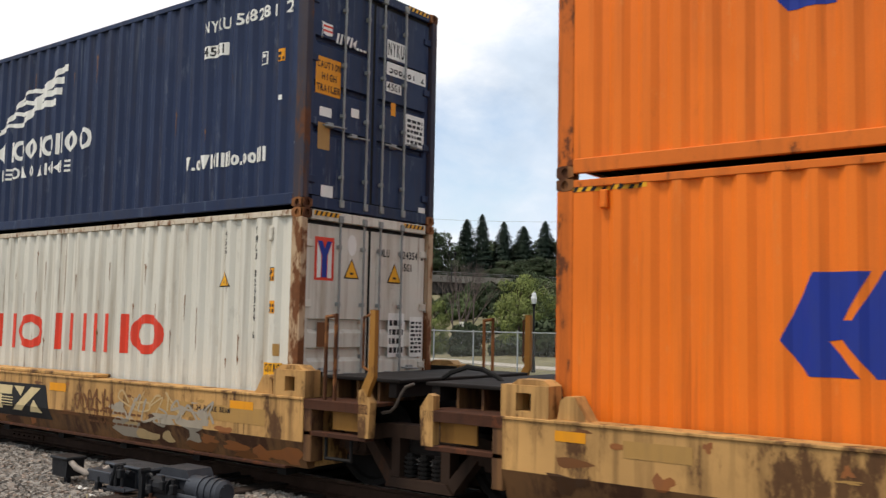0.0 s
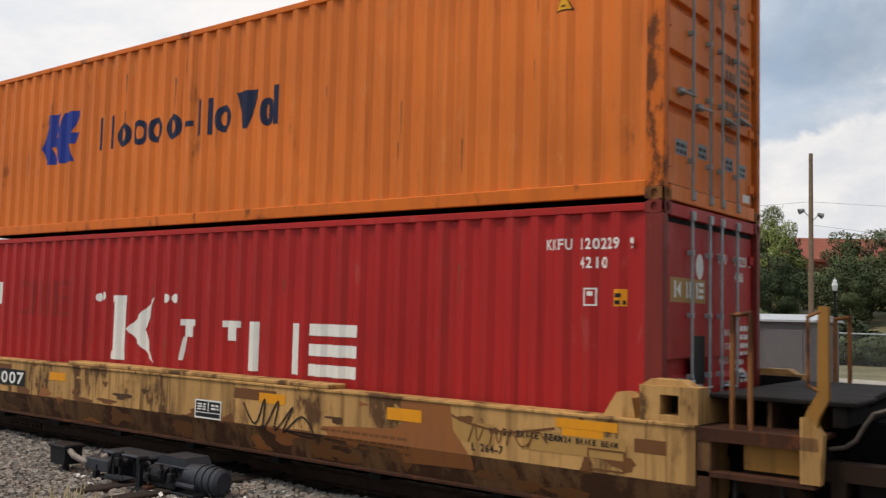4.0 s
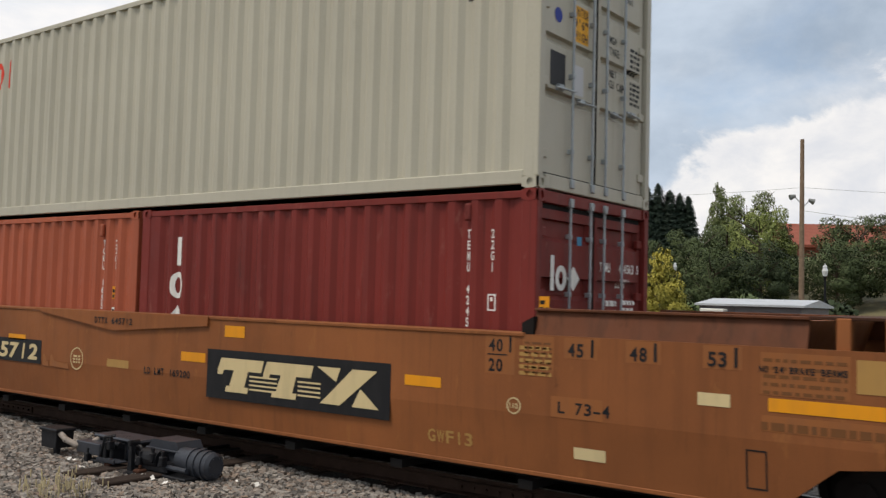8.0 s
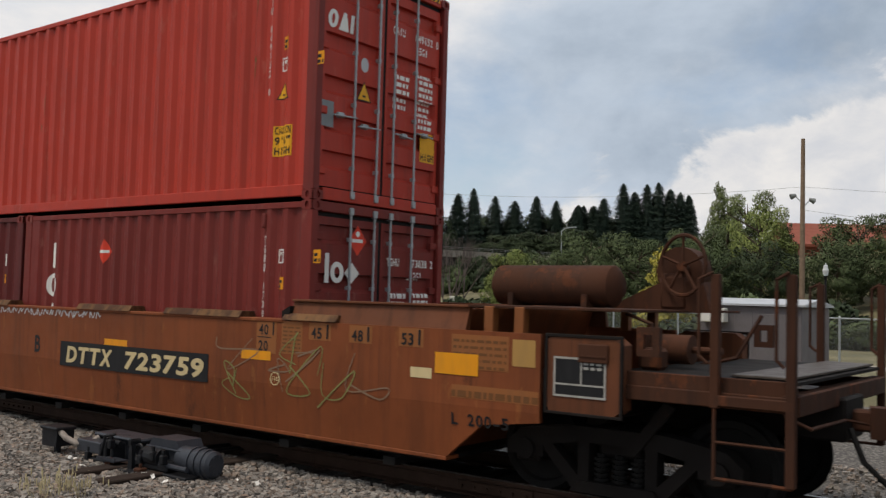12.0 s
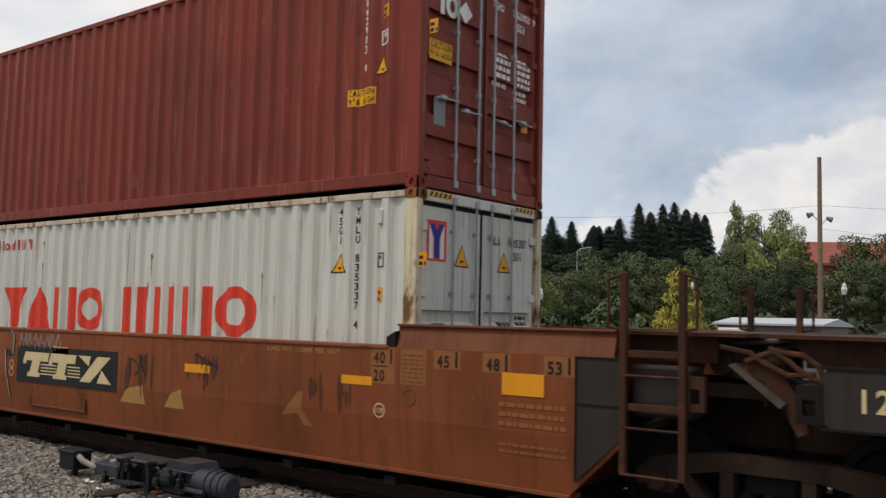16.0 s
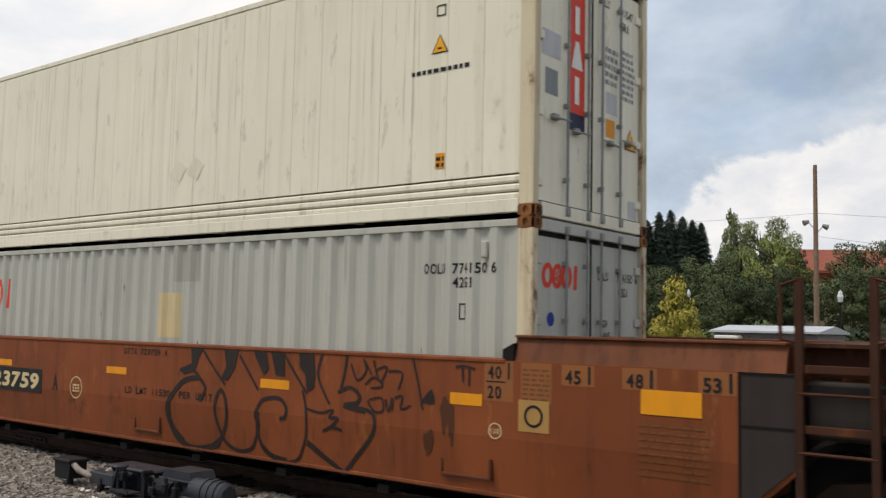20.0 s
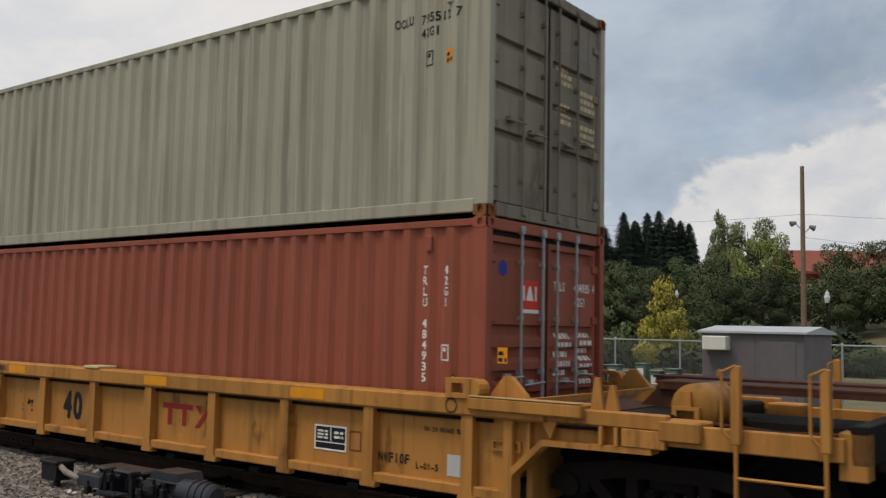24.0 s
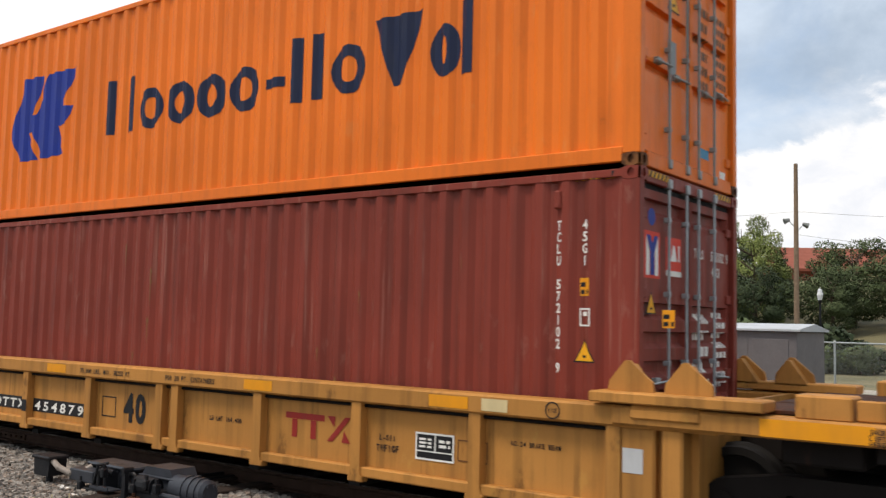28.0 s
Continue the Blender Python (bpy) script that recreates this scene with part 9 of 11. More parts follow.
def stack_third():
    c = roll(tan_unit("weathered tan end unit of an articulated well car", True), -29.37)
    tan_marks(c, 6)
    mark(c, "lettering", Flat().text("NO.24 BRAKE BEAM 2 INCH TREAD COND SHOES", -8.32, 0.88, 0.055, 0.72), "d_black", "black lettering on the deck edge", 0.005, -1.5)
    mark(c, "lettering", Flat().rect(-5.95, 0.60, -3.6, 0.83), "d_black", "black number panel DTTX 64007", 0.005)
    mark(c, "lettering", Flat().text("DTTX 64007", -5.85, 0.63, 0.17, 1.32, fill=0.9), "d_white", "", 0.009)
    capacity_board(c, 0.30, 0.50, 0.48, 0.22, -SIDE + 0.0)
    mark(c, "lettering", Flat().text("L 264-7", 4.35, 0.55, 0.07).text("NO.24 BRAKE BEAM", 5.2, 0.72, 0.05, 0.8), "d_black", "", 0.006)
    for u0, v0, u1, v1 in ((-4.6, 0.76, -4.0, 0.90), (1.0, 0.78, 1.7, 0.9), (5.98, 0.71, 6.26, 0.82)):
        mark(c, "rust_patch", Flat().rect(u0, v0, u1, v1), "d_rustpatch", "brown primer patch", 0.003)
    for sd, u0, v0, u1, v1, n, m, w in ((12, 4.3, 0.6, 5.2, 0.8, 4, "d_rustpatch", 0.014), (13, -5.4, 0.5, -4.8, 0.7, 3, "d_rustpatch", 0.02)):
        mark(c, "graffiti", tag_letters(sd, u0, v0, u1, v1, n, w), m, "sprayed scribble", 0.008, z_fold=0.50, slope=0.34)
    mark(c, "rust_patch", Flat().poly([(3.48, 0.94), (4.09, 0.94), (4.13, 0.71), (4.34, 0.48), (4.35, 0.36), (3.5, 0.33), (3.43, 0.66), (3.5, 0.73)]), "d_patch", "brown primer patch", 0.0035, z_fold=0.50, slope=0.34)
    mark(c, "rust_patch", Flat().poly([(2.41, 0.59), (3.43, 0.66), (3.49, 0.45), (2.54, 0.47)]), "d_patch", "brown primer patch", 0.003, z_fold=0.50, slope=0.34)
    mark(c, "graffiti", Flat().curve([(1.16, 0.74), (1.37, 0.52), (1.52, 0.81), (1.51, 0.48), (1.74, 0.8), (1.69, 0.47), (1.97, 0.75), (1.82, 0.46), (2.11, 0.66), (2.3, 0.45), (1.86, 0.49), (2.42, 0.48)], 0.024, 0.02, 5), "d_soot", "black sprayed scribble", 0.008, z_fold=0.50, slope=0.34)
    mark(c, "graffiti", Flat().curve([(4.11, 0.85), (4.32, 0.79), (4.73, 0.75), (5.23, 0.83)], 0.02), "d_rustpatch", "brown scuffed line", 0.006)
    mark(c, "data_panel", Flat().outline(5.55, 0.52, 5.9, 0.70, 0.016), "d_rustpatch", "", 0.006)
    conspicuity(c, ((3.31, 0.74, 0.44, 0.12), (5.24, 0.845, 0.59, 0.08)), lift=0.006)
    a = load(Box("red corrugated container with peeling white block letters", "red", H=2.591, post="maroon", ribs="one", bars="galv", casting="maroon", stripes=False), -29.37, 0.23)
    b = load(Box("faded orange corrugated container with dark blue marks", "orange2", H=2.591, post="post_orange", rail="rail_orange", ribs="narrow", bars="barpaint", casting="rustpost", stripes=False), -29.37, 2.82)
    kf(b, -4.04, 1.07, -3.02, 1.83)
    word(b, -2.5, 1.17, 1.23, 1.64, "uoooo-iiovd", "d_navy", "dark blue row of rings and bars")
    b.triangle("side", 5.08, 1.82, 0.18)
    b.ident("d_navy", "HLXU 1628 3", ("4251", 4.56, 2.10), 4.55, 2.28, 0.10, pitch=0.85)
    word(b, 0.22, 2.04, 1.10, 2.15, "uoooo-iiovd", "d_navy", "dark row of rings and bars", where="door")
    b.door_ident("d_rustpatch", "HLXU", "518229", "4251", 2.05, 0.085)
    for u, v, w, h in ((0.35, 0.45, 0.26, 0.14), (0.86, 0.48, 0.22, 0.14), (1.55, 0.46, 0.22, 0.14), (1.95, 0.44, 0.18, 0.14)):
        b.sticker("door", u, v, w, h, "d_grey", 2)
    b.sticker("door", 2.05, 0.2, 0.2, 0.08, "d_white")
    b.door_table("d_rustpatch", 1.98, 1.0, 1.7, 8, 21, 0.26)
    b.door_table("d_rustpatch", 1.55, 0.75, 1.7, 6, 22, 0.28)
    # red
    flag(a, "side", -5.66, 1.44, -4.98, 1.92, "d_white", "ring")
    word(a, -4.5, 1.40, -3.1, 1.92, "0uu=", "d_darkred", "ghost of removed dark marks", thick=0.14)
    f = Flat().rect(-2.0, 0.84, -1.62, 0.95).rect(-1.94, 0.84, -1.68, 1.70).rect(-2.0, 1.62, -1.62, 1.71).poly([(-1.62, 1.26), (-1.0, 1.70), (-1.22, 1.26), (-0.98, 0.84)])
    f.disc(-2.32, 1.68, 0.06).disc(-2.18, 1.70, 0.06).disc(-0.76, 1.68, 0.06).disc(-0.62, 1.68, 0.06)
    f.rect(-0.44, 1.34, -0.15, 1.42).rect(-0.38, 1.2, -0.18, 1.36).poly([(-0.40, 1.2), (-0.34, 1.2), (-0.40, 0.9), (-0.46, 0.9)]).rect(0.38, 1.34, 0.70, 1.42).rect(0.45, 1.18, 0.64, 1.36)
    a.side("name_block", f, "d_white", "peeling white painted shapes")
    word(a, 0.87, 0.84, 2.60, 1.42, "u=", "d_white", "white bars", thick=0.24)
    a.ident("d_white", "KKFU 120229 9", ("4210", 5.28, 2.01), 4.92, 2.18, 0.10, pitch=0.70)
    marks_small(a, 5.33, 1.67)
    a.door("name_block", Flat().rect(0.26, 1.72, 1.06, 1.94), "d_tan", "tan strip with block name")
    word(a, 0.34, 1.76, 1.0, 1.91, "k iiu=", "d_white", "", where="door", thick=0.24)
    a.door("sticker", Flat().disc(0.92, 2.06, 0.12, 14, 0.09), "d_white", "white oval")
    a.door_ident("d_white", "KKFU", "120229 9", "4260", 2.12, 0.10)
    a.door("lettering", Flat().text("MAXGW", 1.56, 1.42, 0.07, 0.75).text("TARE", 1.56, 1.28, 0.07, 0.75).text("MAXCW", 1.56, 1.14, 0.07, 0.75), "d_white", "white weight lettering")
    a.door_table("d_white", 1.98, 0.95, 1.55, 7, 23, 0.28)
    a.door("patch", Flat().rect(0.72, 0.98, 1.06, 1.42), "d_black", "black painted patch")
    bogie(c, -8.05, 0.419)
    rust_runs(a, 6, 5)
    rust_runs(b, 14, 6)


def brown_panels(c, number, suffix, strips, at=-5.08, dx=0.0, dl=0.0, mid="48"):
    """Number panel, owner's panel, reflectors, stencils."""
    brown_marks(c, dx, dl, mid)
    conspicuity(c, strips)
    if number:
        mark(c, "number_panel", Flat().rect(at, 0.73, at + 3.14, 1.06), "d_black", "black panel with white number " + number, 0.004)
        mark(c, "lettering", Flat().text(number, at + 0.16, 0.785, 0.215, 1.23, fill=0.86, lean=0.16, bold=0.012), "d_cream", "", 0.008)
    if suffix:
        mark(c, "lettering", Flat().text(suffix, -1.65, 0.80, 0.22), "d_black", "black letter " + suffix)
    if number:
        mark(c, "lettering", Flat().hoop(-1.05, 0.86, 0.15, 0.014, 20).bars(-1.13, 0.80, -0.97, 0.92, 3, 4), "d_cream", "round clearance stencil")
    if number and suffix is None and at < 0:
        mark(c, "label", Flat().rect(-0.35, 0.80, 0.12, 0.90), "d_tan", "worn pale label", 0.003)
    mark(c, "lettering", Flat().text("53", -8.06, 0.46, 0.42, 0.90, fill=0.80, bold=0.0), "d_black", "large black number 53", 0.005)
    mark(c, "lettering", Flat().hoop(-5.65, 0.86, 0.07, 0.012).hoop(5.9, 0.86, 0.075, 0.012).text("110", 5.845, 0.835, 0.05, 0.7).text("110", -5.705, 0.835, 0.05, 0.7), "d_cream", "round axle stencil 110")


def brown_box_end_marks(c, e, d=0.0, strip=True):
    u = lambda a, w: a + d if e > 0 else -a - w - d
    mark(c, "paint_patch", Flat().rect(u(8.04, 0.64), 1.14, u(8.04, 0.64) + 0.64, 1.46), "d_patch", "faded tan repaint patch", 0.003)
    mark(c, "small_print", Flat().bars(u(8.06, 0.60), 1.15, u(8.06, 0.60) + 0.60, 1.45, 5, 7, 0.42), "d_rustpatch", "small stencilled lines", 0.005)
    mark(c, "label", Flat().rect(u(8.72, 0.24), 1.20, u(8.72, 0.24) + 0.24, 1.44), "d_tan", "pale label", 0.004)
    mark(c, "paint_patch", Flat().rect(u(8.05, 0.95), 0.87, u(8.05, 0.95) + 0.95, 0.99), "d_patch", "", 0.002)
    if strip:
        conspicuity(c, ((u(8.10, 0.92), 1.02, 0.92, 0.10),))
    mark(c, "lettering", Flat().bars(u(8.05, 0.95), 0.88, u(8.05, 0.95) + 0.95, 0.98, 1, 8), "d_rustpatch")
    mark(c, "reflector", Flat().rect(u(7.55, 0.26), 1.02, u(7.55, 0.26) + 0.26, 1.12), "d_cream", "worn reflector", 0.004)


def stack_fourth():
    c = roll(brown_unit("rust-brown deep-sided well car", "box", "box", "brown", {1: (9.13, 10.57)}), -50.52)
    brown_panels(c, "DTTX 645712", None, ((-5.83, 0.93, 0.46, 0.08), (-2.84, 1.04, 0.47, 0.08), (1.17, 0.97, 0.45, 0.11), (1.95, 1.29, 0.34, 0.13), (4.64, 0.95, 0.44, 0.1)), dl=-0.28, mid="45")
    for a, b in ((-1.89, -1.74), (-1.70, -1.24)):
        mark(c, "paint_patch", Flat().poly([(a, 0.72), (b, 0.71), (b - 0.02, 0.79), (b - 0.08, 0.77), (a + 0.10, 0.80), (a + 0.04, 0.88), (a, 0.87)]), "d_patch", "ochre streak of bare primer", 0.003)
    mark(c, "paint_patch", Flat().poly([(-7.82, 0.80), (-7.62, 0.86), (-7.50, 0.82), (-7.52, 0.56), (-7.66, 0.50), (-7.80, 0.56)]), "d_patch", "", 0.003)
    mark(c, "small_print", Flat().outline(-3.86, 1.30, -3.56, 1.36, 0.01).bars(-3.84, 1.31, -3.58, 1.355, 2, 5), "d_dust", "", 0.004)
    part("side_gusset", Geo().prism([(-1.98, 1.512), (1.67, 1.512), (1.66, 1.40), (-0.21, 1.27), (-1.96, 1.47)], "y", -SIDE - 0.03, -SIDE), "brown", c)
    mark(c, "lettering", Flat().text("DTTX 645712", -0.62, 1.36, 0.08, 0.95), "d_black", "", 0.036)
    owner_sign(c, 1.66, 0.58, 0.56)
    mark(c, "lettering", Flat().text("LD LMT", 0.45, 0.77, 0.085, 0.80).text("169200", 0.95, 0.77, 0.085, 0.80), "d_black", "load limit lettering")
    mark(c, "lettering", Flat().text("L 73-4", 6.35, 0.84, 0.10, 0.85), "d_black")
    mark(c, "paint_patch", Flat().rect(6.28, 0.80, 6.78, 0.98), "d_patch", "", 0.003)
    mark(c, "lettering", Flat().text("GWF13", 4.92, 0.44, 0.12, 0.9), "d_tan", "", 0.004, z_fold=0.8, slope=0.1)
    mark(c, "lettering", Flat().bars(5.95, 1.14, 6.28, 1.42, 5, 33), "d_tan")
    mark(c, "label", Flat().rect(6.5, 0.46, 6.8, 0.56), "d_cream", "", 0.004, z_fold=0.8, slope=0.1)
    mark(c, "label", Flat().outline(7.98, 0.42, 8.14, 0.72, 0.012), "d_black", "", 0.004, z_fold=0.8, slope=0.1)
    for e, d in ((-1, 0.27), (1, 0.05)):
        brown_box_end_marks(c, e, d)
    mark(c, "lettering", Flat().text("NO 24 BRAKE BEAMS", 8.08, 1.31, 0.05, 0.75), "d_black", "", 0.008)
    mark(c, "data_panel", Flat().rect(9.24, 0.98, 9.74, 1.32), "d_black", "black data panel with white border", 0.005, -1.535)
    mark(c, "data_panel", Flat().outline(9.24, 0.98, 9.74, 1.32, 0.018).rect(9.48, 1.08, 9.50, 1.32).rect(9.24, 1.08, 9.74, 1.10).bars(9.28, 1.14, 9.45, 1.28, 3, 4), "d_faint", "", 0.009, -1.535)
    mark(c, "graffiti", scrawl(41, -9.85, 0.95, -9.4, 1.3, 5, 0.010), "d_dust", "", 0.006, -1.535)
    brake_gear(c, 1, tank=True, wheel=False)
    brake_gear(c, -1, tank=False, wheel=False)
    a = load(Box("maroon twenty-foot container in the well", "maroon", 6.058, 2.591, ribs="wide", bars="galv", stripes=False, casting="maroon"), -44.59 - 3.029, 0.262)
    b = load(Box("terracotta twenty-foot container in the well", "terra", 6.058, 2.591, ribs="wide", bars="galv", stripes=False, casting="terra"), -44.59 - 12.192 + 3.029, 0.262)
    u = load(Box("warm grey forty-foot container on top of two short ones", "grey", ribs="narrow", bars="galv", casting="grey"), -50.686, 2.853)
    o = 3.067
    b.ident("d_white", "TCKU 16553", ("22G1", -0.61 + o, 2.13), -0.90 + o, 2.13, 0.088, True, 0.85)
    b.sticker("side", -0.64 + o, 1.41, 0.10, 0.17, "d_amber", 2)
    b.sticker("side", -0.64 + o, 1.18, 0.10, 0.12, "d_white", 2)
    vent(b, -0.92 + o, 2.26)
    three_blocks(a, -o + 0.66, 2.26, 0.25, 0.42)
    a.ident("d_white", "TEMU 424563", ("22G1", 5.56 - o, 2.13), 5.28 - o, 2.13, 0.088, True, 0.85)
    marks_small(a, 5.53 - o, 1.43, "d_white", 0.6)
    vent(a, 5.27 - o, 2.30)
    word(a, 0.33, 1.64, 0.92, 1.98, "iox", "d_white", "white upright, ring and diamond", where="door", gap=0.02)
    a.sticker("door", 0.86, 2.10, 0.10, 0.09, "d_teal")
    a.door_ident("d_white", "TEMU", "424563 0", "22G1", 1.86, 0.10)
    a.door_table("d_white", 1.45, 1.1, 1.6, 5, 24, 0.3)
    a.door_table("d_white", 1.9, 1.1, 1.6, 6, 25, 0.3)
    rings(u, "side", -4.95, 2.07, -3.47, 2.50)
    u.ident("d_black", "OOLU 923284 8", ("45G1", 5.18, 2.25), 4.80, 2.42, 0.11, pitch=0.64)
    marks_small(u, 5.22, 1.91, "d_black", 0.29)
    u.sticker("side", -5.62, 0.31, 0.14, 0.10, "d_amber")
    vent(u, -5.75, 2.5)
    rings(u, "door", 0.26, 2.30, 0.98, 2.55)
    u.caution("door", 0.71, 1.56, 0.31, 0.37, ("CAUTION", "9'6\"", "HIGH"))
    u.sticker("door", 0.27, 1.03, 0.29, 0.34, "d_black")
    u.sticker("door", 0.73, 1.02, 0.20, 0.30, "d_silver")
    u.door("sticker", Flat().disc(0.41, 1.74, 0.075), "d_blue", "round blue sticker")
    u.door_ident("d_black", "OOLU", "923284 8", "45G1", 2.42, 0.10)
    u.door("lettering", Flat().text("MGW", 1.50, 1.72, 0.085, 0.7).text("TARE", 1.50, 1.60, 0.085, 0.7).text("NET", 1.50, 1.36, 0.085, 0.7).text("CU CAP", 1.50, 1.24, 0.085, 0.7), "d_black", "black weight lettering")
    u.door_table("d_black", 2.0, 1.5, 1.8, 5, 26, 0.24)
    u.door_table("d_black", 2.0, 1.14, 1.42, 5, 27, 0.24)
    bogie(c, 9.65, 0.419)
    bogie(c, -9.65, 0.419)


def three_blocks(box, u, top, w, h):
    """A white upright, ring and diamond one under the other."""
    for k, (code, hh) in enumerate((("i", 0.86), ("o", 1.1), ("x", 1.1))):
        v = top - h * (k + 1) + h * 0.06
        for q, piece in enumerate(shapes(code, u, u + w, v, v + h * hh, 0.075)):
            box.side("name_mark", Flat().put(*piece), "d_white", "white upright, ring and diamond", 0.003 + 0.0005 * q)


def stack_fifth():
    c = roll(brown_unit("rust-brown end unit of an articulated well car with faded graffiti", "shared_box", "box", ends={1: (9.34, 10.83)}), -73.98)
    brown_panels(c, "DTTX 723759", None, ((-5.75, 1.05, 0.41, 0.1), (2.66, 1.06, 0.5, 0.08), (5.34, 1.05, 0.48, 0.1)), 1.63, dl=-0.07)
    mark(c, "lettering", Flat().text("B", 1.12 - 0.0 - 0.15, 0.88, 0.24), "d_black")
    brown_box_end_marks(c, 1, 0.25, False)
    mark(c, "lettering", Flat().text("L 200-5", 8.3, 0.62, 0.11, 0.85), "d_black", "", 0.006, z_fold=0.8, slope=0.1)
    for u, w in ((-2.1, 1.0), (-0.2, 0.4), (2.0, 1.2), (3.9, 1.4), (6.0, 0.8), (-5.9, 1.1)):
        part("container_ledge", Geo().prism([(-SIDE - 0.03, 1.51), (-SIDE + 0.02, 1.58), (-1.3, 1.58), (-1.27, 1.51)], "x", u, u + w), "tan_low", c, "rusty tan ledge plate")
    mark(c, "graffiti", tag_letters(51, 0.0, 1.38, 2.6, 1.5, 16, 0.02), "d_silver", "faded white scrawl", 0.006)
    for w, m, label, lines in ((0.045, "d_green", "faded green sprayed curves", ([(-8.0, 1.0), (-7.65, 1.08), (-7.35, 1.11), (-7.31, 1.45), (-6.93, 1.44), (-6.93, 1.23)],
        [(-6.57, 1.37), (-6.57, 1.14), (-6.37, 1.12), (-6.22, 0.92), (-6.14, 0.45), (-5.98, 0.27), (-6.85, 0.22), (-7.17, 0.33), (-7.24, 0.84)],
        [(-6.87, 0.76), (-6.75, 0.42), (-6.55, 0.28)],
        [(-5.95, 1.34), (-5.9, 1.07), (-5.72, 0.62)],
        [(-5.86, 1.41), (-5.55, 1.35), (-5.3, 1.23)],
        [(-5.14, 1.42), (-5.2, 1.31), (-5.09, 1.2), (-4.94, 1.07), (-5.03, 1.02), (-5.05, 1.17), (-4.71, 1.05), (-4.74, 0.76)],
        [(-5.34, 0.96), (-5.01, 0.84), (-4.86, 0.6), (-4.89, 0.38)])),
                               (0.022, "d_ivory", "thin white sprayed strokes", ([(-4.51, 1.12), (-4.52, 1.24), (-4.34, 1.31), (-4.21, 1.2)],
        [(-4.43, 1.11), (-4.4, 0.9), (-4.36, 0.66)],
        [(-4.12, 0.83), (-4.14, 1.06), (-4.02, 1.35), (-4.0, 1.18), (-3.87, 0.99), (-3.68, 0.73)],
        [(-4.02, 1.21), (-3.62, 1.11), (-3.68, 0.96)],
        [(-4.0, 1.14), (-3.91, 0.72)],
        [(-4.67, 0.93), (-4.58, 0.99), (-4.5, 0.82)],
        [(-3.62, 1.19), (-3.47, 1.25)]))):
        for pts in lines:
            mark(c, "graffiti", Flat().curve(pts, w, w * 0.7, 4), m, label, 0.006, z_fold=0.8, slope=0.1)
    drip = lambda *pts: mark(c, "graffiti", Flat().poly(list(pts)), "d_green", "faded green sprayed patch", 0.0055, z_fold=0.8, slope=0.1)
    drip((-7.22, 0.43), (-7.09, 0.34), (-6.93, 0.32), (-7.24, 0.32))
    drip((-6.86, 0.76), (-6.77, 0.5), (-6.62, 0.35), (-6.81, 0.36))
    drip((-6.58, 1.18), (-6.34, 1.23), (-6.33, 1.03), (-6.45, 1.05), (-6.55, 1.05))
    drip((-6.15, 0.5), (-6.07, 0.38), (-5.94, 0.31), (-6.28, 0.31), (-6.6, 0.31), (-6.24, 0.33))
    drip((-4.87, 1.07), (-4.7, 1.05), (-4.7, 0.83), (-4.81, 0.98))
    drip((-7.41, 1.44), (-7.30, 1.45), (-7.29, 1.05), (-7.37, 1.05))
    drip((-7.90, 1.05), (-7.59, 1.09), (-7.30, 1.05), (-7.62, 1.03), (-7.92, 0.99))
    grease(c, 53, -5.70, 0.5, -5.20, 1.45, 12)
    grease(c, 54, -4.35, 1.10, -3.85, 1.18, 5)
    side_bracket(c, -5.75, -5.20)
    mark(c, "graffiti", scrawl(52, 4.6, 0.6, 7.2, 1.4, 5, 0.018), "d_palegreen", "faded green sprayed curves", 0.006, z_fold=0.8, slope=0.1)
    mark(c, "graffiti", scrawl(55, 5.0, 0.7, 7.4, 1.3, 4, 0.02), "d_dust", "", 0.005, z_fold=0.8, slope=0.1)
    mark(c, "lettering", Flat().text("125 T", -8.86, 1.20, 0.17, 0.78), "d_cream", "white lettering 125 T", 0.046)
    mark(c, "label", Flat().rect(-8.28, 0.86, -8.06, 1.02), "d_cream", "", 0.012)
    conspicuity(c, ((8.10, 1.08, 0.50, 0.20), (-8.02, 1.06, 0.55, 0.22)), lift=0.006)
    mark(c, "data_panel", Flat().rect(9.42, 0.98, 9.92, 1.32), "d_black", "black data panel with white border", 0.005, -1.535)
    mark(c, "data_panel", Flat().outline(9.42, 0.98, 9.92, 1.32, 0.018).rect(9.68, 1.08, 9.695, 1.32).rect(9.42, 1.08, 9.92, 1.095).bars(9.71, 1.22, 9.88, 1.30, 2, 4), "d_faint", "", 0.009, -1.535)
    brake_gear(c, 1, True, True)
    o = 3.067
    a = load(Box("maroon twenty-foot container with a red diamond placard", "maroon", 6.058, 2.591, ribs="wide", bars="galv", stripes=False, casting="maroon"), -67.88 - 3.029, 0.269)
    b = load(Box("dark maroon twenty-foot container in the well", "maroon3", 6.058, 2.591, ribs="wide", bars="galv", stripes=False, casting="maroon"), -67.88 - 12.192 + 3.029, 0.269)
    u = load(Box("scarlet forty-foot container stacked on two short ones", "caired", post="maroon", ribs="wide", bars="galv", casting="maroon"), -73.976, 2.86)
    three_blocks(a, -o + 0.68, 2.2, 0.25, 0.42)
    a.side("placard", Flat().poly([(1.95 - o, 2.03), (2.085 - o, 1.86), (2.22 - o, 2.03), (2.085 - o, 2.20)]), "d_red", "red diamond placard")
    a.side("placard", Flat().rect(2.0 - o, 2.01, 2.17 - o, 2.05), "d_white", "", 0.005)
    a.ident("d_white", "TGHU 173038", None, 5.29 - o, 2.10, 0.088, True, 0.85)
    marks_small(a, 5.53 - o, 1.87, "d_white", 0.6)
    a.sticker("side", 5.56 - o, 1.57, 0.10, 0.14, "d_amber", 2)
    vent(a, 5.27 - o, 2.28)
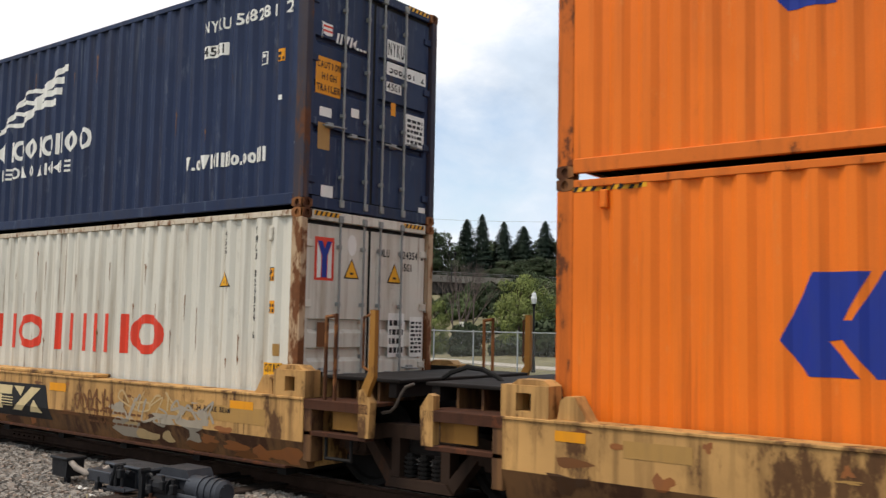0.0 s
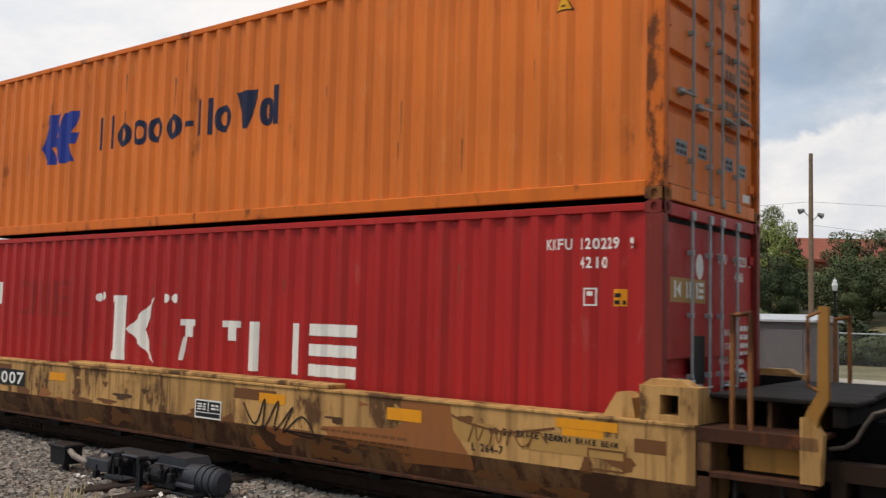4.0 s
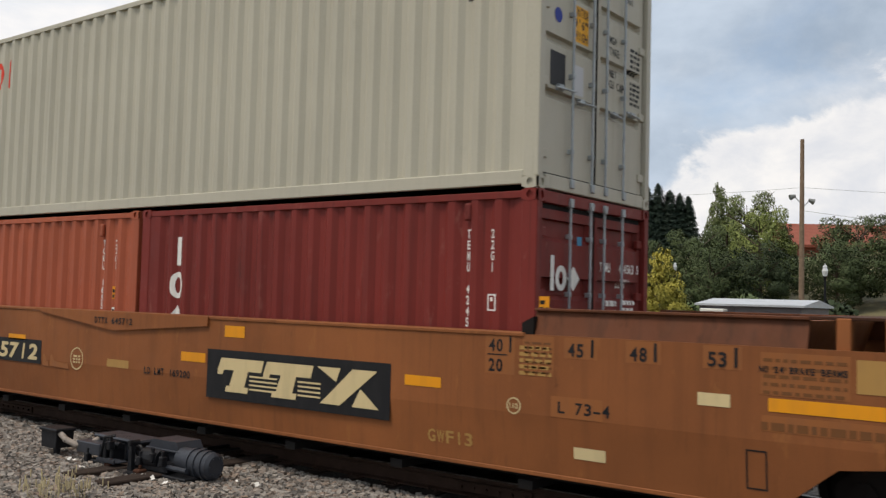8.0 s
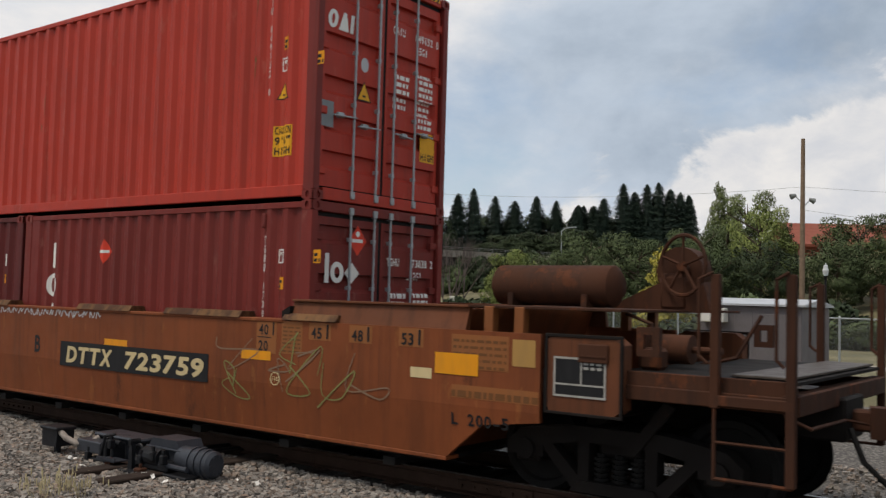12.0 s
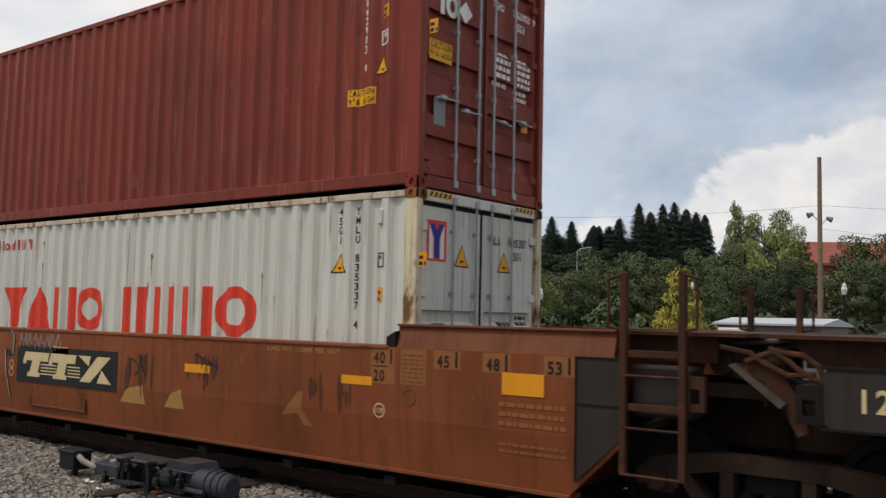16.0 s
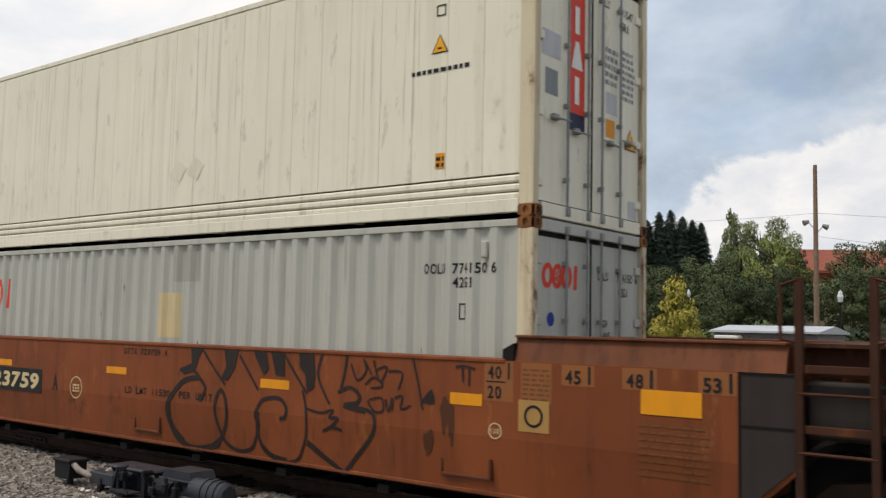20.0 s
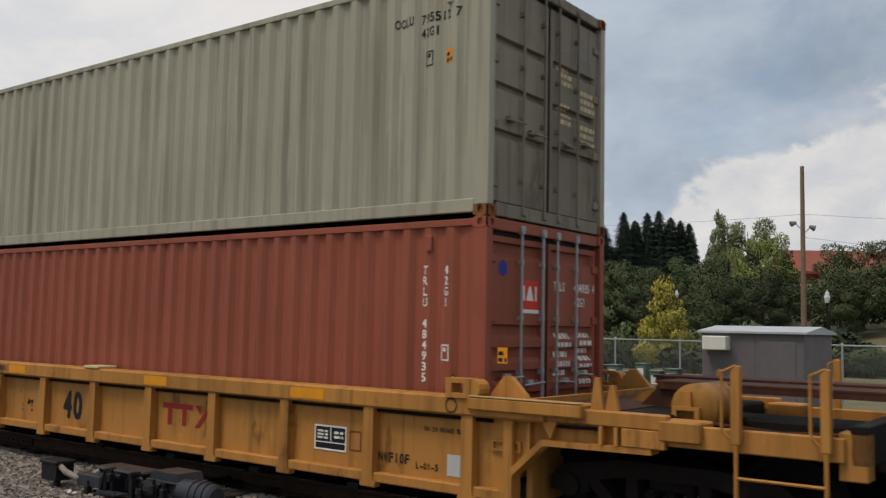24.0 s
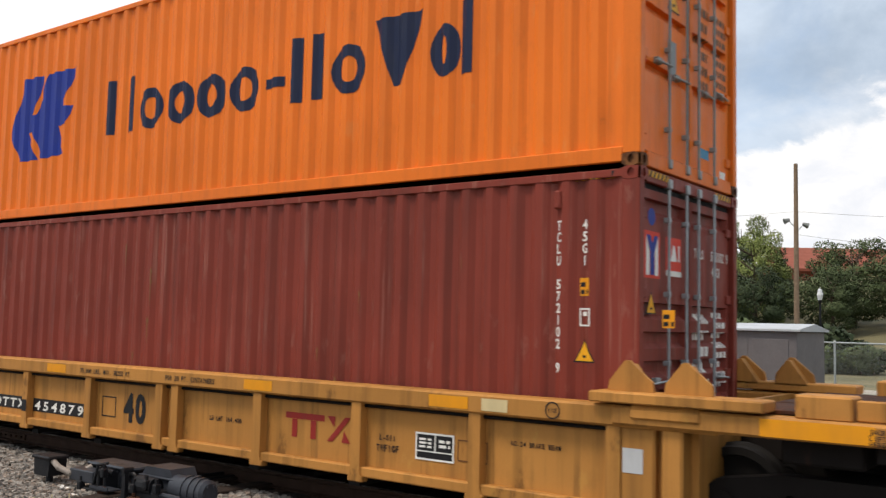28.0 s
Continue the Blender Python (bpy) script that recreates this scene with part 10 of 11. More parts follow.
    b.ident("d_white", "TEMU 70258", None, -0.86 + o, 2.08, 0.085, True, 0.85)
    b.sticker("side", -0.58 + o, 1.83, 0.1, 0.18, "d_white", 3)
    b.sticker("side", -0.58 + o, 1.56, 0.1, 0.14, "d_amber", 2)
    three_blocks(b, -5.45 + o, 2.22, 0.25, 0.44)
    word(a, 0.26, 1.66, 0.86, 2.0, "iox", "d_white", "white upright, ring and diamond", where="door", gap=0.02)
    a.door("placard", Flat().poly([(0.66, 2.17), (0.82, 1.99), (0.98, 2.17), (0.82, 2.35)]), "d_red", "red diamond placard")
    a.door("placard", Flat().rect(0.73, 2.15, 0.91, 2.19).disc(0.82, 2.25, 0.035), "d_white", "", 0.005)
    a.door_ident("d_white", "TGHU", "173038 2", "22G1", 1.90, 0.10)
    a.door_table("d_white", 1.45, 1.2, 1.6, 4, 28, 0.3)
    a.door_table("d_white", 1.9, 1.0, 1.6, 7, 29, 0.3)
    u.ident("d_white", "CAIU 849152 0", None, 5.25, 2.55, 0.088, True, 0.85)
    marks_small(u, 5.48, 1.52, "d_white", 0.6)
    u.triangle("side", 5.53, 1.19, 0.20)
    u.caution("side", 5.40, 0.52, 0.30, 0.36)
    u.sticker("side", 5.50, 1.78, 0.1, 0.15, "d_amber", 2)
    word(u, 0.19, 2.02, 0.62, 2.24, "0^i", "d_white", "white arc and bars", where="door", thick=0.26, lean=0.1)
    u.triangle("door", 0.85, 1.26, 0.24)
    u.door("sticker", Flat().disc(0.85, 1.70, 0.09, 12, 0.07), "d_silver", "round silver sticker")
    u.sticker("door", 0.12, 0.86, 0.22, 0.30, "d_grey")
    u.caution("door", 1.95, 0.68, 0.30, 0.38)
    u.door_ident("d_white", "CAIU", "849152 0", "45G1", 2.22, 0.10)
    u.door_table("d_white", 1.45, 1.3, 1.75, 5, 30, 0.25)
    u.door_table("d_white", 1.9, 1.1, 1.85, 9, 31, 0.28)
    word(u, -5.5, 2.05, -4.2, 2.45, "0^i", "d_white", "white arc and bars", thick=0.26, lean=0.1)
    bogie(c, 9.80, 0.419)
    bogie(c, -9.65, 0.483)
    rust_runs(u, 8, 7)


def stack_sixth():
    c = roll(brown_unit("rust-brown middle unit of an articulated well car with large graffiti", "shared_box", "shared"), -93.28)
    brown_panels(c, None, None, ((-3.29, 1.08, 0.45, 0.1), (-0.35, 1.18, 0.42, 0.1), (2.71, 1.08, 0.48, 0.1), (5.36, 1.10, 0.43, 0.09)), dx=0.19, dl=-0.19)
    owner_sign(c, -1.32, 0.74, 0.52)
    mark(c, "lettering", Flat().text("LOADLIMIT 115400 PER UNIT", 4.2, 1.40, 0.05, 0.9), "d_tan")
    fill = lambda *pts: mark(c, "graffiti", Flat().poly(list(pts)), "d_soot", "black sprayed fill", 0.005, z_fold=0.8, slope=0.1)
    fill((-6.47, 1.23), (-5.81, 1.21), (-5.77, 1.08), (-6.12, 1.09), (-6.30, 0.82), (-5.86, 0.87), (-5.70, 0.63), (-6.33, 0.60), (-6.43, 1.0))
    fill((-5.37, 1.18), (-4.69, 1.2), (-4.66, 1.12), (-4.93, 1.09), (-5.11, 0.95), (-4.89, 0.89), (-4.67, 0.88), (-4.69, 0.71), (-5.09, 0.63), (-5.25, 0.66), (-5.38, 0.96))
    fill((-4.29, 1.13), (-4.01, 1.19), (-4.02, 1.12), (-4.26, 1.09))
    fill((-4.27, 0.53), (-3.99, 0.77), (-3.77, 0.65), (-3.47, 0.4), (-3.83, 0.41))
    fill((-3.72, 0.95), (-3.49, 1.09), (-3.28, 0.69), (-3.22, 0.54), (-3.45, 0.77))
    fill((-2.99, 1.13), (-2.67, 1.03), (-2.56, 0.68), (-2.01, 1.14), (-1.98, 0.66), (-2.03, 0.42), (-2.41, 0.48), (-2.71, 0.53), (-2.92, 0.6), (-2.84, 0.74))
    fill((-2.59, 1.36), (-2.22, 1.46), (-2.39, 1.16))
    fill((-1.69, 1.21), (-1.45, 1.16), (-1.47, 1.1), (-1.66, 1.08))
    fill((-5.59, 0.31), (-5.49, 0.53), (-5.43, 0.33))

    def edge(*pts):
        off = [(a + 0.025, b - 0.015) for a, b in pts]
        mark(c, "graffiti", Flat().stroke(off, 0.03), "d_soot", "black sprayed shadow line", 0.007, z_fold=0.8, slope=0.1)
        mark(c, "graffiti", Flat().stroke(list(pts), 0.018), "d_faint", "thin pale sprayed outlines", 0.008, z_fold=0.8, slope=0.1)
    edge((-7.01, 1.48), (-5.93, 1.49), (-5.83, 1.44), (-4.74, 1.46), (-4.64, 1.49), (-3.74, 1.49), (-3.56, 1.41), (-3.38, 1.48), (-2.75, 1.49), (-2.59, 1.36), (-2.22, 1.49), (-1.56, 1.49), (-1.44, 1.4), (-1.45, 1.13))
    edge((-7.01, 1.48), (-6.75, 0.56), (-6.64, 0.38))
    edge((-5.83, 1.44), (-5.77, 1.09), (-5.56, 0.37))
    edge((-4.74, 1.46), (-4.59, 1.21), (-4.62, 0.66), (-4.59, 0.34), (-4.52, 0.31), (-4.33, 0.32), (-4.24, 0.53))
    edge((-3.5, 1.41), (-3.52, 1.08), (-3.84, 0.83), (-3.36, 0.42), (-3.21, 0.32), (-3.08, 0.49))
    edge((-3.47, 1.41), (-3.25, 0.7), (-3.19, 0.52))
    edge((-2.93, 1.12), (-2.51, 0.81))
    edge((-2.59, 1.36), (-2.39, 1.16))
    edge((-2.01, 1.19), (-1.98, 0.66), (-2.02, 0.42))
    edge((-1.69, 1.19), (-1.64, 0.89), (-1.53, 0.49))
    edge((-4.89, 0.92), (-4.91, 1.07), (-4.84, 1.12), (-4.81, 0.97))
    for v in (0.98, 0.86):
        mark(c, "graffiti", Flat().hoop(-1.47, v, 0.065, 0.02, 12), "d_smear", "small pale sprayed ring", 0.008)
    mark(c, "graffiti", tag_letters(66, -6.9, 1.24, -6.5, 1.42, 3, 0.014), "d_faint", "white tag", 0.008)
    mark(c, "graffiti", tag_letters(67, -6.4, 0.72, -5.8, 1.10, 5, 0.016), "d_smear", "pale tag", 0.009)
    side_bracket(c, -0.95, 0.55)
    grease(c, 68, 1.45, 0.62, 2.05, 1.30, 8)
    grease(c, 69, 2.75, 0.90, 3.35, 1.40, 8)
    grease(c, 70, 4.8, 0.75, 5.5, 1.20, 9)
    grease(c, 74, -0.9, 1.12, 0.1, 1.34, 10)
    mark(c, "graffiti", tag_letters(61, -7.5, 1.1, -6.95, 1.35, 5, 0.014), "d_faint", "white tag", 0.008)
    mark(c, "graffiti", tag_letters(62, -1.3, 1.22, -0.1, 1.46, 8, 0.014), "d_faint", "white tag", 0.010)
    for sd, u0, u1 in ((63, 1.6, 1.9), (64, 2.95, 3.35)):
        mark(c, "graffiti", scrawl(sd, u0, 0.85, u1, 1.3, 2, 0.018), "d_black", "", 0.006)
    for u0, u1 in ((1.35, 1.9), (2.3, 2.7)):
        mark(c, "paint_patch", Flat().poly([(u0, 0.62), (u1, 0.62), (u1 - 0.05, 0.86), (u0 + 0.15, 0.80)]), "d_tan", "", 0.003, z_fold=0.8, slope=0.1)
    mark(c, "lettering", Flat().text("125 T", -8.96, 1.235, 0.185, 0.66), "d_cream", "white lettering 125 T", 0.046)
    mark(c, "label", Flat().rect(-8.33, 0.87, -8.15, 1.06), "d_cream", "", 0.012)
    conspicuity(c, ((-8.10, 1.08, 0.46, 0.21), (7.39, 1.12, 0.45, 0.20)), lift=0.006)
    mark(c, "lettering", Flat().hoop(6.28, 1.02, 0.09, 0.022), "d_rustpatch", "faded round stencil", 0.006)
    for v0, v1, q in ((0.84, 1.10, 3), (0.60, 0.72, 2)):
        mark(c, "small_print", Flat().bars(7.36, v0, 8.06, v1, q, 9, 0.45), "d_patch", "faded small print", 0.006, z_fold=0.8, slope=0.1)
    mark(c, "paint_patch", Flat().poly([(4.45, 0.70), (4.72, 0.98), (4.80, 0.97), (4.76, 0.80), (4.95, 0.60), (4.80, 0.62), (4.70, 0.74)]), "d_patch", "tan patch of worn paint", 0.003, z_fold=0.8, slope=0.1)
    a = load(Box("white corrugated container with rusty corner posts in the well", "white", post="post_ivory", rail="rail_cream", ribs="two", bars="galv", casting="rustpost"), -93.276, 0.264)
    b = load(Box("maroon forty-foot container stacked on a white one", "maroon2", ribs="wide", bars="galv", casting="maroon"), -93.276, 3.16)
    word(a, -3.63, 2.46, -1.64, 2.62, "vvv.vmi.oom.iv", "d_rouge", "red row of small bars and rings", thick=0.2, joined=True, gap=0.16)
    funnel(a, "side", -3.65, 0.75, -2.80, 1.95)
    word(a, -2.41, 1.25, 0.38, 1.87, "v^u0", "d_red", "large red row of bars and rings", thick=0.27, gap=0.05)
    word(a, 0.84, 1.25, 3.60, 1.87, "miu0", "d_red", "large red row of bars and rings", thick=0.27)
    a.ident("d_black", "YMLU 835337 4", ("45G1", 4.93, 2.65), 5.19, 2.65, 0.085, True, 0.9)
    a.triangle("side", 4.97, 2.01, 0.22)
    marks_small(a, 5.52, 2.06, "d_black", 0.6)
    a.sticker("side", 5.53, 1.69, 0.10, 0.16, "d_amber", 2)
    vent(a, 5.55, 2.52)
    vent(a, -5.75, 2.5)
    funnel(a, "door", 0.23, 2.14, 0.57, 2.58)
    a.triangle("door", 0.85, 2.10, 0.25)
    a.triangle("door", 1.68, 2.08, 0.25)
    a.door_ident("d_black", "YMLU", "835337 4", "45G1", 2.40, 0.10)
    a.door_table("d_black", 1.6, 1.2, 1.55, 3, 34, 0.3)
    a.door_table("d_black", 2.0, 1.2, 1.6, 6, 35, 0.26)
    a.sticker("door", 0.34, 1.28, 0.22, 0.2, "d_rustpatch")
    f = Flat()
    three_blocks(b, -5.47, 2.62, 0.26, 0.42)
    b.ident("d_white", "TGHU 862903 9", None, 5.25, 2.62, 0.088, True, 0.85)
    b.triangle("side", 5.53, 1.28, 0.20)
    b.caution("side", 5.04, 0.96, 0.40, 0.19, ("CAUTION", "9'6 HIGH"))
    b.sticker("side", 5.52, 1.90, 0.1, 0.15, "d_amber", 2)
    marks_small(b, 5.50, 1.60, "d_white", 0.7)
    word(b, 0.36, 1.95, 0.96, 2.30, "iox", "d_white", "white upright, ring and diamond", where="door", gap=0.02)
    b.sticker("door", 0.84, 2.45, 0.10, 0.12, "d_teal")
    b.caution("door", 0.20, 1.42, 0.40, 0.22, ("CAUTION", "9'6 HIGH"))
    b.sticker("door", 0.30, 0.72, 0.20, 0.30, "d_grey")
    b.sticker("door", 2.0, 0.92, 0.14, 0.12, "d_amber")
    b.door_ident("d_white", "TGHU", "862903 9", "45G1", 2.30, 0.10)
    b.door_table("d_white", 1.45, 1.4, 1.85, 5, 36, 0.3)
    b.door_table("d_white", 1.9, 1.3, 1.85, 7, 37, 0.28)
    bogie(c, -9.65, 0.483)
    rust_runs(a, 26, 8)
    rust_runs(b, 12, 9)


def stack_seventh():
    c = roll(brown_unit("rust-brown end unit of an articulated well car with black graffiti", "box", "shared"), -112.63)
    brown_panels(c, "DTTX 723759", "A", ((-5.94, 1.08, 0.42, 0.08), (-3.28, 1.08, 0.47, 0.09), (-0.34, 1.09, 0.45, 0.09), (2.7, 1.07, 0.47, 0.1), (5.38, 1.07, 0.37, 0.11)), dx=0.19)
    mark(c, "lettering", Flat().text("LD LMT 115300 PER UNIT", 0.1, 0.86, 0.085, 0.95), "d_black", "load limit lettering")
    mark(c, "lettering", Flat().text("DTTX 723759 A", 0.05, 1.36, 0.075, 0.95), "d_black")
    black = lambda f: mark(c, "graffiti", f, "d_soot", "large black sprayed loops", 0.006, z_fold=0.8, slope=0.1)
    # two belly loops, a third beside them and a heart point, drawn with a broad cap
    black(Flat().curve([(1.61, 1.13), (1.33, 1.08), (1.11, 0.91), (0.99, 0.72), (1.06, 0.54), (1.21, 0.37), (1.47, 0.28), (1.81, 0.32), (1.99, 0.41)], 0.06, 0.08, 5))
    black(Flat().curve([(1.99, 0.41), (2.09, 0.57), (2.13, 0.76), (2.09, 0.93), (2.01, 1.0), (1.93, 0.89), (1.92, 0.71), (2.01, 0.52), (2.13, 0.39), (2.34, 0.33), (2.57, 0.4), (2.69, 0.67)], 0.05, 0.04, 5))
    black(Flat().curve([(1.03, 0.80), (1.04, 0.60), (1.13, 0.46), (1.30, 0.33)], 0.05, 0.11, 5))
    black(Flat().curve([(2.69, 0.67), (2.63, 0.73), (2.65, 0.82), (2.76, 0.94), (3.01, 0.97), (3.13, 0.88), (3.11, 0.77), (3.03, 0.75)], 0.04, 0.045, 5))
    black(Flat().curve([(2.67, 0.8), (2.66, 0.57), (2.77, 0.38), (3.04, 0.28), (3.28, 0.32), (3.38, 0.46), (3.44, 0.64), (3.44, 0.89), (3.38, 1.08)], 0.05, 0.03, 5))
    black(Flat().curve([(2.72, 0.44), (2.88, 0.33), (3.12, 0.29)], 0.04, 0.08, 5))
    black(Flat().curve([(3.45, 0.53), (3.68, 0.41), (3.99, 0.26)], 0.07, 0.05))
    black(Flat().curve([(3.99, 0.26), (4.11, 0.39), (4.39, 0.69), (4.42, 0.87), (4.3, 0.94), (4.02, 0.95)], 0.055, 0.03, 5))
    black(Flat().curve([(3.91, 1.09), (4.08, 1.15), (4.21, 1.08), (4.19, 1.0), (4.0, 0.96), (4.3, 0.92)], 0.035, 0.05, 5))
    black(Flat().curve([(3.45, 0.89), (3.66, 0.86), (3.85, 0.9), (3.79, 0.82), (3.92, 0.82), (3.8, 0.71)], 0.025, 0.035, 5))
    black(Flat().curve([(3.69, 0.67), (3.82, 0.72), (3.97, 0.7)], 0.03, 0.035))
    black(Flat().curve([(1.23, 1.2), (1.5, 1.2), (1.61, 1.13), (1.73, 1.0), (1.63, 0.85)], 0.03, 0.05))
    for x0, y0, x1, y1, x2, y2 in ((1.63, 1.49, 1.86, 1.27, 2.09, 1.07), (2.33, 1.42, 2.5, 1.23, 2.67, 1.04), (3.08, 1.45, 3.28, 1.23, 3.45, 1.05), (3.68, 1.49, 3.61, 1.25, 3.79, 0.96), (4.03, 1.49, 4.0, 1.3, 3.95, 1.13)):
        black(Flat().curve([(x0, y0), (x1, y1), (x2, y2)], 0.035, 0.03))
    # filled wedges that hang from the top edge
    for pts in ([(1.43, 1.49), (1.67, 1.49), (1.58, 1.34), (1.52, 1.2), (1.32, 1.15), (1.23, 1.22), (1.46, 1.29)], [(2.05, 1.49), (2.31, 1.49), (2.26, 1.28), (2.14, 1.12), (2.0, 1.12), (2.1, 1.28)],
                [(2.56, 1.49), (2.78, 1.49), (2.84, 1.28), (2.75, 1.21), (2.61, 1.4)], [(2.86, 1.48), (3.08, 1.47), (3.1, 1.21), (2.95, 1.22)],
                [(3.32, 1.49), (3.54, 1.48), (3.57, 1.26), (3.56, 1.12), (3.45, 1.06), (3.42, 1.24), (3.32, 1.33)], [(5.07, 1.12), (5.16, 1.2), (5.18, 1.06), (5.09, 1.06)]):
        black(Flat().poly(pts))
    # the thin tag beside it
    tag = lambda *pts: mark(c, "graffiti", Flat().curve(list(pts), 0.024, 0.02, 5), "d_soot", "black sprayed tag strokes", 0.007)
    tag((4.09, 1.39), (4.18, 1.23), (4.3, 1.33), (4.26, 1.45), (4.38, 1.29))
    tag((4.4, 1.44), (4.49, 1.23), (4.58, 1.38), (4.44, 1.35))
    tag((4.6, 1.34), (4.78, 1.33), (4.73, 1.16))
    tag((4.29, 1.19), (4.41, 1.27), (4.53, 1.19), (4.37, 1.16))
    tag((4.33, 1.03), (4.42, 0.93), (4.54, 0.95), (4.51, 1.07), (4.35, 1.04))
    tag((4.57, 1.06), (4.61, 0.94), (4.66, 1.08), (4.66, 0.95))
    tag((4.69, 1.08), (4.79, 1.1), (4.77, 0.98), (4.9, 1.02))
    tag((4.91, 1.49), (4.99, 1.23), (5.05, 0.99))
    tag((5.02, 1.03), (5.14, 1.17), (5.18, 1.07), (5.03, 1.07))
    tag((5.44, 1.42), (5.55, 1.43), (5.67, 1.41))
    tag((5.52, 1.41), (5.53, 1.28))
    tag((5.60, 1.41), (5.60, 1.25))
    grease(c, 72, 5.28, 0.64, 5.42, 1.20, 9)
    grease(c, 73, 5.05, 0.50, 5.16, 0.85, 5)
    side_bracket(c, 0.30, 0.86)
    side_bracket(c, 5.26, 5.86)
    mark(c, "label", Flat().rect(6.15, 0.88, 6.47, 1.16), "d_tan", "tan square with a black ring", 0.004)
    mark(c, "label", Flat().hoop(6.31, 1.02, 0.10, 0.025), "d_black", "", 0.007)
    mark(c, "lettering", Flat().bars(7.32, 0.62, 7.92, 1.08, 8, 38, 0.4), "d_rustpatch", "", 0.005, z_fold=0.8, slope=0.1)
    conspicuity(c, ((7.34, 1.12, 0.52, 0.20), (-9.0, 1.06, 0.4, 0.2)), lift=0.006)
    brown_box_end_marks(c, -1)
    a = load(Box("pale grey corrugated container with rusty posts in the well", "greyblue", H=2.591, post="post_ivory", ribs="two", bars="barpaint", casting="rustpost", stripes=False), -112.626, 0.269)
    u = load(Box("ivory smooth-sided refrigerated container with hinged doors", "reefer", post="post_ivory", ribs="flat", bars="barpaint", smooth_side=True, casting="rustpost"), -112.626, 2.86)
    rings(a, "side", -4.93, 1.67, -3.50, 2.13)
    a.side("patch", Flat().rect(0.32, 1.31, 0.75, 1.89), "d_paledirt", "cream repaint patch")
    a.side("patch", Flat().rect(0.57, 2.03, 1.16, 2.48), "d_greypatch", "grey repaint patch", 0.002)
    a.ident("d_black", "OOLU 774150 6", ("42G1", 5.14, 1.92), 4.79, 2.06, 0.105, pitch=0.66)
    a.side("code_box", Flat().outline(5.21, 1.60, 5.31, 1.76, 0.014), "d_black")
    vent(a, 5.50, 2.2)
    vent(a, -5.75, 2.2)
    rings(a, "door", 0.24, 1.92, 0.97, 2.17)
    a.door("sticker", Flat().disc(0.42, 1.62, 0.07), "d_blue", "round blue sticker")
    a.door_ident("d_black", "OOLU", "774150 6", "42G1", 2.05, 0.10)
    a.door("lettering", Flat().text("MGW", 1.42, 1.55, 0.085, 0.7).text("TARE", 1.42, 1.42, 0.085, 0.7), "d_black")
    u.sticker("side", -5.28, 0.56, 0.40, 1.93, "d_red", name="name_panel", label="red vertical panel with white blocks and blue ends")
    u.side("name_panel", Flat().rect(-5.28, 0.56, -4.88, 0.80).rect(-5.28, 2.25, -4.88, 2.49), "d_navy", "", 0.006)
    u.side("name_panel", Flat().rect(-5.28, 0.80, -4.88, 0.84).rect(-5.28, 2.21, -4.88, 2.25), "d_white", "", 0.006)
    for code, v in (("i", 0.92), ("^", 1.36), ("i", 1.80)):
        for q, piece in enumerate(shapes(code, -5.21, -4.95, v, v + 0.33, 0.10)):
            u.side("name_mark", Flat().put(*piece), "d_white", "", 0.007 + 0.0005 * q)
    u.sticker("side", -5.78, 0.56, 0.16, 0.17, "d_amber", 2)
    u.triangle("side", 4.93, 1.75, 0.20)
    u.side("lettering", Flat().bars(4.56, 1.55, 5.31, 1.60, 1, 39, 0.9), "d_black", "small print")
    u.side("code_box", Flat().outline(4.88, 2.14, 5.0, 2.26, 0.014), "d_black")
    u.side("lettering", Flat().text("TCLU 101547 2", 4.75, 2.55, 0.09, 0.7).text("45R1", 4.9, 2.42, 0.09, 0.7), "d_black", "container number and size code")
    u.sticker("side", 4.90, 0.54, 0.12, 0.16, "d_amber", 2)
    for x, v in ((0.42, 0.84), (0.78, 0.85)):
        u.side("patch", Flat().poly([(x, v), (x + 0.22, v - 0.12), (x + 0.36, v + 0.08), (x + 0.16, v + 0.2)]), "d_ivory", "pale sticker remains")
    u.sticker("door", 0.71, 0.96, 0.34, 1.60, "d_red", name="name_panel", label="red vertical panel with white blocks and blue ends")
    u.door("name_panel", Flat().rect(0.71, 0.96, 1.05, 1.14).rect(0.71, 2.40, 1.05, 2.58), "d_navy", "", 0.006)
    for code, v in (("i", 1.24), ("^", 1.61), ("i", 1.98)):
        for q, piece in enumerate(shapes(code, 0.77, 1.0, v, v + 0.29, 0.09)):
            u.door("name_mark", Flat().put(*piece), "d_white", "", 0.007 + 0.0005 * q)
    u.door("sticker", Flat().rect(0.30, 2.52, 0.44, 2.66), "d_teal", "small blue sticker")
    for q in ((0.2, 1.62, 0.36, 0.26, "d_silver"), (0.27, 1.24, 0.24, 0.26, "d_grey"), (1.52, 1.02, 0.2, 0.2, "d_amber"), (1.52, 1.28, 0.26, 0.24, "d_silver"), (2.06, 0.18, 0.2, 0.2, "d_silver")):
        u.sticker("door", *q)
    u.triangle("door", 2.10, 0.95, 0.26)
    u.door_ident("d_black", "TCLU", "101547 2", "45R1", 2.45, 0.10)
    u.door_table("d_grey", 1.5, 1.6, 2.05, 5, 42, 0.3)
    u.door_table("d_grey", 1.9, 1.5, 2.1, 8, 43, 0.3)
    part("cooling_unit", Geo().box(-6.13, -6.06, -0.8, 0.9, 1.6, 2.5, 0.02), "black", u.ob, "black cooling unit")
    g = Geo()
    for k in range(9):
        x = -4.8 + k * 1.2
        g.prism([(x, 0.15), (x + 0.16, 0.15), (x + 0.10, 0.05), (x + 0.04, 0.05)], "y", -1.17, -0.95)
    part("floor_bracket", g, "reefer", u.ob)
    bogie(c, -9.80, 0.419)
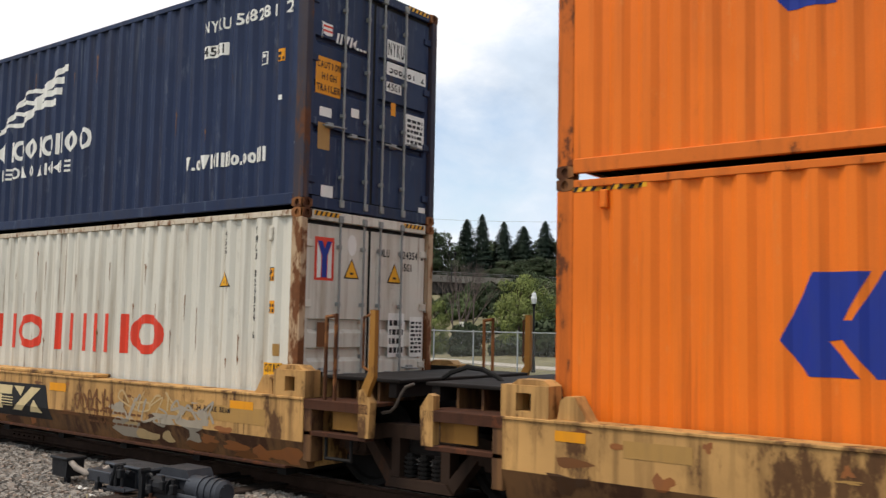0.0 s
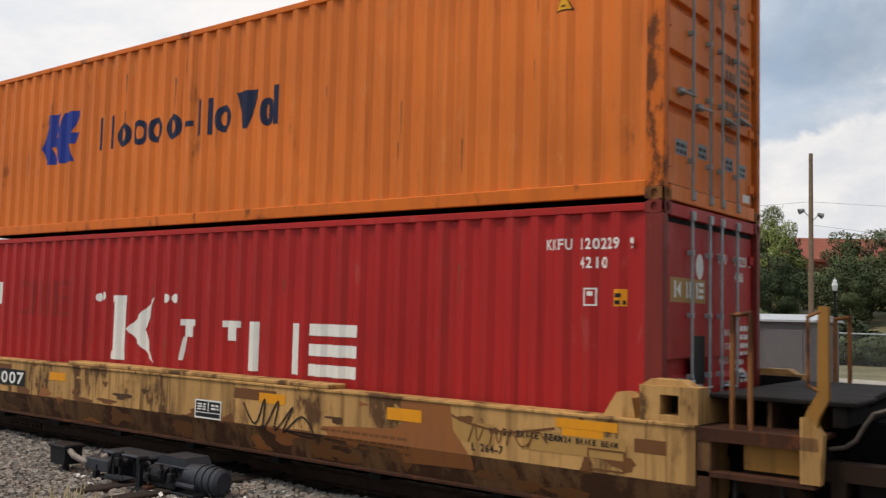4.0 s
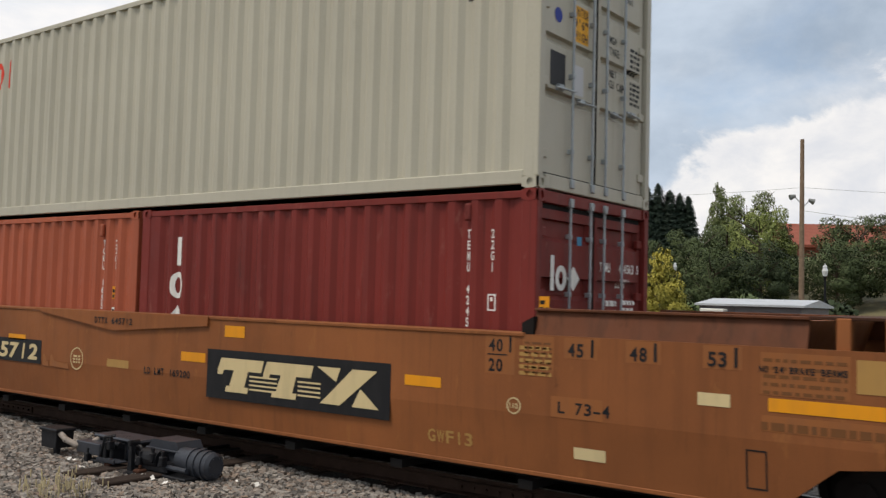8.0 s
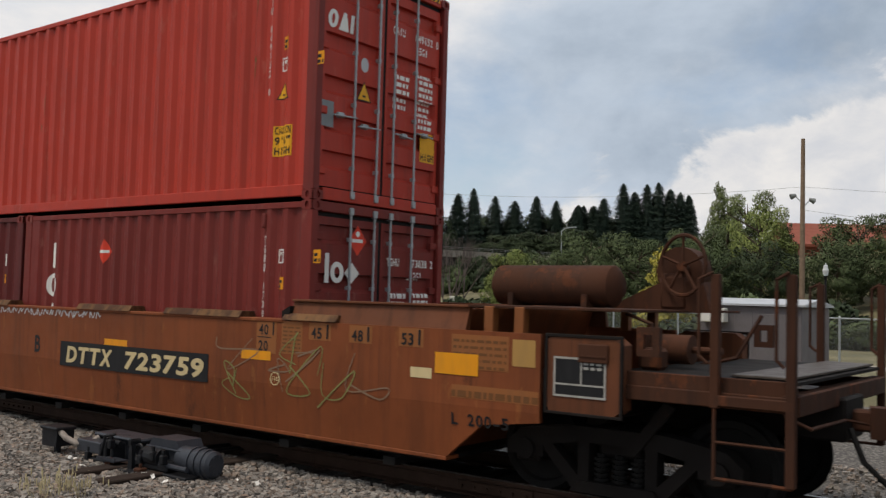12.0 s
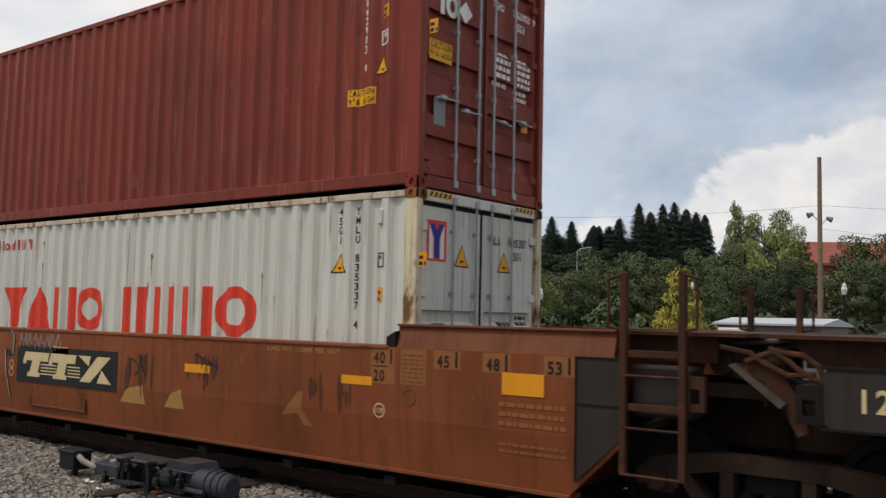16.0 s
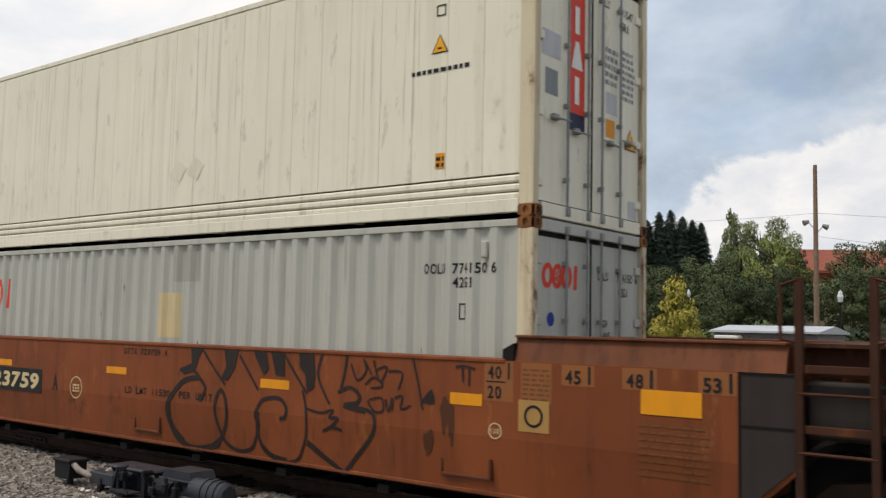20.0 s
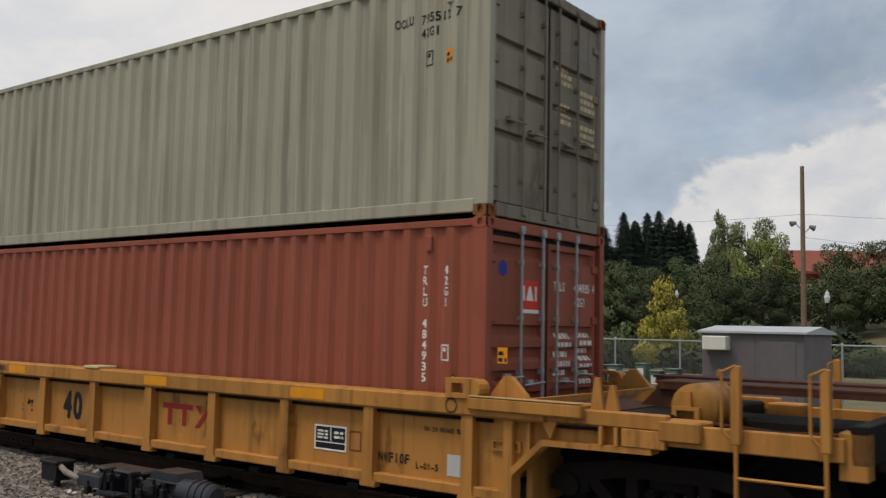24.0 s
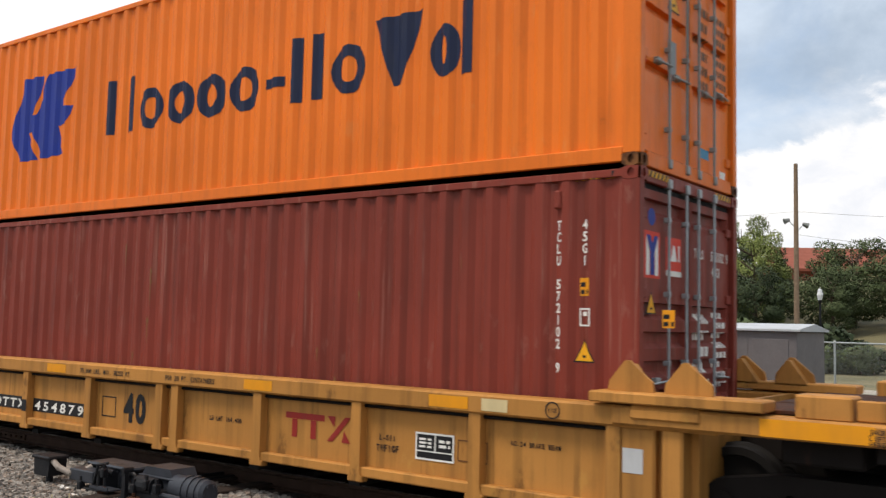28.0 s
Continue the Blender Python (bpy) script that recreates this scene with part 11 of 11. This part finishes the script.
    rust_runs(a, 8, 10)


def yellow_marks(c, number, u_num, u40, u_sign, panel, strips, stencils):
    yw = -SIDE + 0.10
    a, b = number.split(" ")
    left, rib, right = u_num
    mark(c, "number_panel", Flat().rect(left, 0.44, rib - 0.068, 0.62), "d_black", "black number panel " + number, 0.004, yw)
    mark(c, "number_panel", Flat().rect(rib + 0.068, 0.44, right, 0.62), "d_black", "", 0.004, yw)
    mark(c, "number_panel", Flat().rect(rib - 0.06, 0.44, rib + 0.06, 0.60), "d_black", "", 0.004, -SIDE)
    mark(c, "lettering", Flat().text(a, left + 0.05, 0.465, 0.125, (rib - left - 0.18) / 0.5, lean=0.12).text(b, rib + 0.10, 0.465, 0.125, (right - rib - 0.16) / 0.75, lean=0.12), "d_white", "", 0.008, yw)
    mark(c, "lettering", Flat().text("40", u40, 0.47, 0.36, 0.68, fill=0.8, bold=0.018), "d_black", "black number 40", 0.005, yw)
    f = Flat()
    h, w = 0.26, 0.95
    f.rect(u_sign, 0.55 + h * 0.75, u_sign + 0.58, 0.55 + h)
    for k in range(2):
        f.rect(u_sign + 0.10 + k * 0.28, 0.55, u_sign + 0.18 + k * 0.28, 0.55 + h * 0.74)
    f.poly([(u_sign + 0.62, 0.55), (u_sign + 0.70, 0.55), (u_sign + 0.95, 0.55 + h), (u_sign + 0.87, 0.55 + h)]).poly([(u_sign + 0.62, 0.55 + h), (u_sign + 0.74, 0.55 + h), (u_sign + 0.72, 0.70)]).poly([(u_sign + 0.83, 0.55), (u_sign + 0.95, 0.55), (u_sign + 0.86, 0.67)])
    mark(c, "emblem", f, "d_darkred", "dark red block emblem", 0.005, yw)
    capacity_board(c, panel, 0.49, 0.46, 0.26, yw)
    mark(c, "data_panel", Flat().outline(panel + 0.5, 0.52, panel + 0.66, 0.72, 0.012).outline(panel + 0.70, 0.52, panel + 0.84, 0.72, 0.012), "d_rustpatch", "", 0.005, yw)
    conspicuity(c, [(u, 1.02, w, 0.11) for u, w in strips], "d_amber", -SIDE - 0.02)
    for s, u, v, hh in stencils:
        mark(c, "lettering", Flat().text(s, u, v, hh, 0.72), "d_black", "black lettering " + s, 0.005, -SIDE - 0.02 if v > 0.98 else yw)


def stack_eighth():
    ribs = [k * 1.213 - 0.0 for k in range(-5, 6)]
    c = roll(yellow_car("golden yellow ribbed well car", ribs, 0.0, False), -133.96)
    yellow_marks(c, "DTTX 449618", (-5.97, -4.852, -3.72), -0.82, 1.40, 4.02, ((-5.05, 0.36), (-2.1, 0.45), (1.15, 0.45), (3.75, 0.5)),
                 (("75,000 LBS. MAX. GROSS WT. FOR 20 FT. CONTAINERS", -4.6, 1.045, 0.07), ("LD LMT 162,400", -3.2, 0.72, 0.055), ("NWF10F", 4.92, 0.46, 0.095), ("L-01-5", 5.40, 0.43, 0.065), ("NO.24 BRAKE BEAM", -5.4, 0.80, 0.045), ("NO.24 BRAKE BEAM", 5.5, 0.80, 0.045)))
    mark(c, "lettering", Flat().hoop(-5.74, 1.075, 0.07, 0.012).text("110", -5.785, 1.055, 0.045, 0.7).hoop(5.9, 1.075, 0.07, 0.012), "d_black", "round stencil 110", 0.005, -SIDE - 0.02)
    mark(c, "data_panel", Flat().outline(-3.55, 0.56, -3.28, 0.80, 0.014).text("H", -3.46, 0.63, 0.08), "d_rustpatch", "", 0.005, -SIDE + 0.10)
    part("sill_joint", Geo().box(-0.18, 0.16, -SIDE - 0.03, -1.25, 1.166, 1.20, 0.006), "d_cream", c, "pale plate on the sill")
    rnd = random.Random(77)
    for _ in range(10):
        mark(c, "scuff", Flat().disc(-1.75 + rnd.uniform(-0.2, 0.2), 0.62 + rnd.uniform(-0.15, 0.15), rnd.uniform(0.01, 0.035), 7), "d_black", "dark scuff", 0.005, -SIDE + 0.10)
    a = load(Box("brick-red corrugated container in the well", "brick", H=2.591, post="brick", ribs="many", bars="galv", casting="brick", stripes=False), -133.986, 0.30)
    u = load(Box("dull streaked grey container stacked on a brick-red one", "greydull", H=2.591, ribs="narrow", bars="greygrimy", casting="rustpost", stripes=False, doors="greygrimy"), -133.986, 2.891)
    rings(u, "side", -4.88, 1.72, -3.42, 2.14)
    u.sticker("side", -5.63, 0.27, 0.13, 0.09, "d_amber")
    u.ident("d_black", "OOLU 795512 7", ("42G1", 5.19, 1.91), 4.85, 2.06, 0.10, pitch=0.68)
    marks_small(u, 5.26, 1.59, "d_black", 0.26)
    vent(u, 5.55, 2.2)
    vent(u, -5.75, 2.2)
    u.door_ident("d_grey", "OOLU", "795512", "42G1", 2.02, 0.10)
    for k, (p, q, w) in enumerate(((1.46, 1.62, 0.26), (1.92, 1.42, 0.34), (1.46, 1.18, 0.24), (1.92, 1.02, 0.34))):
        u.door_table("d_cream", p, q, q + 0.26, 3, 60 + k, w)
    a.ident("d_white", "TRLU 484935", ("42G1", 5.57, 2.03), 5.31, 2.03, 0.088, True, 0.85)
    marks_small(a, 5.53, 1.17, "d_white", 0.7)
    a.triangle("side", 5.70, 0.87, 0.18)
    vent(a, 5.35, 2.25)
    a.sticker("door", 0.69, 1.66, 0.36, 0.34, "d_red", name="name_panel", label="red panel with white blocks")
    a.door("name_panel", Flat().rect(0.69, 1.66, 1.05, 1.70), "d_white", "", 0.006)
    word(a, 0.73, 1.79, 1.01, 1.94, "i^i", "d_white", "", where="door", thick=0.24)
    a.door("sticker", Flat().disc(0.36, 2.10, 0.08), "d_blue", "round blue sticker")
    a.door_ident("d_white", "TRLU", "484935 4", "42G1", 1.92, 0.10)
    a.door_table("d_white", 1.45, 1.0, 1.5, 5, 44, 0.3)
    a.door_table("d_white", 1.95, 0.9, 1.5, 7, 45, 0.28)
    bogie(c, 7.85, 0.419)
    bogie(c, -7.85, 0.419)
    rust_runs(a, 8, 12)


def stack_ninth():
    ribs = (-6.0, -4.55, -3.08, -1.55, -0.05, 0.25, 1.70, 3.16, 4.61, 6.0)
    c = roll(yellow_car("golden yellow ribbed well car with tall end ladders", ribs, 0.0, True), -153.39)
    yellow_marks(c, "DTTX 454879", (-4.10, -3.08, -1.66), -0.88, 2.06, 3.86, ((-5.4, 0.4), (-2.5, 0.45), (1.5, 0.45), (4.1, 0.45)),
                 (("75,000 LBS. MAX. GROSS WT", -1.7, 1.045, 0.06), ("FOR 20 FT. CONTAINERS", 0.1, 1.045, 0.06), ("LD LMT 164,400", 0.8, 0.62, 0.055), ("TWF10F", 3.36, 0.52, 0.07), ("L-011", 3.40, 0.63, 0.06), ("NO.24 BRAKE BEAM", 4.95, 0.72, 0.045)))
    mark(c, "lettering", Flat().hoop(5.44, 1.075, 0.075, 0.012).text("110", 5.39, 1.055, 0.045, 0.7), "d_black", "round stencil 110", 0.005, -SIDE - 0.02)
    mark(c, "label", Flat().rect(4.70, 1.02, 4.98, 1.13), "d_cream", "", 0.004, -SIDE - 0.02)
    mark(c, "data_panel", Flat().outline(-1.35, 0.50, -1.05, 0.76, 0.014), "d_black", "", 0.005, -SIDE + 0.10)
    conspicuity(c, ((7.22, 1.02, 0.80, 0.13),), "d_amber", -SIDE - 0.05)
    mark(c, "lettering", Flat().text("JACK", 7.98, 1.10, 0.035, 0.8).text("LIFT", 7.98, 1.055, 0.035, 0.8).text("HERE", 7.98, 1.015, 0.035, 0.8), "d_black", "black lettering JACK LIFT HERE", 0.005, -SIDE - 0.05)
    mark(c, "label", Flat().rect(6.08, 0.62, 6.26, 0.82), "d_silver", "", 0.004, -SIDE + 0.02)
    mark(c, "lettering", Flat().bars(8.86, 1.23, 9.32, 1.28, 2, 15, 0.5).bars(9.0, 1.15, 9.2, 1.18, 1, 16), "d_black", "small print", 0.004)
    a = load(Box("maroon corrugated container in a yellow well car", "maroon2", ribs="many", bars="galv", casting="maroon2"), -153.386, 0.314)
    u = load(Box("bright orange container with dark blue marks", "orange", ribs="narrow", bars="barpaint", casting="rustpost"), -153.386, 3.21)
    kf(u, -4.45, 0.9, -2.72, 2.18)
    word(u, -1.90, 1.08, 4.29, 1.84, "uoooo-iiovd", "d_navy", "dark blue row of rings and bars")
    u.triangle("side", 4.95, 2.08, 0.20)
    u.sticker("side", 5.45, 2.02, 0.16, 0.26, "d_yellow", 3)
    u.ident("d_navy", "HLXU 857793 7", None, 4.43, 2.60, 0.10, pitch=0.70)
    word(u, 0.16, 2.30, 1.04, 2.42, "uoooo-iiovd", "d_navy", "dark row of rings and bars", where="door")
    u.triangle("door", 0.83, 1.59, 0.26)
    u.door_ident("d_rustpatch", "HLXU", "857793 7", "45G1", 2.35, 0.09)
    u.sticker("door", 0.36, 1.78, 0.10, 0.14, "d_green")
    u.sticker("door", 0.70, 0.98, 0.2, 0.32, "d_grey")
    u.sticker("door", 1.52, 0.30, 0.22, 0.10, "d_teal")
    u.sticker("door", 2.05, 0.16, 0.16, 0.08, "d_white")
    u.door_table("d_rustpatch", 1.45, 1.0, 1.9, 6, 46, 0.28)
    u.door_table("d_rustpatch", 1.95, 1.0, 1.9, 8, 47, 0.28)
    a.ident("d_white", "TCLU 572102 9", ("45G1", 5.52, 2.36), 5.26, 2.36, 0.088, True, 0.85)
    a.sticker("side", 5.50, 1.76, 0.11, 0.16, "d_amber", 2)
    marks_small(a, 5.50, 1.49, "d_white", 0.8)
    a.triangle("side", 5.56, 1.17, 0.21)
    vent(a, 5.25, 2.55)
    a.side("hazard_stripe", Flat().rect(5.45, 2.80, 5.85, 2.86), "d_yellow")
    f = Flat()
    for k in range(5):
        f.put([(5.47 + k * 0.08, 2.80), (5.50 + k * 0.08, 2.80), (5.53 + k * 0.08, 2.86), (5.50 + k * 0.08, 2.86)])
    a.side("hazard_stripe", f, "d_black", "", 0.005)
    funnel(a, "door", 0.20, 1.93, 0.54, 2.35)
    a.sticker("door", 0.67, 1.97, 0.36, 0.36, "d_red", name="name_panel", label="red panel with white blocks")
    a.door("name_panel", Flat().rect(0.67, 1.97, 1.03, 2.02), "d_white", "", 0.006)
    word(a, 0.71, 2.11, 0.99, 2.26, "i^i", "d_white", "", where="door", thick=0.24)
    a.triangle("door", 0.35, 1.61, 0.2)
    a.door("sticker", Flat().disc(0.36, 2.48, 0.08), "d_blue", "round blue sticker")
    a.door_ident("d_white", "TCLU", "572102 9", "45G1", 2.18, 0.10)
    a.door_table("d_white", 1.45, 0.9, 1.7, 5, 48, 0.3)
    a.door_table("d_white", 1.95, 0.9, 1.7, 8, 49, 0.28)
    bogie(c, 7.70, 0.419)
    bogie(c, -7.70, 0.419)
    rust_runs(a, 12, 13)


for make in (stack_first, stack_second, stack_third, stack_fourth, stack_fifth, stack_sixth, stack_seventh, stack_eighth, stack_ninth):
    make()


def motions():
    """The train rolls past at about walking-horse speed, and its wheels turn."""
    for ob, s, z in MOVERS:
        walk(ob, [(t, pose(s + x, TRACK, z)) for t, x in RIDE])
    ts, xs = [t for t, _ in RIDE], [x for _, x in RIDE]
    for w, r, dx in ROLLERS:
        rows = []
        for k in range(281):
            t = k / 10
            rows.append((t, pose(dx, 0, r, 0, math.degrees(float(np.interp(t, ts, xs)) / r) % 360, 0)))
        walk(w, rows)


motions()
